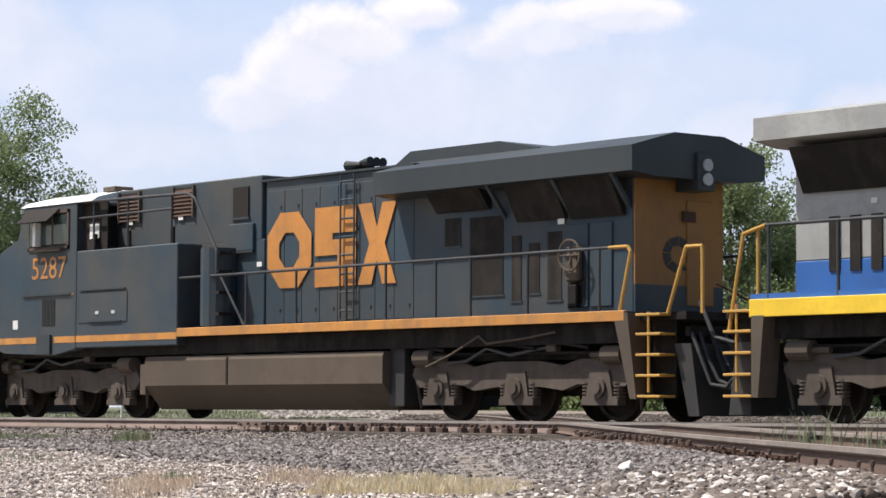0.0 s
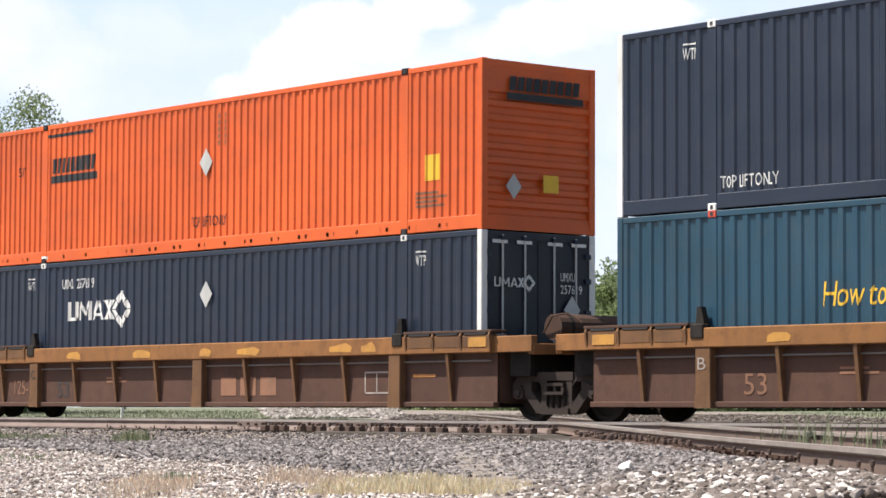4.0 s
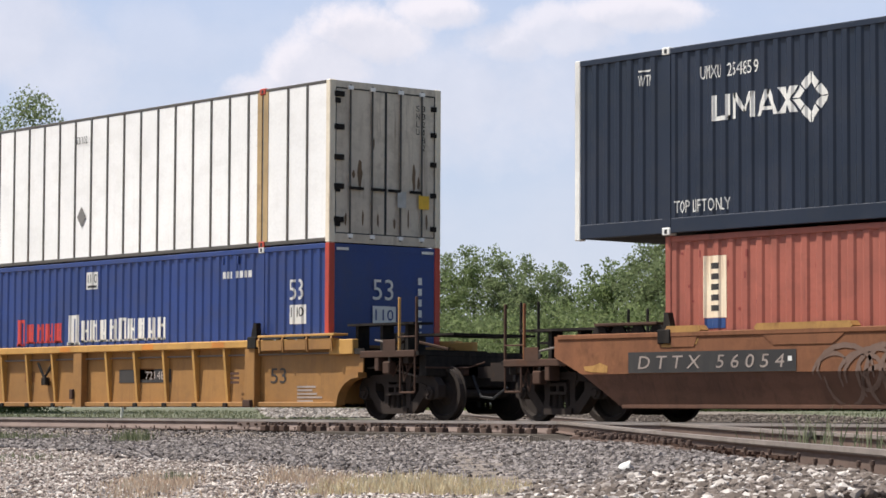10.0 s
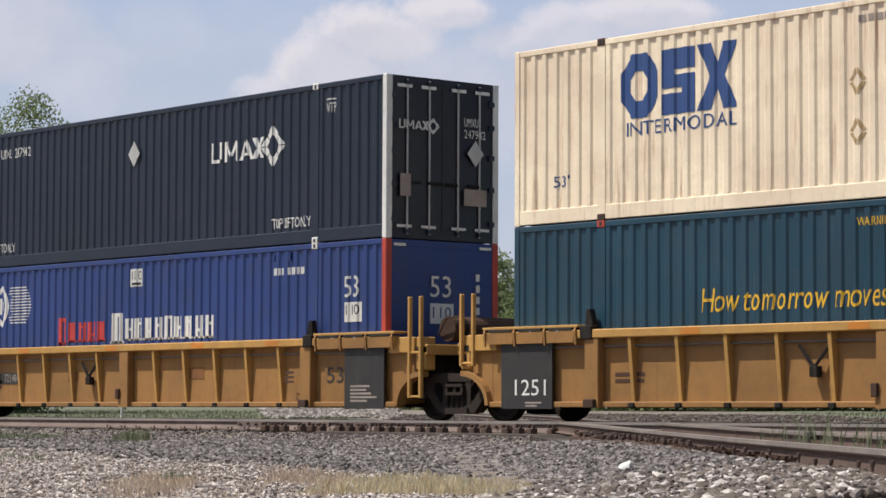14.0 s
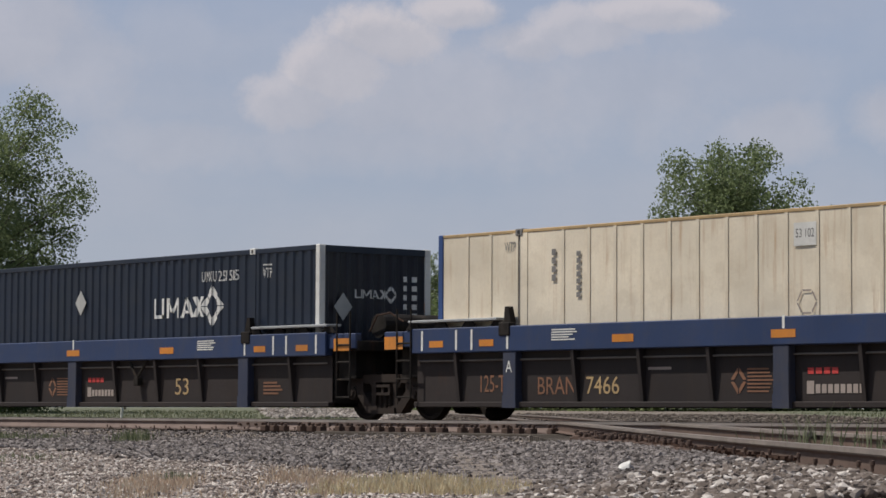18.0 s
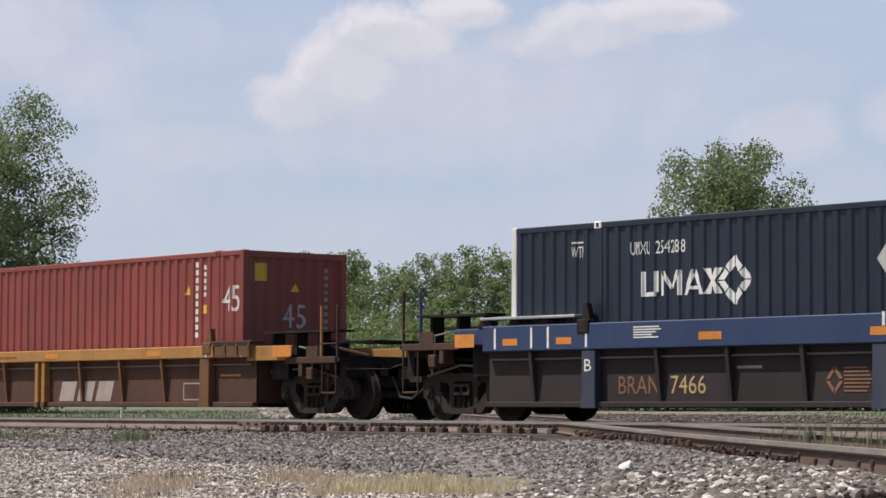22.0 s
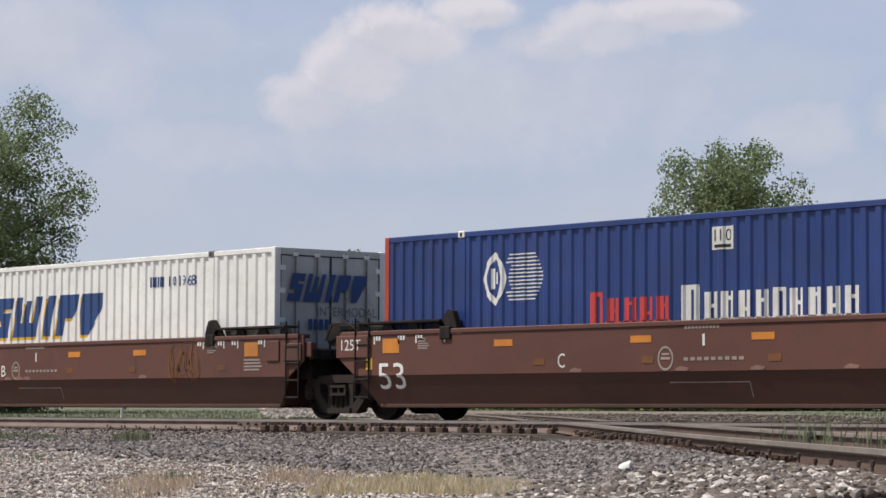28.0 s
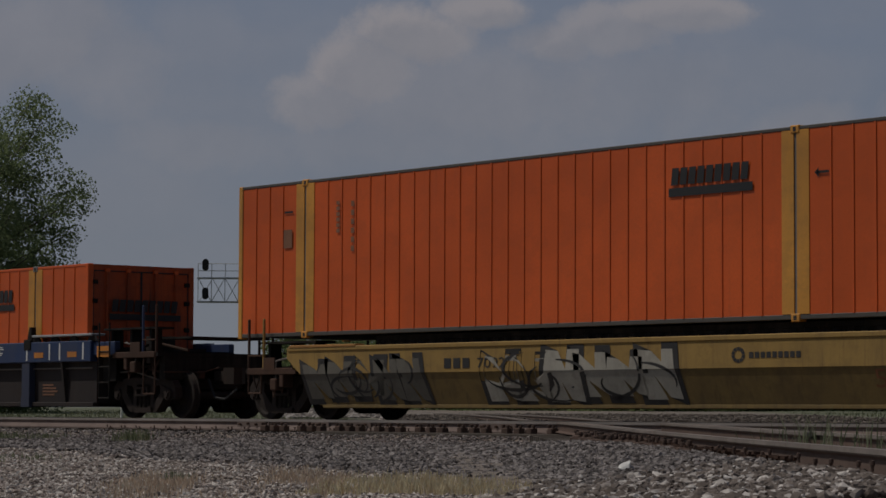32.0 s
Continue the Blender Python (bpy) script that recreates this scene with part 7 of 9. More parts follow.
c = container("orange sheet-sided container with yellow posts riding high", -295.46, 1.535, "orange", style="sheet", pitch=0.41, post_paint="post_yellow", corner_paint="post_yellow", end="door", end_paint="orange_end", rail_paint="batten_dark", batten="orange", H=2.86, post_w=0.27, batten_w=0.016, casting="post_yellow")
y, xe = face(c)
hauler_mark(c, 3.38, 1.97, 1.77, 0.44, y)
flat([quad(7.74, 7.90, 1.13, 1.29)], "white_mark", c, y, name="small_plate")
for i in range(6):
    flat([quad(-5.05, -4.95, 1.85 + i * 0.10, 1.92 + i * 0.10), quad(-4.62, -4.53, 1.5 + i * 0.16, 1.6 + i * 0.16)], "rust_mark", c, y, name="code_bar")
flat([quad(6.42, 6.66, 2.13, 2.17), [(6.38, 2.15), (6.46, 2.22), (6.46, 2.08)], quad(-6.62, -6.36, 2.28, 2.32)], "black_mark", c, y, name="arrow_mark")
flat([quad(-6.64, -6.38, 1.64, 1.98)], "rust_mark", c, y, name="small_plate")
hauler_mark(c, -0.80, 1.72, 1.35, 0.36, xe + 0.03, True)
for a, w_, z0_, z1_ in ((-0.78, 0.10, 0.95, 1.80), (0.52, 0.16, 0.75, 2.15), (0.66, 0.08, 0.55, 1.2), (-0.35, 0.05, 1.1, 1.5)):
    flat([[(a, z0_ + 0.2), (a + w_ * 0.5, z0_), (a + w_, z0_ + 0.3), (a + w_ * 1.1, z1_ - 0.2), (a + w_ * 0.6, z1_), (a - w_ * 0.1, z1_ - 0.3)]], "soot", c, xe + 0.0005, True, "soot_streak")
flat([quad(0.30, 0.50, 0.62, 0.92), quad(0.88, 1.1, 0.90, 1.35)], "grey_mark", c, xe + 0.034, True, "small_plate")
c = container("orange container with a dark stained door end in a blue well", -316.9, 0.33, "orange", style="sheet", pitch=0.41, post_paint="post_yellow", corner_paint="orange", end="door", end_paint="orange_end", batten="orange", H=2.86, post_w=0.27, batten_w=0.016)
y, xe = face(c)
hauler_mark(c, -0.80, 1.72, 1.75, 0.42, xe + 0.03, True)
hauler_mark(c, 3.38, 1.97, 1.77, 0.44, y)


# ---- locomotives ----
def big_truck(parent, x, at):
    """A three-axle locomotive truck: cast frame, axle boxes, springs, brake cylinders."""
    bm = boxes((-2.7, 2.7, -0.62, 0.62, 0.42, 1.36))
    t = part("truck", bm, "dark_steel", parent, loc=(x, 0, RAIL))
    for y in (-1, 1):
        def Y(a, b):
            return tuple(sorted((y * a, y * b)))
        prof = [(-2.75, 0.78), (-2.55, 1.02), (-1.5, 1.00), (-1.1, 0.90), (-0.5, 0.98), (0.5, 0.98), (1.1, 0.90), (1.5, 1.00), (2.55, 1.02), (2.75, 0.74), (2.55, 0.56), (1.45, 0.60), (1.1, 0.50), (0.55, 0.56), (-0.55, 0.56), (-1.1, 0.50), (-1.45, 0.60), (-2.55, 0.56)]
        part("side_frame", prism(bmesh.new(), prof, *Y(1.02, 1.20)), "loco_truck", t)
        for sx in (-1, 1):
            part("sand_pipe", rods([(sx * 2.8, y * 1.1, 0.9), (sx * 2.72, y * 1.0, 0.2)], r=0.03), "loco_truck", t)
        part("brake_hose", rods([(-1.7, y * 1.26, 0.95), (-1.2, y * 1.27, 1.0), (-0.7, y * 1.27, 1.2), (-0.1, y * 1.27, 1.08), (0.5, y * 1.27, 1.16), (0.9, y * 1.26, 1.2)], r=0.028), "handrail", t)
        part("valve_box", soft_box((0.82, 1.05, *Y(1.18, 1.32), 1.12, 1.28)), "loco_truck", t)
        part("top_liner", boxes((-2.4, 2.4, *Y(1.00, 1.06), 1.0, 1.12)), "dark_steel", t)
        part("brake_rod", rods([(-2.2, y * 1.24, 1.12), (2.2, y * 1.24, 1.10)], r=0.022), "dark_steel", t)
        for ax in (-2.0, 0.0, 2.0):
            bm = prism(bmesh.new(), [(ax - 0.22, 0.82), (ax + 0.22, 0.82), (ax + 0.30, 0.40), (ax + 0.42, 0.36), (ax + 0.42, 0.26), (ax - 0.42, 0.26), (ax - 0.42, 0.36), (ax - 0.30, 0.40)], *Y(1.06, 1.24))
            part("axle_box", bm, "loco_truck", t)
            bm = bmesh.new()
            rod(bm, (ax, y * 1.22, 0.54), (ax, y * 1.29, 0.54), 0.165, 16)
            rod(bm, (ax, y * 1.28, 0.54), (ax, y * 1.33, 0.54), 0.10, 12)
            part("axle_cap", bm, "loco_truck", t)
            for sx in (-0.36, 0.36):
                bm = bmesh.new()
                for i in range(5):
                    rod(bm, (ax + sx, y * 1.13, 0.38 + i * 0.055), (ax + sx, y * 1.13, 0.41 + i * 0.055), 0.10, 10)
                rod(bm, (ax + sx, y * 1.13, 0.36), (ax + sx, y * 1.13, 0.68), 0.05, 8)
                part("spring", bm, "loco_truck", t)
        for cx in (-2.35, 2.35):
            bm = bmesh.new()
            rod(bm, (cx - 0.22, y * 1.22, 1.06), (cx + 0.22, y * 1.22, 1.06), 0.15, 14)
            rod(bm, (cx - 0.55 if cx > 0 else cx + 0.2, y * 1.22, 1.06), (cx - 0.2 if cx > 0 else cx + 0.55, y * 1.22, 1.06), 0.05, 8)
            part("brake_cylinder", bm, "loco_tank", t)
    for ax in (-2.0, 0.0, 2.0):
        wheelset(t, ax, 0.53, at + x)
    return t


def steps(parent, x0, x1, material):
    for z in (0.44, 0.76, 1.08, 1.40, 1.70):
        part("step", soft_box((x0, x1, -1.54, -1.20, z - 0.02, z + 0.02), r=0.006), "handrail_y", parent)
    part("step_well", boxes((x0, x1, -1.18, -1.14, 0.40, 1.72)), "dark_steel", parent)


def tube(parent, name, paint_, *lines, r=0.022):
    return part(name, rods(*lines, r=r, n=8), paint_, parent)


def locomotive():
    """Faded dark blue road locomotive running cab last: short nose, cab, filters, engine hood, radiator wings."""
    lo = root("locomotive", "faded dark blue diesel locomotive with weathered orange radiator end", "locomotive")
    at = 22.9
    MOVING.append((lo, at, 0.0))
    P = lambda n, bm, m, label="": part(n, bm, m, lo, label)
    P("underframe", boxes((-9.5, 10.0, -1.35, 1.35, 1.28, 1.60)), "dark_steel")
    body = prism(bmesh.new(), [(-9.65, 1.50), (-9.65, 3.30), (-9.52, 3.40), (-8.42, 3.73), (-8.22, 4.42), (-6.12, 4.44), (-6.12, 1.42), (-6.9, 1.36), (-7.0, 1.30), (-8.9, 1.38)], -1.55, 1.55)
    bmesh.ops.bevel(body, geom=body.edges[:], offset=0.03, segments=1, affect="EDGES")
    P("cab", body, "loco_blue")
    P("cab_roof", prism(bmesh.new(), [(-1.57, 4.42), (-1.40, 4.52), (-0.75, 4.68), (0.75, 4.68), (1.40, 4.52), (1.57, 4.42), (1.4, 4.40), (-1.4, 4.40)], -8.32, -5.55, "x"), "loco_white", "white-painted cab roof")
    P("roof_vent", soft_box((-6.1, -5.65, -0.95, -0.5, 4.66, 4.76)), "loco_tank")
    # cab side window: dark room, frame, two panes, visor, sill board
    win = P("cab_window", boxes((-7.98, -6.42, -1.562, -1.552, 3.52, 4.30)), "grille", "dark cab window with sliding panes and a raised visor")
    for x0, x1 in ((-7.95, -7.62), (-7.55, -7.05), (-7.02, -6.48)):
        part("pane", boxes((x0, x1, -1.572, -1.566, 3.60, 4.20)), "glass", win)
    for d in ((-8.0, -6.40, -1.58, -1.552, 3.50, 3.56), (-8.0, -6.40, -1.58, -1.552, 4.24, 4.31), (-6.46, -6.40, -1.58, -1.552, 3.5, 4.3), (-8.0, -7.95, -1.58, -1.552, 3.5, 4.3), (-7.06, -7.01, -1.58, -1.566, 3.56, 4.24)):
        part("window_frame", boxes(d), "loco_tank", win)
    part("wind_deflector", boxes((-7.62, -7.50, -1.70, -1.575, 3.58, 4.06)), "white_mark", win)
    part("visor", prism(bmesh.new(), [(-1.58, 4.34), (-1.90, 4.06), (-1.88, 4.04), (-1.58, 4.30)], -7.95, -6.75, "x"), "mesh_door", win)
    part("arm_rest", boxes((-7.65, -6.6, -1.66, -1.58, 3.46, 3.52)), "loco_tank", win)
    door = P("cab_door", boxes((-6.10, -5.20, -1.40, -1.36, 3.42, 4.42)), "grille", "dark recessed cab door with a pale paper")
    part("paper", boxes((-5.85, -5.5, -1.41, -1.402, 3.66, 3.96)), "white_mark", door)
    # low body behind the cab, and the filter house on it
    P("battery_box", soft_box((-6.115, -2.45, -1.55, 1.55, 1.45, 3.42), r=0.02), "loco_blue")
    P("filter_house", soft_box((-5.45, -0.45, -1.0, 1.0, 3.40, 4.63), r=0.02), "loco_blue")
    for x0, x1 in ((-5.38, -4.58), (-3.41, -2.68)):
        g = P("intake_grille", boxes((x0, x1, -1.012, -1.002, 3.98, 4.56)), "grille", "rusty louvred air intake")
        for i in range(7):
            part("louvre", prism(bmesh.new(), [(-1.012, 4.02 + i * 0.075), (-1.05, 3.99 + i * 0.075), (-1.05, 4.00 + i * 0.075), (-1.012, 4.06 + i * 0.075)], x0 + 0.03, x1 - 0.03, "x"), "louvre", g)
        for xx in (x0, x1 - 0.04):
            part("grille_frame", boxes((xx, xx + 0.04, -1.06, -1.0, 3.96, 4.58)), "loco_tank", g)
    for x in (-5.55, -4.3, -2.75):
        P("stanchion_bracket", boxes((x - 0.05, x + 0.05, -1.5, -1.44, 3.42, 3.75)), "dark_steel")
    tube(lo, "roof_handrail", "handrail", [(-6.1, -1.5, 4.42), (-2.2, -1.5, 4.36), (-1.95, -1.5, 4.25), (-1.2, -1.5, 3.2), (-1.2, -1.5, 2.75)], r=0.03)
    tube(lo, "mid_handrail", "handrail", [(-6.2, -1.5, 4.09), (-2.7, -1.5, 4.10)], r=0.024)
    for x in (-5.55, -4.3, -2.75):
        tube(lo, "rail_stanchion", "handrail", [(x, -1.5, 3.42), (x, -1.5, 4.40)], r=0.024)
    # hood behind: blower duct, doors
    P("aux_hood", soft_box((-2.45, -0.36, -1.0, 1.0, 1.75, 3.42), r=0.015), "loco_blue")
    duct = bmesh.new()
    rod(duct, (-1.55, -1.2, 1.80), (-1.55, -1.2, 3.28), 0.36, 16)
    P("blower_duct", duct, "loco_blue")
    for z in (2.0, 2.4, 2.8, 3.15):
        P("duct_clamp", boxes((-1.25, -1.12, -1.5, -1.2, z, z + 0.05)), "dark_steel")
    P("duct_door", soft_box((-2.40, -1.98, -1.06, -1.0, 1.85, 3.3)), "loco_blue")
    v = P("hood_vent", boxes((-1.36, -0.86, -1.03, -1.0, 3.86, 4.44)), "mesh_door", "dark meshed hood vent")
    part("vent_rim", boxes((-1.40, -0.82, -1.04, -1.0, 3.82, 3.86)), "loco_top", v)
    P("hood_hatch", soft_box((-1.45, -0.66, -1.06, -1.0, 3.22, 3.74)), "loco_blue")
    P("hatch_hinge", boxes((-1.45, -0.66, -1.07, -1.0, 3.18, 3.22)), "loco_top")
    P("engine_hood", soft_box((-0.36, 4.08, -0.97, 0.97, 1.75, 4.50), r=0.02), "loco_blue")
    for i in range(8):
        x0 = -0.30 + i * 0.545
        d = P("hood_door", soft_box((x0 + 0.006, x0 + 0.539, -0.982, -0.96, 1.82, 4.30), r=0.005), "loco_blue")
        for z in (2.02, 3.95):
            part("latch", boxes((x0 + 0.41, x0 + 0.45, -0.995, -0.98, z, z + 0.06)), "black_mark", d)
    P("roof_edge", boxes((-0.5, 4.1, -1.02, 1.02, 4.49, 4.53)), "loco_top")
    # ladder up the hood
    tube(lo, "hood_ladder", "loco_blue", [(2.05, -1.06, 1.85), (2.05, -1.06, 4.45)], [(2.45, -1.06, 1.85), (2.45, -1.06, 4.45)], *[[(2.05, -1.06, z), (2.45, -1.06, z)] for z in (2.0, 2.33, 2.66, 3.0, 3.33, 3.66, 4.0, 4.33)], r=0.018)
    # radiator part with overhanging wings
    P("radiator_house", soft_box((4.08, 9.58, -1.0, 1.0, 1.75, 3.98), r=0.015), "loco_blue")
    P("radiator_wing", prism(bmesh.new(), [(-1.5, 3.96), (-1.5, 4.36), (-0.55, 4.62), (0.55, 4.62), (1.5, 4.36), (1.5, 3.96), (1.0, 3.90), (-1.0, 3.90)], 3.55, 10.07, "x"), "loco_top", "dark overhanging radiator wings")
    P("roof_hump", prism(bmesh.new(), [(3.1, 4.60), (3.5, 4.80), (5.9, 4.80), (6.9, 4.62), (6.9, 4.58), (3.1, 4.55)], -0.62, 0.62), "loco_top")
    for i, (x0, x1, z0, z1) in enumerate(((4.75, 6.15, 3.60, 4.02), (6.85, 8.05, 3.34, 3.94), (8.17, 9.40, 3.32, 3.94))):
        bm = prism(bmesh.new(), [(-1.0, z0), (-1.0, z1), (-1.36, z1), (-1.05, z0)], x0, x1, "x")
        P("radiator_screen", bm, "grille")
    for x in (6.5, 8.1, 9.5):
        P("wing_strut", prism(bmesh.new(), [(-1.0, 3.4), (-1.45, 3.97), (-1.38, 3.97), (-1.0, 3.5)], x - 0.04, x + 0.04, "x"), "loco_blue")
    for x0, x1, z0, z1 in ((4.94, 5.36, 3.02, 3.50), (5.60, 6.46, 2.15, 3.48), (6.68, 6.92, 2.03, 3.12), (7.11, 7.37, 2.15, 2.98), (7.57, 7.91, 2.02, 3.14)):
        g = P("radiator_vent", boxes((x0, x1, -1.010, -1.0, z0, z1)), "grille")
        part("vent_frame", boxes((x0 - 0.03, x1 + 0.03, -1.018, -1.0, z0 - 0.03, z0)), "loco_top", g)
    P("equipment_door", soft_box((8.05, 8.56, -1.03, -1.0, 1.88, 3.24)), "loco_blue")
    P("equipment_door", soft_box((8.60, 9.12, -1.03, -1.0, 1.88, 3.24)), "loco_blue")
    P("equipment_panel", boxes((8.1, 8.5, -1.045, -1.03, 1.95, 2.35)), "grille")
    bm = bmesh.new()
    for i in range(16):
        a0, a1 = 2 * math.pi * i / 16, 2 * math.pi * (i + 1) / 16
        p0, p1 = [(8.30 + 0.25 * math.cos(a), -1.20, 2.72 + 0.25 * math.sin(a)) for a in (a0, a1)]
        rod(bm, p0, p1, 0.02)
        if i % 4 == 0:
            rod(bm, p0, (8.30, -1.16, 2.72), 0.016)
    hw_ = P("hand_brake_wheel", bm, "loco_tank", "grey hand brake wheel on the radiator house")
    part("brake_gearbox", soft_box((8.14, 8.46, -1.16, -1.03, 2.30, 2.86), r=0.03), "loco_tank", hw_)
    part("brake_chain_guard", soft_box((8.18, 8.40, -1.14, -1.03, 1.88, 2.25), r=0.02), "dark_steel", hw_)
    # orange end with number box and lamps
    P("end_panel", boxes((9.58, 9.61, -0.99, 0.99, 2.22, 3.96)), "loco_orange", "weathered orange end panel")
    P("end_skirt", boxes((9.58, 9.615, -0.99, 0.99, 1.78, 2.22)), "loco_blue")
    P("end_door", soft_box((9.6, 9.64, 0.15, 0.75, 1.9, 3.6)), "loco_orange")
    hb = P("headlight_box", soft_box((9.62, 10.14, -0.10, 0.28, 3.72, 4.32)), "loco_top", "twin headlights in a dark box")
    for z in (4.13, 3.90):
        bm = bmesh.new()
        rod(bm, (10.13, 0.09, z), (10.18, 0.09, z), 0.10, 14)
        part("headlight", bm, "silver_mark", hb)
    P("red_marker", boxes((9.61, 9.66, 0.05, 0.32, 3.25, 3.42)), "louvre")
    for q in ring_shape(-0.05, 2.72, 0.34, 0.30, 0.5, 8, 0.7, 2):
        flat([q], "black_mark", lo, 9.618, True, "mark_block")
    flat([quad(0.36, 0.62, 2.45, 3.0)], "black_mark", lo, 9.618, True, "mark_block")
    # walkway with its faded stripe
    P("walkway", boxes((-2.45, 9.95, -1.55, 1.55, 1.70, 1.76)), "dark_steel")
    P("walkway_edge", soft_box((-2.45, 9.95, -1.562, -1.50, 1.61, 1.775), r=0.008), "loco_gold", "faded yellow walkway edge")
    flat([quad(-9.65, -7.65, 1.57, 1.70), quad(-6.95, -2.46, 1.57, 1.70)], "loco_gold", lo, -1.556, name="yellow_stripe")
    for x in (-1.4, -0.24, 1.32, 2.81, 3.93, 5.29, 6.2, 7.63, 9.33):
        tube(lo, "rail_post", "handrail", [(x, -1.5, 1.76), (x, -1.5, 2.76)], r=0.024)
    tube(lo, "handrail", "handrail", [(-2.5, -1.5, 2.74), (9.55, -1.5, 2.77)], r=0.026)
    tube(lo, "rail_brace", "handrail", [(-1.05, -1.5, 2.7), (-0.3, -1.5, 1.78)], r=0.024)
    tube(lo, "end_handrail", "handrail_y", [(9.55, -1.5, 2.77), (9.98, -1.5, 2.77), (10.04, -1.5, 2.68), (9.80, -1.5, 1.78)], r=0.03)
    # far side handrail
    tube(lo, "handrail", "handrail", [(-2.5, 1.5, 2.74), (9.55, 1.5, 2.77)], r=0.026)
    # rear end: platform, steps, plough
    P("end_platform", boxes((9.6, 11.05, -1.3, 1.3, 1.62, 1.74)), "dark_steel")
    P("step_side", prism(bmesh.new(), [(9.70, 1.74), (10.02, 1.74), (10.22, 0.40), (10.08, 0.40)], -1.56, -1.16), "loco_tank")
    steps(lo, 10.18, 10.72, "handrail_y")
    P("plough", prism(bmesh.new(), [(10.75, 1.25), (11.10, 1.25), (11.28, 0.14), (11.05, 0.14)], -1.25, 1.25), "black_panel")
    for y in (-1.35, 1.35):
        tube(lo, "step_handrail", "handrail_y", [(10.70, y, 1.70), (11.10, y, 2.72), (11.45, y, 2.72), (11.45, y, 1.70)], r=0.03)
        tube(lo, "step_handrail", "handrail_y", [(10.45, y * 1.12, 0.5), (10.45, y * 1.12, 1.74)], r=0.022)
    tube(lo, "end_chain", "rusty", [(10.9, -0.5, 2.2), (11.1, 0, 1.95), (10.9, 0.5, 2.2)], r=0.018)
    tube(lo, "hose", "black_mark", [(11.0, -0.6, 1.3), (11.35, -0.7, 0.9), (11.5, -0.55, 0.6), (11.6, -0.3, 0.7)], [(11.0, -0.85, 1.2), (11.3, -0.95, 0.75), (11.5, -0.8, 0.55)], r=0.035)
    for k, yy in enumerate((-1.15, -0.98, -0.72, -0.42, 0.5, 0.9)):
        tube(lo, "train_hose", "black_mark", [(11.02, yy, 1.42), (11.22, yy - 0.04, 1.10 - 0.05 * (k % 3)), (11.45, yy - 0.02, 0.62 + 0.06 * (k % 2)), (11.70, yy + 0.06, 0.58), (11.95, yy + 0.1, 0.85)], r=0.03)
    tube(lo, "jumper_cable", "black_mark", [(10.95, -0.9, 1.9), (11.3, -0.95, 1.35), (11.7, -0.9, 1.25), (12.1, -0.9, 1.75)], [(10.95, -0.2, 2.0), (11.4, -0.25, 1.5), (12.0, -0.2, 1.9)], r=0.035)
    P("hose_rack", soft_box((10.92, 11.04, -1.2, 1.2, 1.36, 1.52)), "dark_steel")
    bmc = boxes((11.0, 11.6, -0.12, 0.12, 0.75, 1.0), (11.5, 11.95, -0.2, 0.2, 0.70, 1.05))
    P("coupler", bmc, "dark_steel")
    # nose end
    P("nose_platform", boxes((-10.5, -9.6, -1.3, 1.3, 1.50, 1.62)), "dark_steel")
    P("nose_step_side", prism(bmesh.new(), [(-9.60, 1.62), (-9.35, 1.62), (-9.42, 0.42), (-9.56, 0.42)], -1.56, -1.2), "dark_steel")
    steps(lo, -10.15, -9.62, "handrail_y")
    for y in (-1.4, 1.4):
        tube(lo, "nose_handrail", "handrail_y", [(-10.45, y, 0.7), (-10.45, y, 1.8), (-9.95, y, 2.65), (-9.7, y, 2.65), (-9.7, y, 1.6)], r=0.026)
    P("nose_plough", prism(bmesh.new(), [(-10.5, 1.2), (-10.3, 1.2), (-10.35, 0.16), (-10.7, 0.16)], -1.2, 1.2), "black_panel")
    P("nose_coupler", boxes((-11.2, -10.5, -0.12, 0.12, 0.75, 1.0)), "dark_steel")
    tube(lo, "nose_grab_iron", "handrail", [(-9.3, -1.2, 3.5), (-8.95, -1.2, 3.72), (-8.6, -1.2, 3.72)], r=0.018)
    # fuel tank
    tk = P("fuel_tank", prism(bmesh.new(), [(-1.38, 1.24), (-1.42, 1.16), (-1.42, 0.68), (-1.02, 0.22), (1.02, 0.22), (1.42, 0.68), (1.42, 1.16), (1.38, 1.24)], -3.75, 3.75, "x"), "loco_tank", "dusty grey fuel tank")
    part("tank_band", boxes((-0.98, -0.92, -1.43, -1.40, 0.70, 1.2)), "dark_steel", tk)
    part("tank_end", soft_box((3.75, 4.15, -1.25, 1.25, 0.28, 1.3)), "black_panel", tk)
    part("filler", soft_box((-3.95, -3.75, -1.40, -1.1, 0.5, 1.1)), "loco_tank", tk)
    for x in (-2.3, -1.2, 0.5, 4.6, 6.9, 8.2):
        P("under_pipe", rods([(x, -1.25, 1.55), (x + 0.05, -1.3, 1.30), (x + 0.7, -1.32, 1.22)], r=0.028), "dark_steel")
    tube(lo, "sagging_cable", "loco_tank", [(4.9, -1.38, 0.95), (5.6, -1.42, 1.15), (6.3, -1.4, 1.45), (6.5, -1.4, 1.32), (7.4, -1.42, 1.38), (8.2, -1.4, 1.48)], r=0.02)
    big_truck(lo, -6.99, at)
    big_truck(lo, 7.05, at)
    # vents, plates, latches on the cab side
    sv = P("side_vent", boxes((-7.43, -6.92, -1.558, -1.552, 1.93, 2.48)), "grille")
    for i in range(9):
        part("vent_bar", boxes((-7.42 + i * 0.057, -7.40 + i * 0.057, -1.566, -1.556, 1.94, 2.47)), "loco_top", sv)
    P("drip_ledge", boxes((-8.2, -6.3, -1.585, -1.552, 2.55, 2.58)), "loco_top")
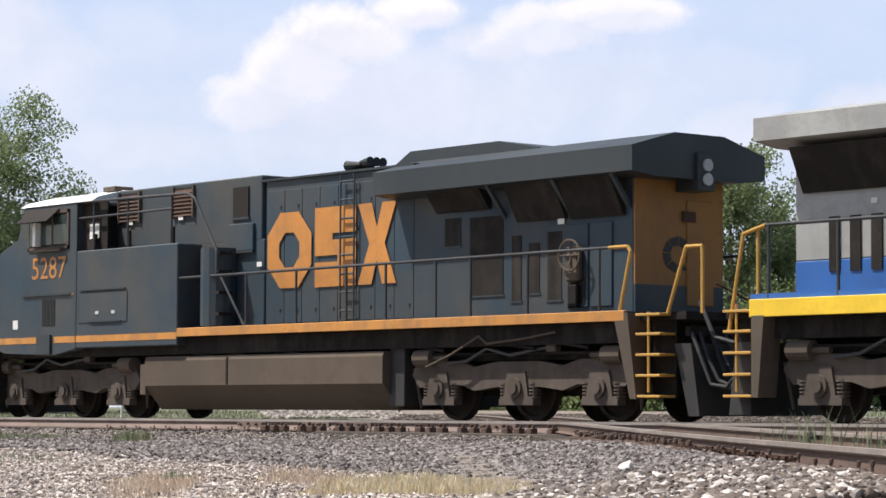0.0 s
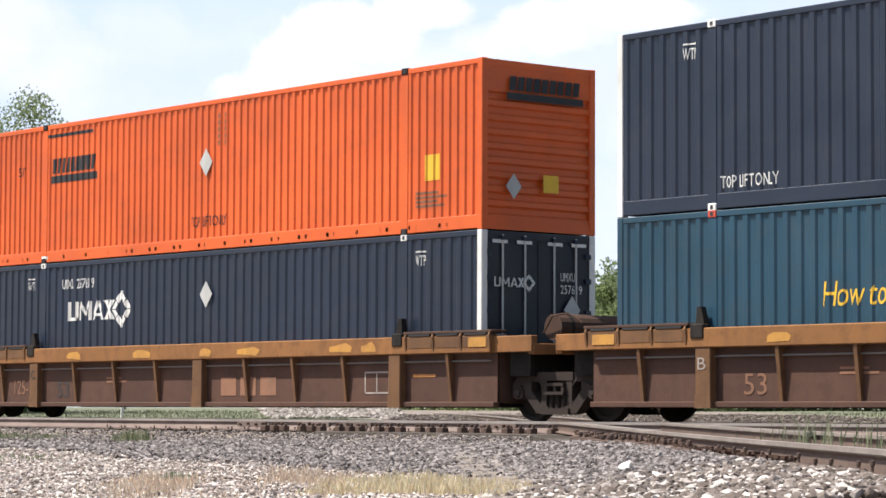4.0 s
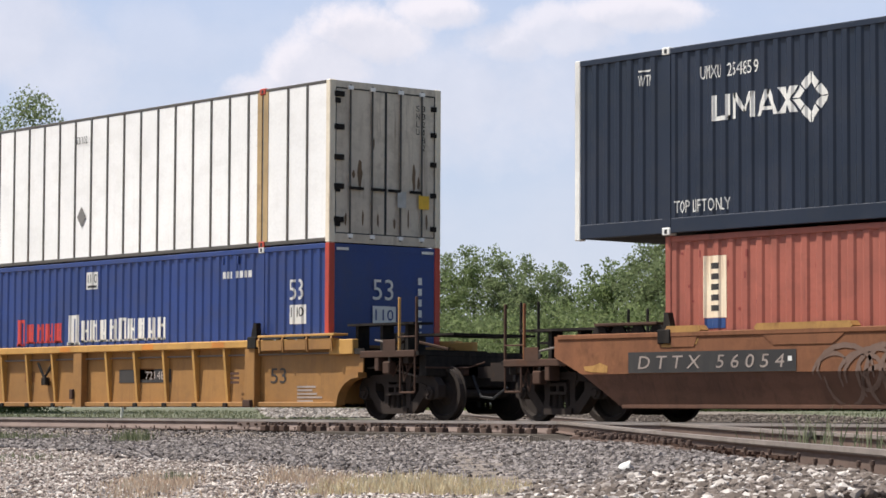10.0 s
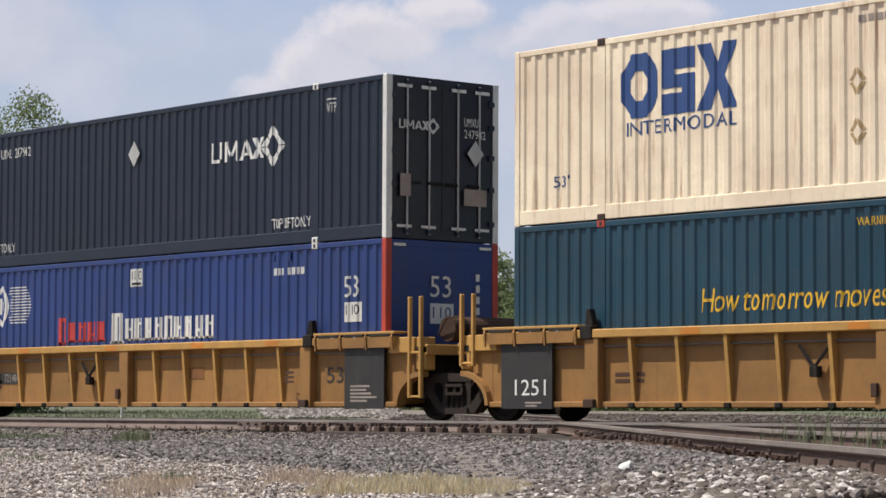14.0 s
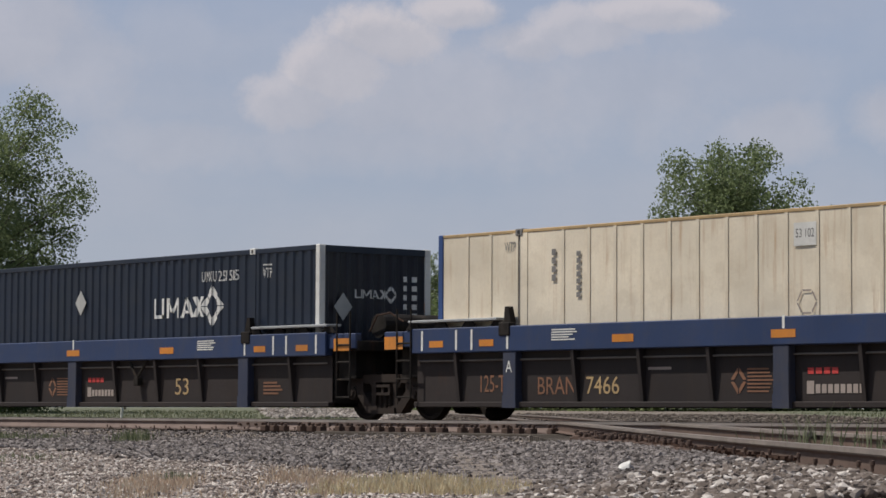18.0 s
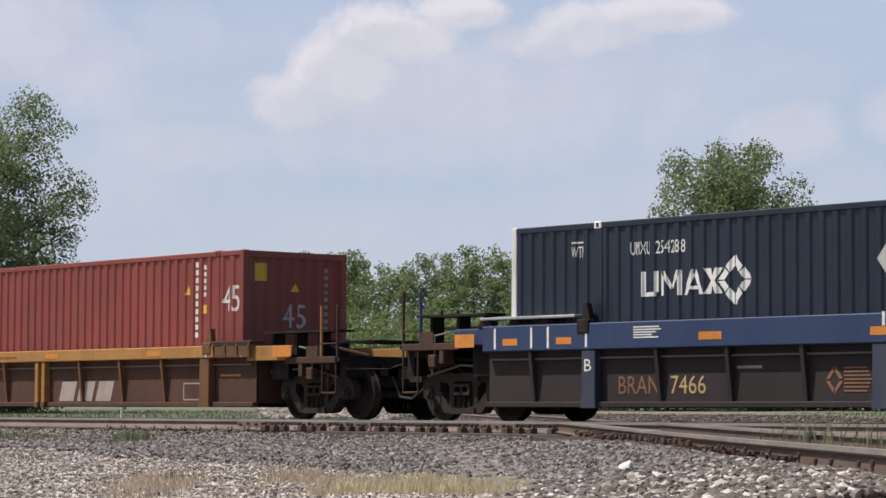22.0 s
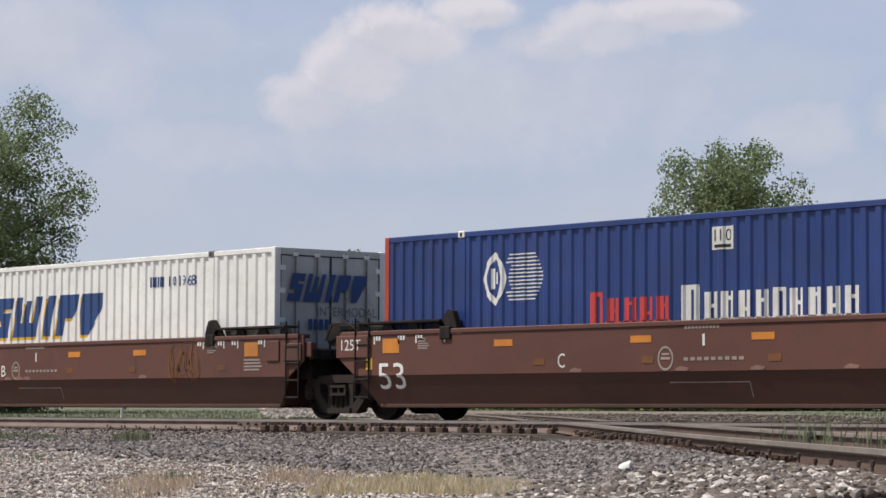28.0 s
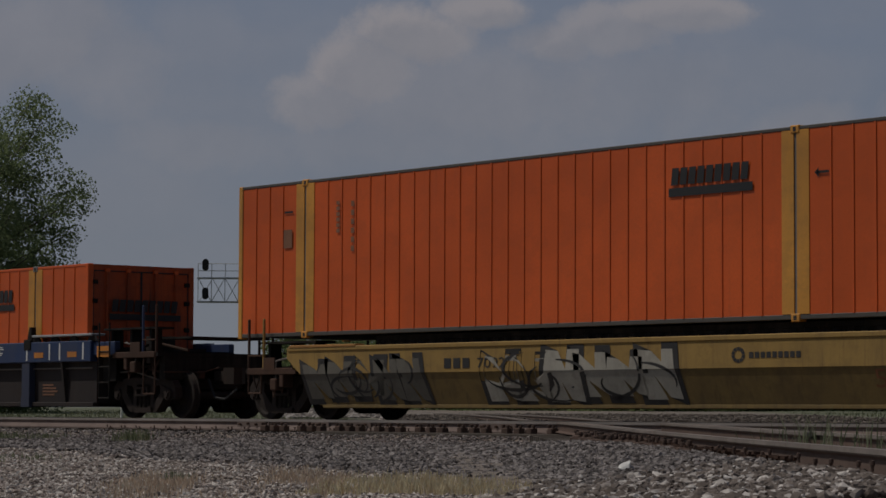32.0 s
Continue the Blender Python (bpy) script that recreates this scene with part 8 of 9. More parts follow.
    P("drip_ledge", boxes((-5.95, -4.25, -1.585, -1.552, 2.60, 2.63)), "loco_top")
    P("access_panel", soft_box((-6.0, -4.2, -1.562, -1.548, 1.95, 2.58)), "loco_blue")
    for x in (-5.35, -4.75):
        P("panel_latch", boxes((x, x + 0.12, -1.575, -1.56, 2.12, 2.18)), "silver_mark")
        P("panel_ledge", boxes((x - 0.25, x + 0.35, -1.585, -1.56, 1.96, 1.985)), "loco_top")
    P("cab_step", boxes((-7.55, -7.05, -1.60, -1.552, 1.34, 1.74)), "loco_top")
    P("cab_seam", boxes((-6.135, -6.105, -1.556, -1.5, 1.45, 4.4)), "loco_top")
    lettering("5287", "gold_mark", lo, -7.85, 2.90, 1.34, 0.45, -1.558, name="road_number")
    flat([quad(-8.60, -8.40, 1.88, 2.07)], "white_mark", lo, -1.557, name="small_plate")
    flat([quad(-6.34, -6.20, 2.53, 2.58)], "rust_mark", lo, -1.557, name="small_flag")
    for x, z in ((-0.55, 2.9), (3.55, 4.05), (7.85, 3.25), (-3.2, 3.92), (-5.0, 3.92)):
        flat([quad(x, x + 0.16, z, z + 0.09)], "white_mark", lo, -1.04, name="small_plate")
    # the railway's mark on the hood as three heavy plain shapes
    for q in ring_shape(0.43, 3.17, 0.74, 0.76, 0.46, 8, math.pi / 8, 0, 0.0):
        flat([q], "gold_mark", lo, -1.008, name="mark_block")
    flat([[(1.22, 2.45), (2.44, 2.45), (2.44, 3.30), (1.75, 3.30), (1.75, 3.42), (2.44, 3.42), (2.44, 3.90), (1.22, 3.90), (1.22, 3.02), (1.9, 3.02), (1.9, 2.90), (1.22, 2.90)]], "gold_mark", lo, -1.008, name="mark_block")
    flat([hourglass(2.50, 2.45, 1.1, 1.45, 0.2)], "gold_mark", lo, -1.008, name="mark_block")
    # horns
    hn = P("air_horn", boxes((1.45, 2.0, -0.45, -0.1, 4.53, 4.62)), "black_mark")
    for y in (-0.42, -0.27, -0.12):
        bm = bmesh.new()
        bmesh.ops.create_cone(bm, cap_ends=True, segments=10, radius1=0.10, radius2=0.03, depth=0.4, matrix=pose(1.62, y, 4.70, 0, 90, 0))
        bmesh.ops.create_cone(bm, cap_ends=True, segments=10, radius1=0.03, radius2=0.09, depth=0.3, matrix=pose(1.95, y, 4.74, 0, 90, 0))
        part("horn_bell", bm, "black_mark", hn)
    return lo


locomotive()


def lead_locomotive():
    """The locomotive ahead: light grey hood, bright blue band, yellow sill."""
    lo = root("locomotive", "grey, bright blue and yellow diesel locomotive coupled ahead", "locomotive")
    at = 22.9 + 12.6
    MOVING.append((lo, at, 0.0))
    P = lambda n, bm, m, label="": part(n, bm, m, lo, label)
    P("underframe", boxes((0.2, 20.5, -1.3, 1.3, 1.28, 1.60)), "dark_steel")
    P("hood", soft_box((0.42, 17.0, -1.0, 1.0, 2.42, 4.16), r=0.02), "loco_grey")
    P("hood_band", soft_box((0.42, 17.0, -1.004, 1.004, 1.74, 2.42), r=0.01), "loco_bright_blue", "bright blue lower band")
    P("radiator_wing", prism(bmesh.new(), [(-1.5, 4.20), (-1.5, 4.54), (-0.6, 4.72), (0.6, 4.72), (1.5, 4.54), (1.5, 4.20), (1.0, 4.12), (-1.0, 4.12)], 0.05, 8.0, "x"), "loco_grey")
    P("radiator_screen", prism(bmesh.new(), [(-1.0, 3.42), (-1.0, 4.08), (-1.36, 4.08), (-1.05, 3.42)], 0.62, 7.0, "x"), "grille")
    for i in range(6):
        x = 1.10 + i * 0.40
        P("hood_vent", boxes((x, x + 0.20, -1.025, -1.0, 2.25, 3.05)), "grille")
    for i in range(5):
        P("hood_latch", boxes((1.9 + i * 0.9, 2.02 + i * 0.9, -1.02, -1.0, 3.2, 3.28)), "white_mark")
    P("walkway", boxes((0.0, 20.0, -1.5, 1.5, 1.66, 1.74)), "dark_steel")
    P("walkway_edge", soft_box((0.0, 20.0, -1.555, -1.50, 1.60, 1.86), r=0.008), "loco_yellow", "bright yellow walkway edge")
    flat([quad(0.0, 20, 1.86, 1.94)], "loco_bright_blue", lo, -1.52, name="blue_stripe")
    tube(lo, "handrail", "handrail", [(0.3, -1.5, 2.95), (19.5, -1.5, 2.95)], r=0.026)
    for i in range(14):
        tube(lo, "rail_post", "handrail", [(0.35 + i * 1.35, -1.5, 1.76), (0.35 + i * 1.35, -1.5, 2.94)], r=0.026)
    tube(lo, "end_handrail", "handrail_y", [(-0.55, -1.4, 1.4), (-0.25, -1.4, 2.85), (0.3, -1.5, 2.95)], [(0.05, -1.4, 1.6), (0.05, -1.4, 2.9)], r=0.03)
    tube(lo, "step_handrail", "handrail_y", [(-0.3, -1.5, 0.5), (-0.3, -1.5, 1.8)], r=0.022)
    P("end_platform", boxes((-0.7, 1.0, -1.3, 1.3, 1.60, 1.72)), "dark_steel")
    P("step_side", prism(bmesh.new(), [(0.05, 1.62), (0.30, 1.62), (0.18, 0.42), (0.05, 0.42)], -1.56, -1.16), "loco_tank")
    steps(lo, -0.55, 0.02, "handrail_y")
    P("plough", prism(bmesh.new(), [(-0.6, 1.25), (-0.3, 1.25), (-0.3, 0.16), (-0.75, 0.16)], -1.2, 1.2), "black_panel")
    P("coupler", boxes((-1.3, -0.6, -0.12, 0.12, 0.75, 1.0)), "dark_steel")
    P("fuel_tank", soft_box((6.6, 13.5, -1.4, 1.4, 0.25, 1.25), r=0.1), "loco_tank")
    P("cab", soft_box((17.0, 20.4, -1.55, 1.55, 1.5, 4.5), r=0.05), "loco_grey")
    big_truck(lo, 3.1, at)
    big_truck(lo, 16.4, at)
    return lo


lead_locomotive()


# ---- trackside: stones, grass, crossing hardware ----
EYE = Vector((0, -29.351, 0))


def plan(r, side):
    """A spot so far out from the camera's side of the line, and so far across."""
    p = EYE + VIEW * r + RIGHT * side
    return p.x, p.y


ICO = None


def stone_cloud(name, label, material, xs, ys, sizes, category="gravel", sink=0.35, parent=None):
    """Many rough stones in one mesh."""
    global ICO
    if ICO is None:
        bm = bmesh.new()
        bmesh.ops.create_icosphere(bm, subdivisions=1, radius=1.0)
        bm.verts.ensure_lookup_table()
        ICO = (np.array([v.co[:] for v in bm.verts]), np.array([[v.index for v in f.verts] for f in bm.faces]))
        bm.free()
    V, F = ICO
    n, k = len(xs), len(V)
    rng = np.random.default_rng(len(xs))
    jig = 1 + rng.uniform(-0.42, 0.36, (n, k, 1))
    co = V[None] * jig * (sizes[:, None, None] * rng.uniform(0.62, 1.3, (n, 1, 3)) * np.array([1.15, 1.15, 0.75]))
    a = rng.uniform(0, 2 * np.pi, n)
    b = rng.uniform(-0.6, 0.6, n)
    ca, sa, cb, sb = np.cos(a)[:, None], np.sin(a)[:, None], np.cos(b)[:, None], np.sin(b)[:, None]
    x, y, z = co[..., 0], co[..., 1] * cb - co[..., 2] * sb, co[..., 1] * sb + co[..., 2] * cb
    co = np.stack([x * ca - y * sa, x * sa + y * ca, z], -1)
    zg = ground_z(xs, ys) + sizes * (0.75 - sink) * 0.6 + rng.uniform(0, 0.012, n)
    co = co + np.stack([xs, ys, zg], -1)[:, None, :]
    faces = (F[None] + (np.arange(n) * k)[:, None, None]).reshape(-1, 3)
    me = bpy.data.meshes.new(name)
    me.vertices.add(n * k)
    me.vertices.foreach_set("co", co.reshape(-1))
    me.loops.add(len(faces) * 3)
    me.loops.foreach_set("vertex_index", faces.reshape(-1))
    me.polygons.add(len(faces))
    me.polygons.foreach_set("loop_start", np.arange(len(faces)) * 3)
    me.update(calc_edges=True)
    me.polygons.foreach_set("use_smooth", [False] * len(faces))
    me.materials.append(material)
    return tagged(new(name, me), label, category, kind="stuff")


STONE_GREY = islands("grey_ballast_stone", (0.062, 0.053, 0.049), (0.172, 0.150, 0.141), (0.36, 0.322, 0.305), bias=0.5)
STONE_PALE = islands("pale_limestone", (0.10, 0.079, 0.066), (0.20, 0.166, 0.145), (0.70, 0.645, 0.60), bias=0.68)
STONE_BROWN = islands("brown_ballast_stone", (0.050, 0.040, 0.034), (0.105, 0.085, 0.070), (0.20, 0.17, 0.145), bias=0.5)
STONE_MIX = islands("mixed_gravel", (0.11, 0.088, 0.076), (0.40, 0.33, 0.288), (0.82, 0.75, 0.69), bias=0.5)
STONE_FAR = islands("far_gravel_stone", (0.11, 0.092, 0.080), (0.25, 0.215, 0.190), (0.50, 0.455, 0.415), bias=0.5)
rg = np.random.default_rng(7)


def scatter(n, r0, r1, s0, s1, lim=0.19):
    """Spots in a wedge of the plan, thinner with distance."""
    u = rg.uniform(0, 1, n)
    r = r0 * (r1 / r0) ** (u ** 0.92)
    s = rg.uniform(s0, s1, n) * r * lim
    x = EYE.x + VIEW.x * r + RIGHT.x * s
    y = EYE.y + VIEW.y * r + RIGHT.y * s
    return r, s / (r * lim), x, y


r, s, x, y = scatter(88000, 10.2, 61, -1.06, 1.06)
wob = np.sin(x * 0.9) * 0.5 + np.sin(y * 1.7 + 1) * 0.4 + rg.normal(0, 0.55, len(x))
# near edge of the deep ballast; before it the ground is trodden gravel, or pale limestone by the crossing track
edge = np.interp(s, (-1, -0.55, -0.2, 0.12, 0.25, 0.45, 0.6, 0.85, 1.0), (34, 25, 21, 17.0, 14.6, 14.7, 15.4, 16.2, 16.8)) * (1 + 0.05 * wob)
n2 = x * N2.x + y * N2.y
clear = ((y < OUTER - 0.10) | ((y > OUTER + 0.10) & (y < -0.84)) | ((y > -0.60) & (y < 0.60))) & (np.abs(n2 + 20.4) > 0.085) & (np.abs(n2 + 18.9) > 0.085)
grey = (r > edge) & clear
pale = ~grey & clear & (s > 0.16 + 0.05 * wob)
mix = ~grey & ~pale & clear
grow = np.clip(r / 26, 0.85, 1.15)
stone_cloud("ballast", "angular grey track ballast along the rails", STONE_GREY, x[grey], y[grey], rg.uniform(0.014, 0.028, grey.sum()) * grow[grey], sink=0.2)
stone_cloud("pale_gravel", "pale limestone lumps among brown gravel", STONE_PALE, x[pale], y[pale], rg.uniform(0.011, 0.029, pale.sum()), sink=0.25)
stone_cloud("mixed_gravel", "trodden mixed gravel and dust beside the line", STONE_MIX, x[mix], y[mix], rg.uniform(0.006, 0.017, mix.sum()) * grow[mix])
x3, y3 = rg.uniform(-72, -22, 26000), rg.uniform(1.0, 34, 26000)
n3 = x3 * N2.x + y3 * N2.y
bear = ((x3 - EYE.x) * RIGHT.x + (y3 - EYE.y) * RIGHT.y) / ((x3 - EYE.x) * VIEW.x + (y3 - EYE.y) * VIEW.y)
bed = (n3 > -23.6) & (n3 < -9.5) & (np.abs(n3 + 20.4) > 0.1) & (np.abs(n3 + 18.9) > 0.1)
g = bed & (bear > -0.02)
stone_cloud("far_ballast", "brown ballast under the crossing track", STONE_BROWN, x3[g], y3[g], rg.uniform(0.025, 0.05, g.sum()))
g = bed & (bear <= -0.02) & (bear > -0.078)
stone_cloud("far_gravel", "pale gravel beside the crossing track", STONE_MIX, x3[g], y3[g], rg.uniform(0.03, 0.055, g.sum()))
# the bed spreads where the crossing track bends away
rr = rg.uniform(82, 150, 9000)
bb = rg.uniform(-0.066, -0.018, 9000) * (1 + (rr - 82) / 900) + rg.normal(0, 0.0012, 9000)
fx, fy = EYE.x + VIEW.x * rr + RIGHT.x * bb * rr, EYE.y + VIEW.y * rr + RIGHT.y * bb * rr
stone_cloud("far_gravel", "pale gravel where the crossing track bends off", STONE_FAR, fx, fy, rg.uniform(0.05, 0.095, 9000))
white_stone = np.array([plan(16.35, 1.14)])
stone_cloud("white_stone", "single large white stone on the gravel", islands("white_rock", (0.7, 0.68, 0.64), (0.75, 0.73, 0.69), (0.8, 0.78, 0.74)), white_stone[:, 0], white_stone[:, 1], np.array([0.052]), "stone", sink=0.0)


def blades(name, label, material, xs, ys, hs, width=0.006, lean=0.35, category="grass", z=None):
    """Grass blades, each a bent tapering strip."""
    n = len(xs)
    q = np.random.default_rng(n + 5)
    a = q.uniform(0, 2 * np.pi, n)
    ln = q.uniform(0.05, lean, n) * hs
    w = width * q.uniform(0.6, 1.5, n)
    f = q.uniform(0, 2 * np.pi, n)
    wx, wy = np.cos(f) * w, np.sin(f) * w
    zg = ground_z(xs, ys) if z is None else z
    lx, ly = np.cos(a) * ln, np.sin(a) * ln
    pts = np.stack([
        np.stack([xs - wx, ys - wy, zg], -1), np.stack([xs + wx, ys + wy, zg], -1),
        np.stack([xs + lx * 0.35 - wx * 0.8, ys + ly * 0.35 - wy * 0.8, zg + hs * 0.6], -1), np.stack([xs + lx * 0.35 + wx * 0.8, ys + ly * 0.35 + wy * 0.8, zg + hs * 0.6], -1),
        np.stack([xs + lx, ys + ly, zg + hs], -1)], 1)
    base = (np.arange(n) * 5)[:, None]
    tri = (np.array([[0, 1, 3], [0, 3, 2], [2, 3, 4]])[None] + base[:, :, None]).reshape(-1, 3)
    me = bpy.data.meshes.new(name)
    me.from_pydata(pts.reshape(-1, 3).tolist(), [], tri.tolist())
    me.materials.append(material)
    return tagged(new(name, me), label, category, kind="stuff")


G_DRY = islands("dry_grass", (0.54, 0.41, 0.24), (0.70, 0.58, 0.37), (0.76, 0.69, 0.47), 0.85, thin=0.35)
G_WISP = islands("tan_wisps", (0.48, 0.33, 0.23), (0.66, 0.50, 0.37), (0.76, 0.66, 0.50), 0.85, thin=0.35)
G_GREEN = islands("green_weeds", (0.10, 0.125, 0.060), (0.17, 0.198, 0.105), (0.36, 0.36, 0.24), 0.8, thin=0.3)
G_FIELD = islands("field_grass", (0.125, 0.145, 0.075), (0.19, 0.20, 0.115), (0.31, 0.30, 0.20), 0.9, thin=0.35)


def tuft_spots(n, r, side, dr, ds):
    rr, ss = r + rg.normal(0, dr, n), side + rg.normal(0, ds, n)
    return EYE.x + VIEW.x * rr + RIGHT.x * ss, EYE.y + VIEW.y * rr + RIGHT.y * ss


# dry patch in front, thinner tan wisps beside it
u = rg.uniform(-1, 1, 3000)
rr = 14.2 + np.abs(rg.normal(0, 1.5, 3000))
ss = -0.14 + u * 0.62 + 0.05 * np.sin(rr * 3)
gx, gy = EYE.x + VIEW.x * rr + RIGHT.x * ss, EYE.y + VIEW.y * rr + RIGHT.y * ss
blades("dry_grass", "patch of dry straw-coloured grass on the gravel", G_DRY, gx, gy, rg.uniform(0.03, 0.105, len(gx)) * (1 - 0.4 * np.abs(u)), 0.0032)
ss = rg.uniform(-2.1, -0.6, 9000)
rr = 16.3 + rg.normal(0, 1.6, 9000)
hold = (np.sin(ss * 5.2 + rr * 0.7) + 0.6 * np.sin(ss * 11 + 1) + rg.normal(0, 0.6, 9000) > 0.45) & (rr > 13.2)
ss, rr = ss[hold], rr[hold]
gx, gy = EYE.x + VIEW.x * rr + RIGHT.x * ss, EYE.y + VIEW.y * rr + RIGHT.y * ss
blades("dry_grass", "thin wisps of dry reddish grass among gravel", G_WISP, gx, gy, rg.uniform(0.015, 0.07, len(gx)), 0.0034)
for r_, s_, n_, h_, dr_, ds_ in ((42.0, -7.05, 170, 0.17, 0.9, 0.10), (42.5, -6.5, 130, 0.14, 0.9, 0.12), (39.5, -4.72, 260, 0.24, 0.8, 0.12), (17.6, -1.80, 40, 0.08, 0.12, 0.05), (24.0, -3.9, 60, 0.08, 0.4, 0.2)):
    gx, gy = tuft_spots(n_, r_, s_, dr_, ds_)
    blades("grass_tuft", "small green weed tuft in the gravel", G_GREEN, gx, gy, rg.uniform(0.4, 1.0, n_) * h_, 0.006)
for r_, s_, n_, h_, dr_, ds_ in ((22.0, 2.98, 34, 0.38, 0.6, 0.12), (20.5, 3.08, 42, 0.46, 0.6, 0.15), (19.3, 3.15, 24, 0.36, 0.4, 0.12), (24.0, 3.2, 16, 0.25, 0.8, 0.2)):
    gx, gy = tuft_spots(n_, r_, s_, dr_, ds_)
    blades("tall_weeds", "tall thin green weeds growing between rails", G_GREEN, gx, gy, rg.uniform(0.35, 1.0, n_) * h_, 0.0040, 0.55)
gx, gy = rg.uniform(-110, -50, 16000), rg.uniform(4.5, 40, 16000)
nn = gx * N2.x + gy * N2.y
g = (nn < -24.5) | (nn > -9.0)
blades("field_grass", "rough grass in the field beyond the line", G_FIELD, gx[g], gy[g], rg.uniform(0.03, 0.11, g.sum()), 0.016)

# crossing hardware: joint bars, bolts, plates, spikes, castings
BOLT = mesh_of(lathe(bmesh.new(), [(0.022, -0.05), (0.022, -0.015), (0.012, -0.015), (0.012, 0.02)], 8), "rusty", "bolt")
SPIKE = mesh_of(boxes((-0.008, 0.008, -0.008, 0.008, -0.03, 0.018), (-0.013, 0.013, -0.02, 0.008, 0.014, 0.024)), "rusty", "spike")
PLATE = mesh_of(soft_box((-0.10, 0.10, -0.19, 0.14, -0.012, 0.012), r=0.004), "railweb", "tie_plate")
for x0, x1, nb in ((-39.34, -38.34, 4), (-37.34, -36.54, 4), (-36.24, -35.34, 4), (-32.44, -31.54, 5)):
    jb = part("joint_bar", prism(bmesh.new(), [(x0, RAIL - 0.148), (x1, RAIL - 0.148), (x1, RAIL - 0.045), (x0, RAIL - 0.045)], OUTER - 0.048, OUTER - 0.012), "railweb", main_track, "rusty bolted joint bar")
    for i in range(nb):
        put("bolt", BOLT, jb, (x0 + (i + 0.5) * (x1 - x0) / nb, OUTER - 0.048, RAIL - 0.095 + 0.012 * (i % 2)))
for i in range(26):
    x = -43.64 + i * 0.52
    put("tie_plate", PLATE, main_track, (x, OUTER, RAIL - 0.198))
    for dx in (-0.06, 0.06):
        put("spike", SPIKE, main_track, (x + dx, OUTER - 0.11, RAIL - 0.185 + random.uniform(0, 0.03)))
cast = root("crossing_casting", "rusty bolted steel casting where the two tracks cross", "rail crossing", kind="structure")
BLOCK = mesh_of(soft_box((-0.07, 0.07, -0.07, 0.07, -0.05, 0.05), r=0.012), "old_iron", "chair_block")
KNOB = mesh_of(lathe(bmesh.new(), [(0.0, -0.035), (0.020, -0.035), (0.024, 0.0), (0.034, 0.004), (0.034, 0.03), (0.0, 0.034)], 8, "z"), "old_iron", "chair_bolt")
for k in range(34):
    p = N2 * (-20.4 - 0.15 - 0.07 * (k % 3)) + D2 * (8.9 + k * 0.16)
    put("chair_block", BLOCK, cast, (p.x, p.y, grade(p.y) - 0.165 + random.uniform(-0.03, 0.01))).rotation_euler[2] = random.uniform(-0.4, 0.4)
    put("chair_bolt", KNOB, cast, (p.x + random.uniform(-0.04, 0.04), p.y - 0.03, grade(p.y) - 0.105 + random.uniform(-0.02, 0.02)))
# bolted timber along the added outer rail of the main track
part("crossing_timber", soft_box((-36.3, -28.4, -2.10, -1.68, -0.27, -0.155), r=0.012), "tie", cast, "dark weathered crossing timber")
for k in range(26):
    x = -38.24 + k * 0.37
    put("chair_block", BLOCK, cast, (x, OUTER - 0.20 - 0.06 * (k % 3), -0.115)).rotation_euler[2] = random.uniform(-0.3, 0.3)
    for dx in (-0.05, 0.06):
        put("chair_bolt", KNOB, cast, (x + dx, OUTER - 0.23 - 0.05 * (k % 3), -0.05 + random.uniform(-0.01, 0.02)))
for i in range(52):
    p = N2 * (-20.4 - 0.085) + D2 * (10.8 - i * 0.265)
    sp = put("spike", SPIKE, cross_track, (p.x, p.y, -0.135 + random.uniform(-0.008, 0.012)))
    sp.rotation_euler[2] = random.uniform(-0.5, 0.5)
    sp.scale = (1.7, 1.7, 2.0)
CLIP = mesh_of(soft_box((-0.045, 0.045, -0.05, 0.05, -0.035, 0.03), r=0.01), "old_iron", "rail_clip")
for i in range(110):
    # clips and spike heads crowding the foot of the near crossing rail
    p = N2 * (-20.4 - random.uniform(0.085, 0.14)) + D2 * (11.5 - i * 0.20 + random.uniform(-0.05, 0.05))
    put("rail_clip", CLIP, cross_track, (p.x, p.y, (-0.142 if i < 45 else -0.158) + random.uniform(-0.015, 0.015))).rotation_euler[2] = random.uniform(-0.8, 0.8)
    if i % 3 and (i < 45 or i % 2):
        peg = put("rail_peg", KNOB, cross_track, (p.x, p.y, -0.088 + random.uniform(-0.015, 0.015)))
        peg.scale = (0.62, 0.62, 1.15) if i < 45 else (0.40, 0.40, 0.85)
for off, a, b in ((0.13, 8.0, 22.0), (1.505 - 0.13, 6.0, 20.0)):
    ln = [N2 * (-20.4 + off) + D2 * d for d in np.linspace(a, b, 6)]
    rail(cross_track, [(p.x, p.y, grade(p.y) - 0.003) for p in ln], "guard rail inside the crossing", "crossweb")
for yy in (-0.62, 0.62):
    rail(main_track, [(x, yy, RAIL - 0.004) for x in (-41, -36, -31, -26, -20)], "guard rail inside the crossing")


# ---- trees ----
LEAF = islands("poplar_leaf", (0.165, 0.208, 0.100), (0.215, 0.265, 0.130), (0.275, 0.322, 0.170), 0.7, 0.5, thin=0.6)
LEAF_PALE = islands("willow_leaf", (0.150, 0.200, 0.082), (0.205, 0.260, 0.112), (0.265, 0.315, 0.155), 0.7, 0.5, thin=0.6)


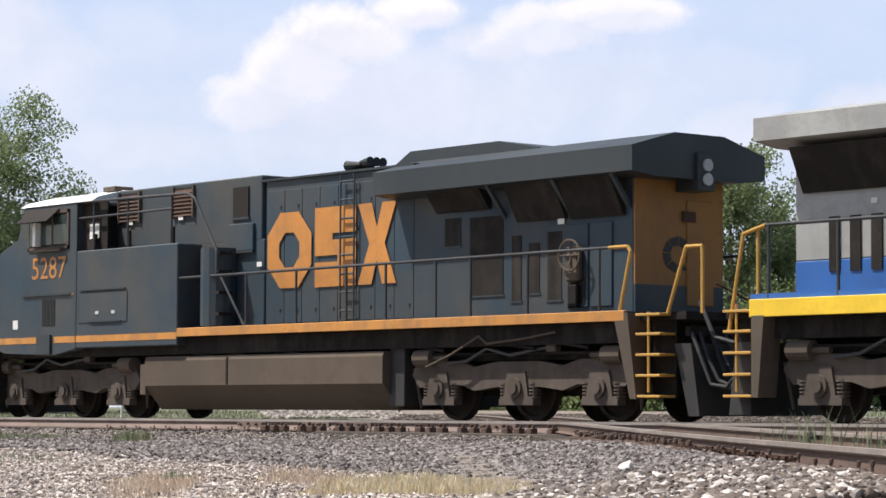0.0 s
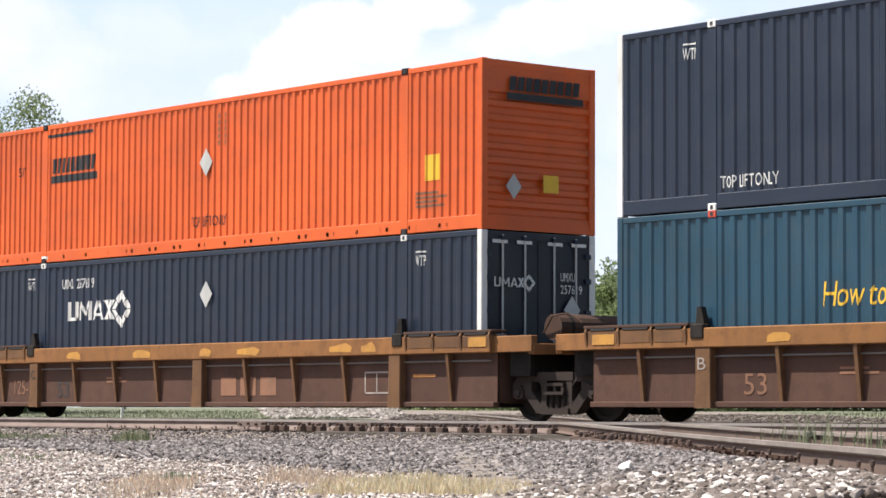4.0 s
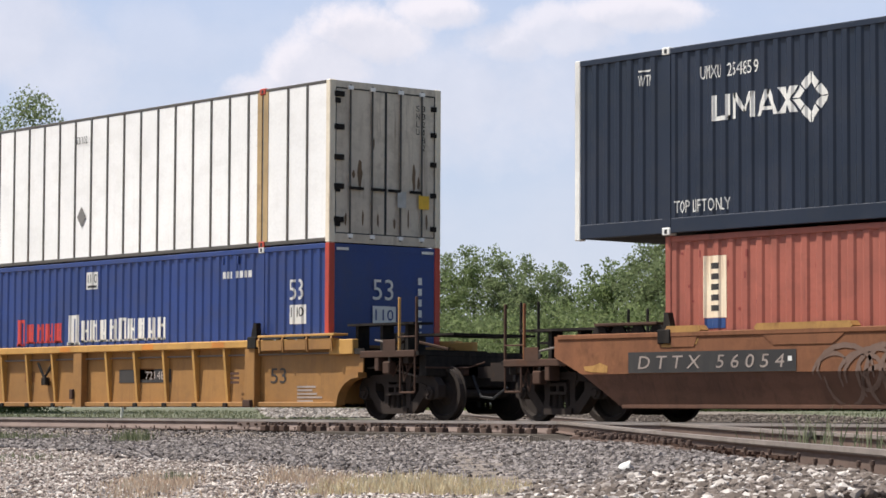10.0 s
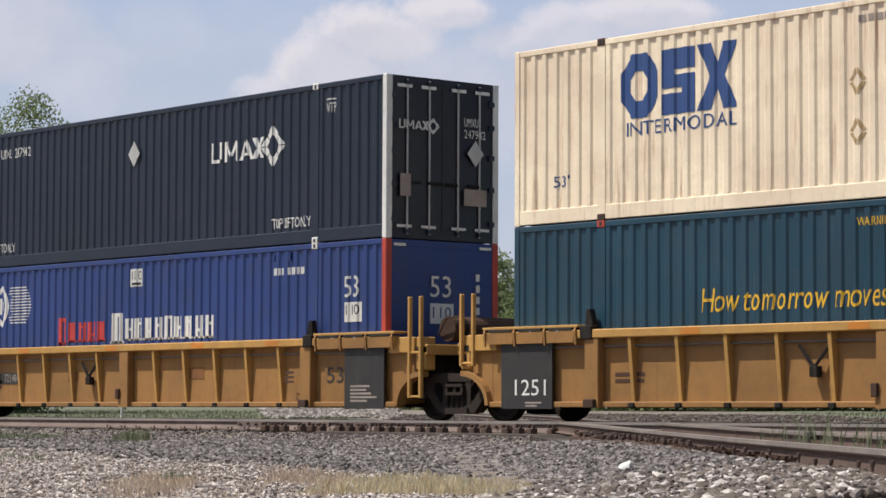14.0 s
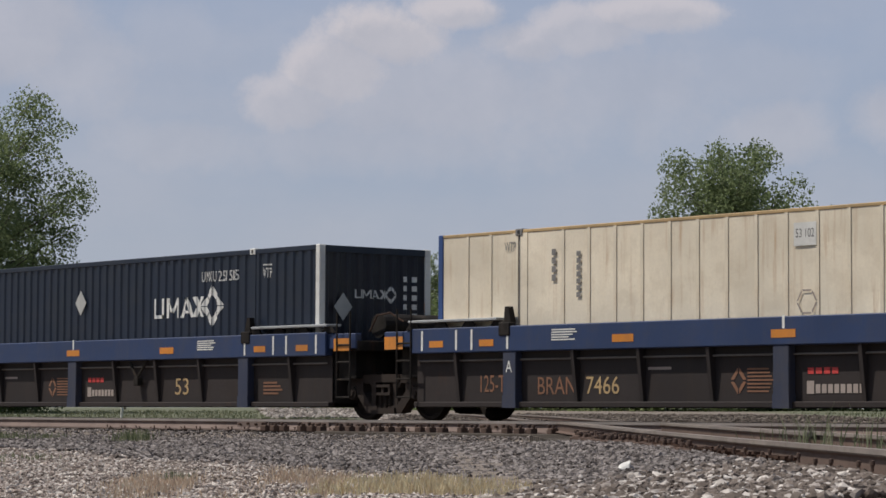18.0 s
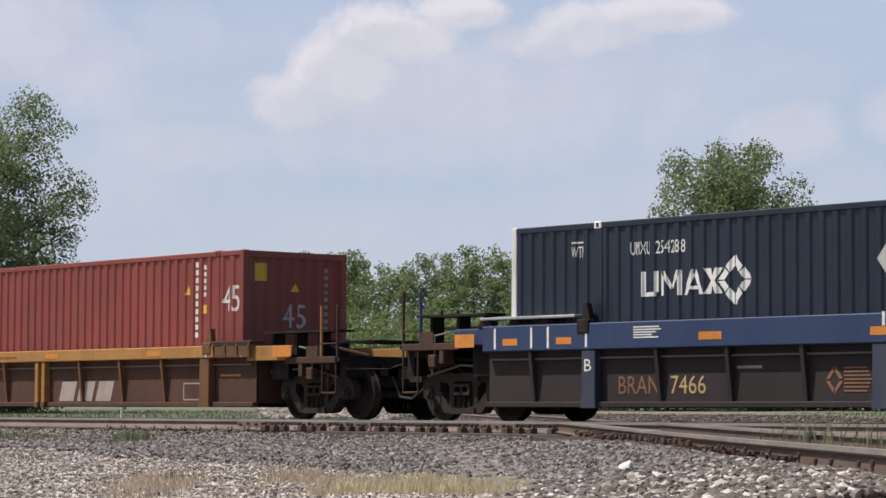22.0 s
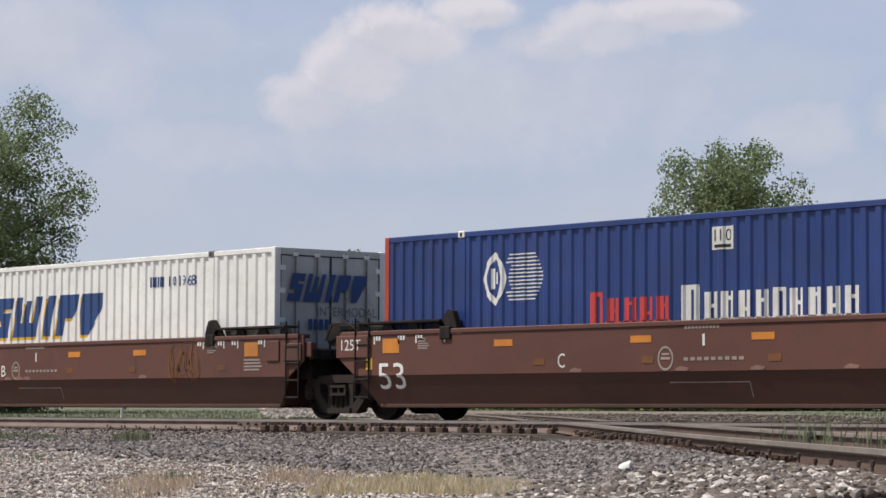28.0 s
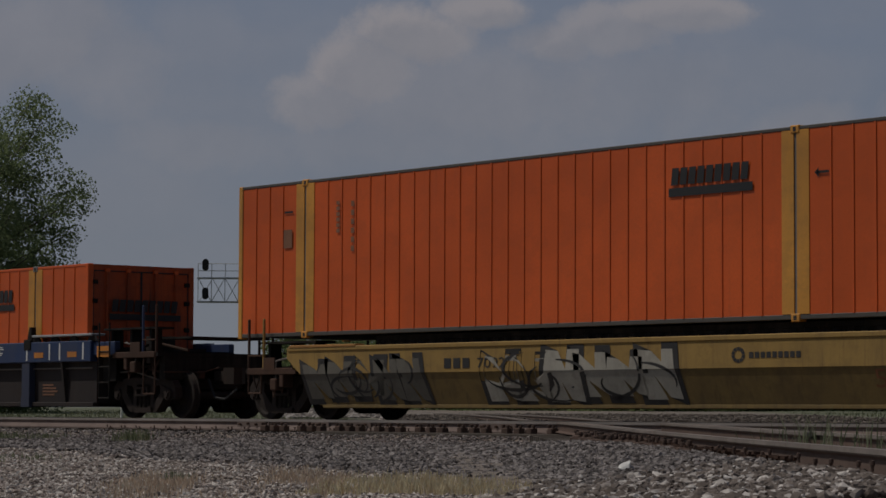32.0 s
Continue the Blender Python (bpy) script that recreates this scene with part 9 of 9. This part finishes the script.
def limb(bm, p, q, r0, r1, n=7):
    p, q = Vector(p), Vector(q)
    m = Matrix.Translation((p + q) / 2) @ (q - p).to_track_quat("Z", "Y").to_matrix().to_4x4()
    bmesh.ops.create_cone(bm, cap_ends=True, segments=n, radius1=r0, radius2=r1, depth=(q - p).length, matrix=m)


def tree(label, spot, height, width, seed, leaves=11000, leaf=0.085, material=None, low=0.12, lean=0.0, skirt=1.0):
    """A broadleaf tree: tapered trunk, forking limbs, a ragged crown of separate leaves."""
    q = np.random.default_rng(seed)
    x0, y0 = spot
    z0 = float(ground_z(np.array(x0), np.array(y0)))
    tr = root("tree", label, "tree", "trees behind the line")
    tr.location = (x0, y0, z0)
    wood = bmesh.new()
    top = Vector((lean, 0, height * 0.80))
    knees = [Vector((0, 0, -0.2)), Vector((q.normal(0, 0.1), q.normal(0, 0.1), height * 0.25)), Vector((lean * 0.5 + q.normal(0, 0.15), q.normal(0, 0.15), height * 0.52)), top]
    rad = [height * 0.017, height * 0.013, height * 0.008, height * 0.003]
    for i in range(3):
        limb(wood, knees[i], knees[i + 1], rad[i], rad[i + 1])
    clumps = []
    nl = 46
    for i in range(nl):
        f = low + (1 - low) * (i + 0.5) / nl
        a = i * 2.4 + q.uniform(-0.4, 0.4)
        # full and rounded, drawn in a little towards the foot and the top
        prof = max(0.0, 1 - abs((f - 0.56) / 0.50) ** 2.4) ** 0.5
        prof = max(prof, 0.64 * skirt if f < 0.3 else 0.0)
        reach = width * 0.50 * max(0.16, prof) * q.uniform(0.74, 1.0)
        s = Vector((lean * f, 0, height * min(0.78, f * 0.72)))
        e = Vector((lean * f + math.cos(a) * reach, math.sin(a) * reach, height * f * 0.96))
        limb(wood, s, e, height * 0.006 * (1.1 - f), height * 0.0015, 5)
        clumps.append((e, width * q.uniform(0.07, 0.13)))
        for k in range(7):
            g = s.lerp(e, q.uniform(0.30, 1.0)) + Vector(q.normal(0, width * 0.060, 3))
            clumps.append((g, width * q.uniform(0.045, 0.115)))
            if k < 2:
                limb(wood, s.lerp(e, 0.6), g, height * 0.0022, height * 0.0008, 4)
    if skirt > 1:
        for k in range(26):
            a, d = q.uniform(0, 6.28), width * 0.5 * q.uniform(0.2, 1.0) ** 0.5
            clumps.append((Vector((math.cos(a) * d, math.sin(a) * d, q.uniform(0.0, 0.9))), width * q.uniform(0.07, 0.12)))
    for k in range(4):
        clumps.append((Vector((lean + q.normal(0, width * 0.10), q.normal(0, width * 0.08), height * q.uniform(0.86, 0.965))), width * q.uniform(0.05, 0.08)))
    part("trunk", wood, "bark", tr)
    C = np.array([c[:] for c, _ in clumps])
    R = np.array([r_ for _, r_ in clumps])
    pick = q.choice(len(C), leaves, p=R ** 2 / (R ** 2).sum())
    d = q.normal(0, 1, (leaves, 3))
    d /= np.linalg.norm(d, axis=1)[:, None]
    pos = C[pick] + d * (R[pick] * q.uniform(0.1, 1.0, leaves) ** 0.5)[:, None] * np.array([1.1, 1.1, 0.9])
    pos[:, 2] = np.maximum(pos[:, 2], 0.02)
    u = q.normal(0, 1, (leaves, 3))
    u /= np.linalg.norm(u, axis=1)[:, None]
    w = np.cross(u, q.normal(0, 1, (leaves, 3)))
    w /= np.linalg.norm(w, axis=1)[:, None]
    sz = (leaf * q.uniform(0.6, 1.25, leaves))[:, None]
    quadv = np.stack([pos - u * sz, pos + w * sz * 0.7, pos + u * sz, pos - w * sz * 0.7], 1)
    me = bpy.data.meshes.new("crown")
    me.from_pydata(quadv.reshape(-1, 3).tolist(), [], np.arange(leaves * 4).reshape(-1, 4).tolist())
    me.materials.append(material or LEAF)
    put("crown", me, tr)
    return tr


def across(px, r):
    """Sideways place for a bearing, given as parts of the lens's long side."""
    return (px - 784) / 4575.0 * r


TREES = [  # bearing, distance, height, width, seed, leaves, label, pale
    (-36, 112, 14.1, 8.7, 11, 23000, "tall cottonwood in full leaf", 0),
    (30, 128, 9.0, 3.6, 12, 5000, "smaller leafy tree beside a cottonwood", 1),
    (1290, 112, 11.9, 7.3, 13, 20000, "broad cottonwood in full leaf behind the track", 0),
    (1392, 115, 9.6, 4.6, 25, 7000, "leafy tree leaning out from a cottonwood", 0),
    (1455, 118, 9.5, 3.8, 14, 7000, "fresh green tree behind the track", 1),
    (1535, 120, 9.6, 3.8, 15, 7000, "bushy tree at the wood's edge", 1),
    (1160, 116, 7.7, 4.2, 16, 6000, "leafy young tree in a row", 0),
    (1092, 120, 7.2, 4.2, 17, 6000, "leafy young tree in a row", 1),
    (1025, 126, 6.1, 3.8, 18, 4500, "low tree in a row behind the track", 1),
    (965, 128, 7.4, 3.6, 19, 4500, "low tree in a row behind the track", 0),
    (905, 132, 8.1, 4.0, 20, 5000, "leafy young tree in a row", 0),
    (838, 134, 8.8, 4.6, 21, 6000, "leafy young tree in a row", 1),
    (765, 138, 8.6, 4.2, 22, 5000, "leafy young tree in a row", 0),
    (690, 140, 8.2, 4.4, 23, 5000, "leafy young tree in a row", 1),
    (592, 206, 12.9, 7.4, 24, 14000, "round-topped tree behind a signal mast", 0),
    (512, 210, 8.4, 4.6, 26, 4000, "low bushy tree by a signal mast", 1)]
for b, r_, h_, w_, sd, n_, lab, pale_ in TREES:
    tree(lab, plan(r_, across(b, r_)), h_, w_, sd, int(n_ * 2.9), 0.074 * max(1, r_ / 150), LEAF_PALE if pale_ else LEAF, 0.10)

# scrub at the foot of the trees
SCRUB = [(1560, 108, 5.2, 5.5), (1490, 109, 4.8, 5.5), (1420, 108, 5.6, 5.5), (1340, 108, 4.4, 5.5), (1260, 108, 4.2, 5.5), (1190, 110, 4.6, 5.5), (1120, 112, 4.8, 5.5), (1055, 116, 4.4, 5.5), (990, 118, 4.6, 5.5), (925, 120, 4.6, 5.5),
         (860, 124, 4.8, 5.5), (790, 128, 4.8, 5.5), (725, 130, 4.8, 5.5), (655, 134, 4.8, 5.5), (600, 204, 6.4, 7.5), (548, 206, 5.6, 6.5), (25, 118, 4.4, 4.0), (-10, 116, 5.0, 6)]
for i, (b, r_, h_, w_) in enumerate(SCRUB):
    t_ = tree("low scrub at the foot of trees", plan(r_, across(b, r_)), h_, w_, 31 + i, 9000, 0.082, LEAF_PALE, 0.05, 0, 1.1)
    t_["category"] = "shrub"


# ---- signal bridge ----
def signal_bridge():
    r_ = 190.0
    px = 24.08                     # bearing units to a metre at that distance
    x0, y0 = plan(r_, across(350, r_))
    sb = root("signal_bridge", "galvanised cantilever signal bridge with four dark signal heads", "signal bridge")
    zg = float(ground_z(np.array(x0), np.array(y0)))
    sb.matrix_world = Matrix.Translation((x0, y0, zg)) @ pose(0, 0, 0, 0, 0, 50.2625)
    zb, zt, zr = 8.25 - zg, 10.0 - zg, 11.05 - zg
    L = 7.9
    for y in (-0.4, 0.4):
        for z in (zb, zt):
            part("chord", rods([(-0.1, y, z), (L, y, z)], r=0.055, n=6), "mast", sb)
    n = 8
    for i in range(n):
        a, b = L * i / n, L * (i + 1) / n
        part("brace", rods([(a, -0.4, zb if i % 2 else zt), (b, -0.4, zt if i % 2 else zb)], r=0.03, n=5), "mast", sb)
        part("brace", rods([(a, 0.4, zt if i % 2 else zb), (b, 0.4, zb if i % 2 else zt)], r=0.025, n=5), "mast", sb)
        part("upright", rods([(a, -0.4, zb), (a, -0.4, zt)], r=0.03, n=5), "mast", sb)
    for z in (zr, (zr + zt) / 2):
        part("walk_rail", rods([(0, -0.4, z), (6.0, -0.4, z)], r=0.028, n=5), "mast", sb)
    for i in range(7):
        part("rail_post", rods([(i * 1.0, -0.4, zt), (i * 1.0, -0.4, zr)], r=0.028, n=5), "mast", sb)
    for xm in (8.05, 8.98):
        for y in (-0.4, 0.4):
            part("mast_leg", rods([(xm, y, -0.3), (xm, y, zt + 0.2)], r=0.06, n=6), "mast_pale", sb)
    for i in range(9):
        z = i * (zt / 9)
        part("mast_brace", rods([(8.05, -0.4, z), (8.98, -0.4, z + zt / 9)], [(8.98, -0.4, z), (8.05, -0.4, z + zt / 9)], r=0.032, n=5), "mast_pale", sb)
    for x, z in ((0.55, zr - 0.1), (3.8, zr - 0.1), (0.55, zb + 0.6), (3.8, zb + 0.6)):
        hd = part("signal_head", prism(bmesh.new(), [(x + 0.24 * math.cos(t_), z + (0.24 if math.sin(t_) > 0 else 0.24) * math.sin(t_) + (0.2 if math.sin(t_) > 0 else -0.2)) for t_ in [math.radians(15 + 30 * i) for i in range(12)]], -0.62, -0.56), "signal", sb, "black oval signal target")
        for dz in (0.2, 0.0, -0.2):
            bm = bmesh.new()
            rod(bm, (x, -0.85, z + dz), (x, -0.6, z + dz), 0.09, 10)
            part("lamp_hood", bm, "signal", hd)
    return sb


signal_bridge()

# utility pole, marker post
x0, y0 = plan(250, across(222, 250))
po = root("utility_pole", "distant wooden utility pole with a crossarm", "pole")
po.location = (x0, y0, 0.3)
part("pole", rods([(0, 0, -0.5), (0, 0, 9.6)], r=0.13, n=8), "bark", po)
part("crossarm", boxes((-0.5, 0.5, -0.06, 0.06, 9.1, 9.25)), "bark", po)
part("insulator", boxes((-0.45, -0.38, -0.03, 0.03, 9.25, 9.42)), "mast", po)
x0, y0 = plan(72, across(216, 72))
mp = root("marker_post", "thin white marker post standing in grass", "post")
mp.location = (x0, y0, float(ground_z(np.array(x0), np.array(y0))))
part("post", soft_box((-0.032, 0.032, -0.032, 0.032, 0.0, 0.75)), "white_mark", mp).rotation_euler = (0.05, 0.16, 0)


# ---- what moves ----
def motions():
    for ob, x, z in MOVING:
        walk(ob, [(t, pose(train_at(t) + x, 0, z)) for t in range(0, 33)])
    for w, x, r, at in AXLES:
        rows = []
        last = None
        for i in range(0, frame(T_END)):
            t = i / FPS
            s = train_at(t) + at
            if i in (0, frame(T_END) - 1) or -72 < s < 6:
                ang = math.degrees((train_at(t) - train_at(0)) / r)
                if -72 < s < 6:
                    last = ang
                elif last is None:
                    t_in = next((j for j in range(frame(T_END)) if -72 < train_at(j / FPS) + at), 0)
                    ang = math.degrees((train_at(t_in / FPS) - train_at(0)) / r)
                else:
                    ang = last
                rows.append((t, pose(x, 0, r, 0, ang % 360, 0)))
        walk(w, rows)
    walk(SKY, [(t, sky_pose(t)) for t in (0, 8, 16, 24, 32)])


motions()
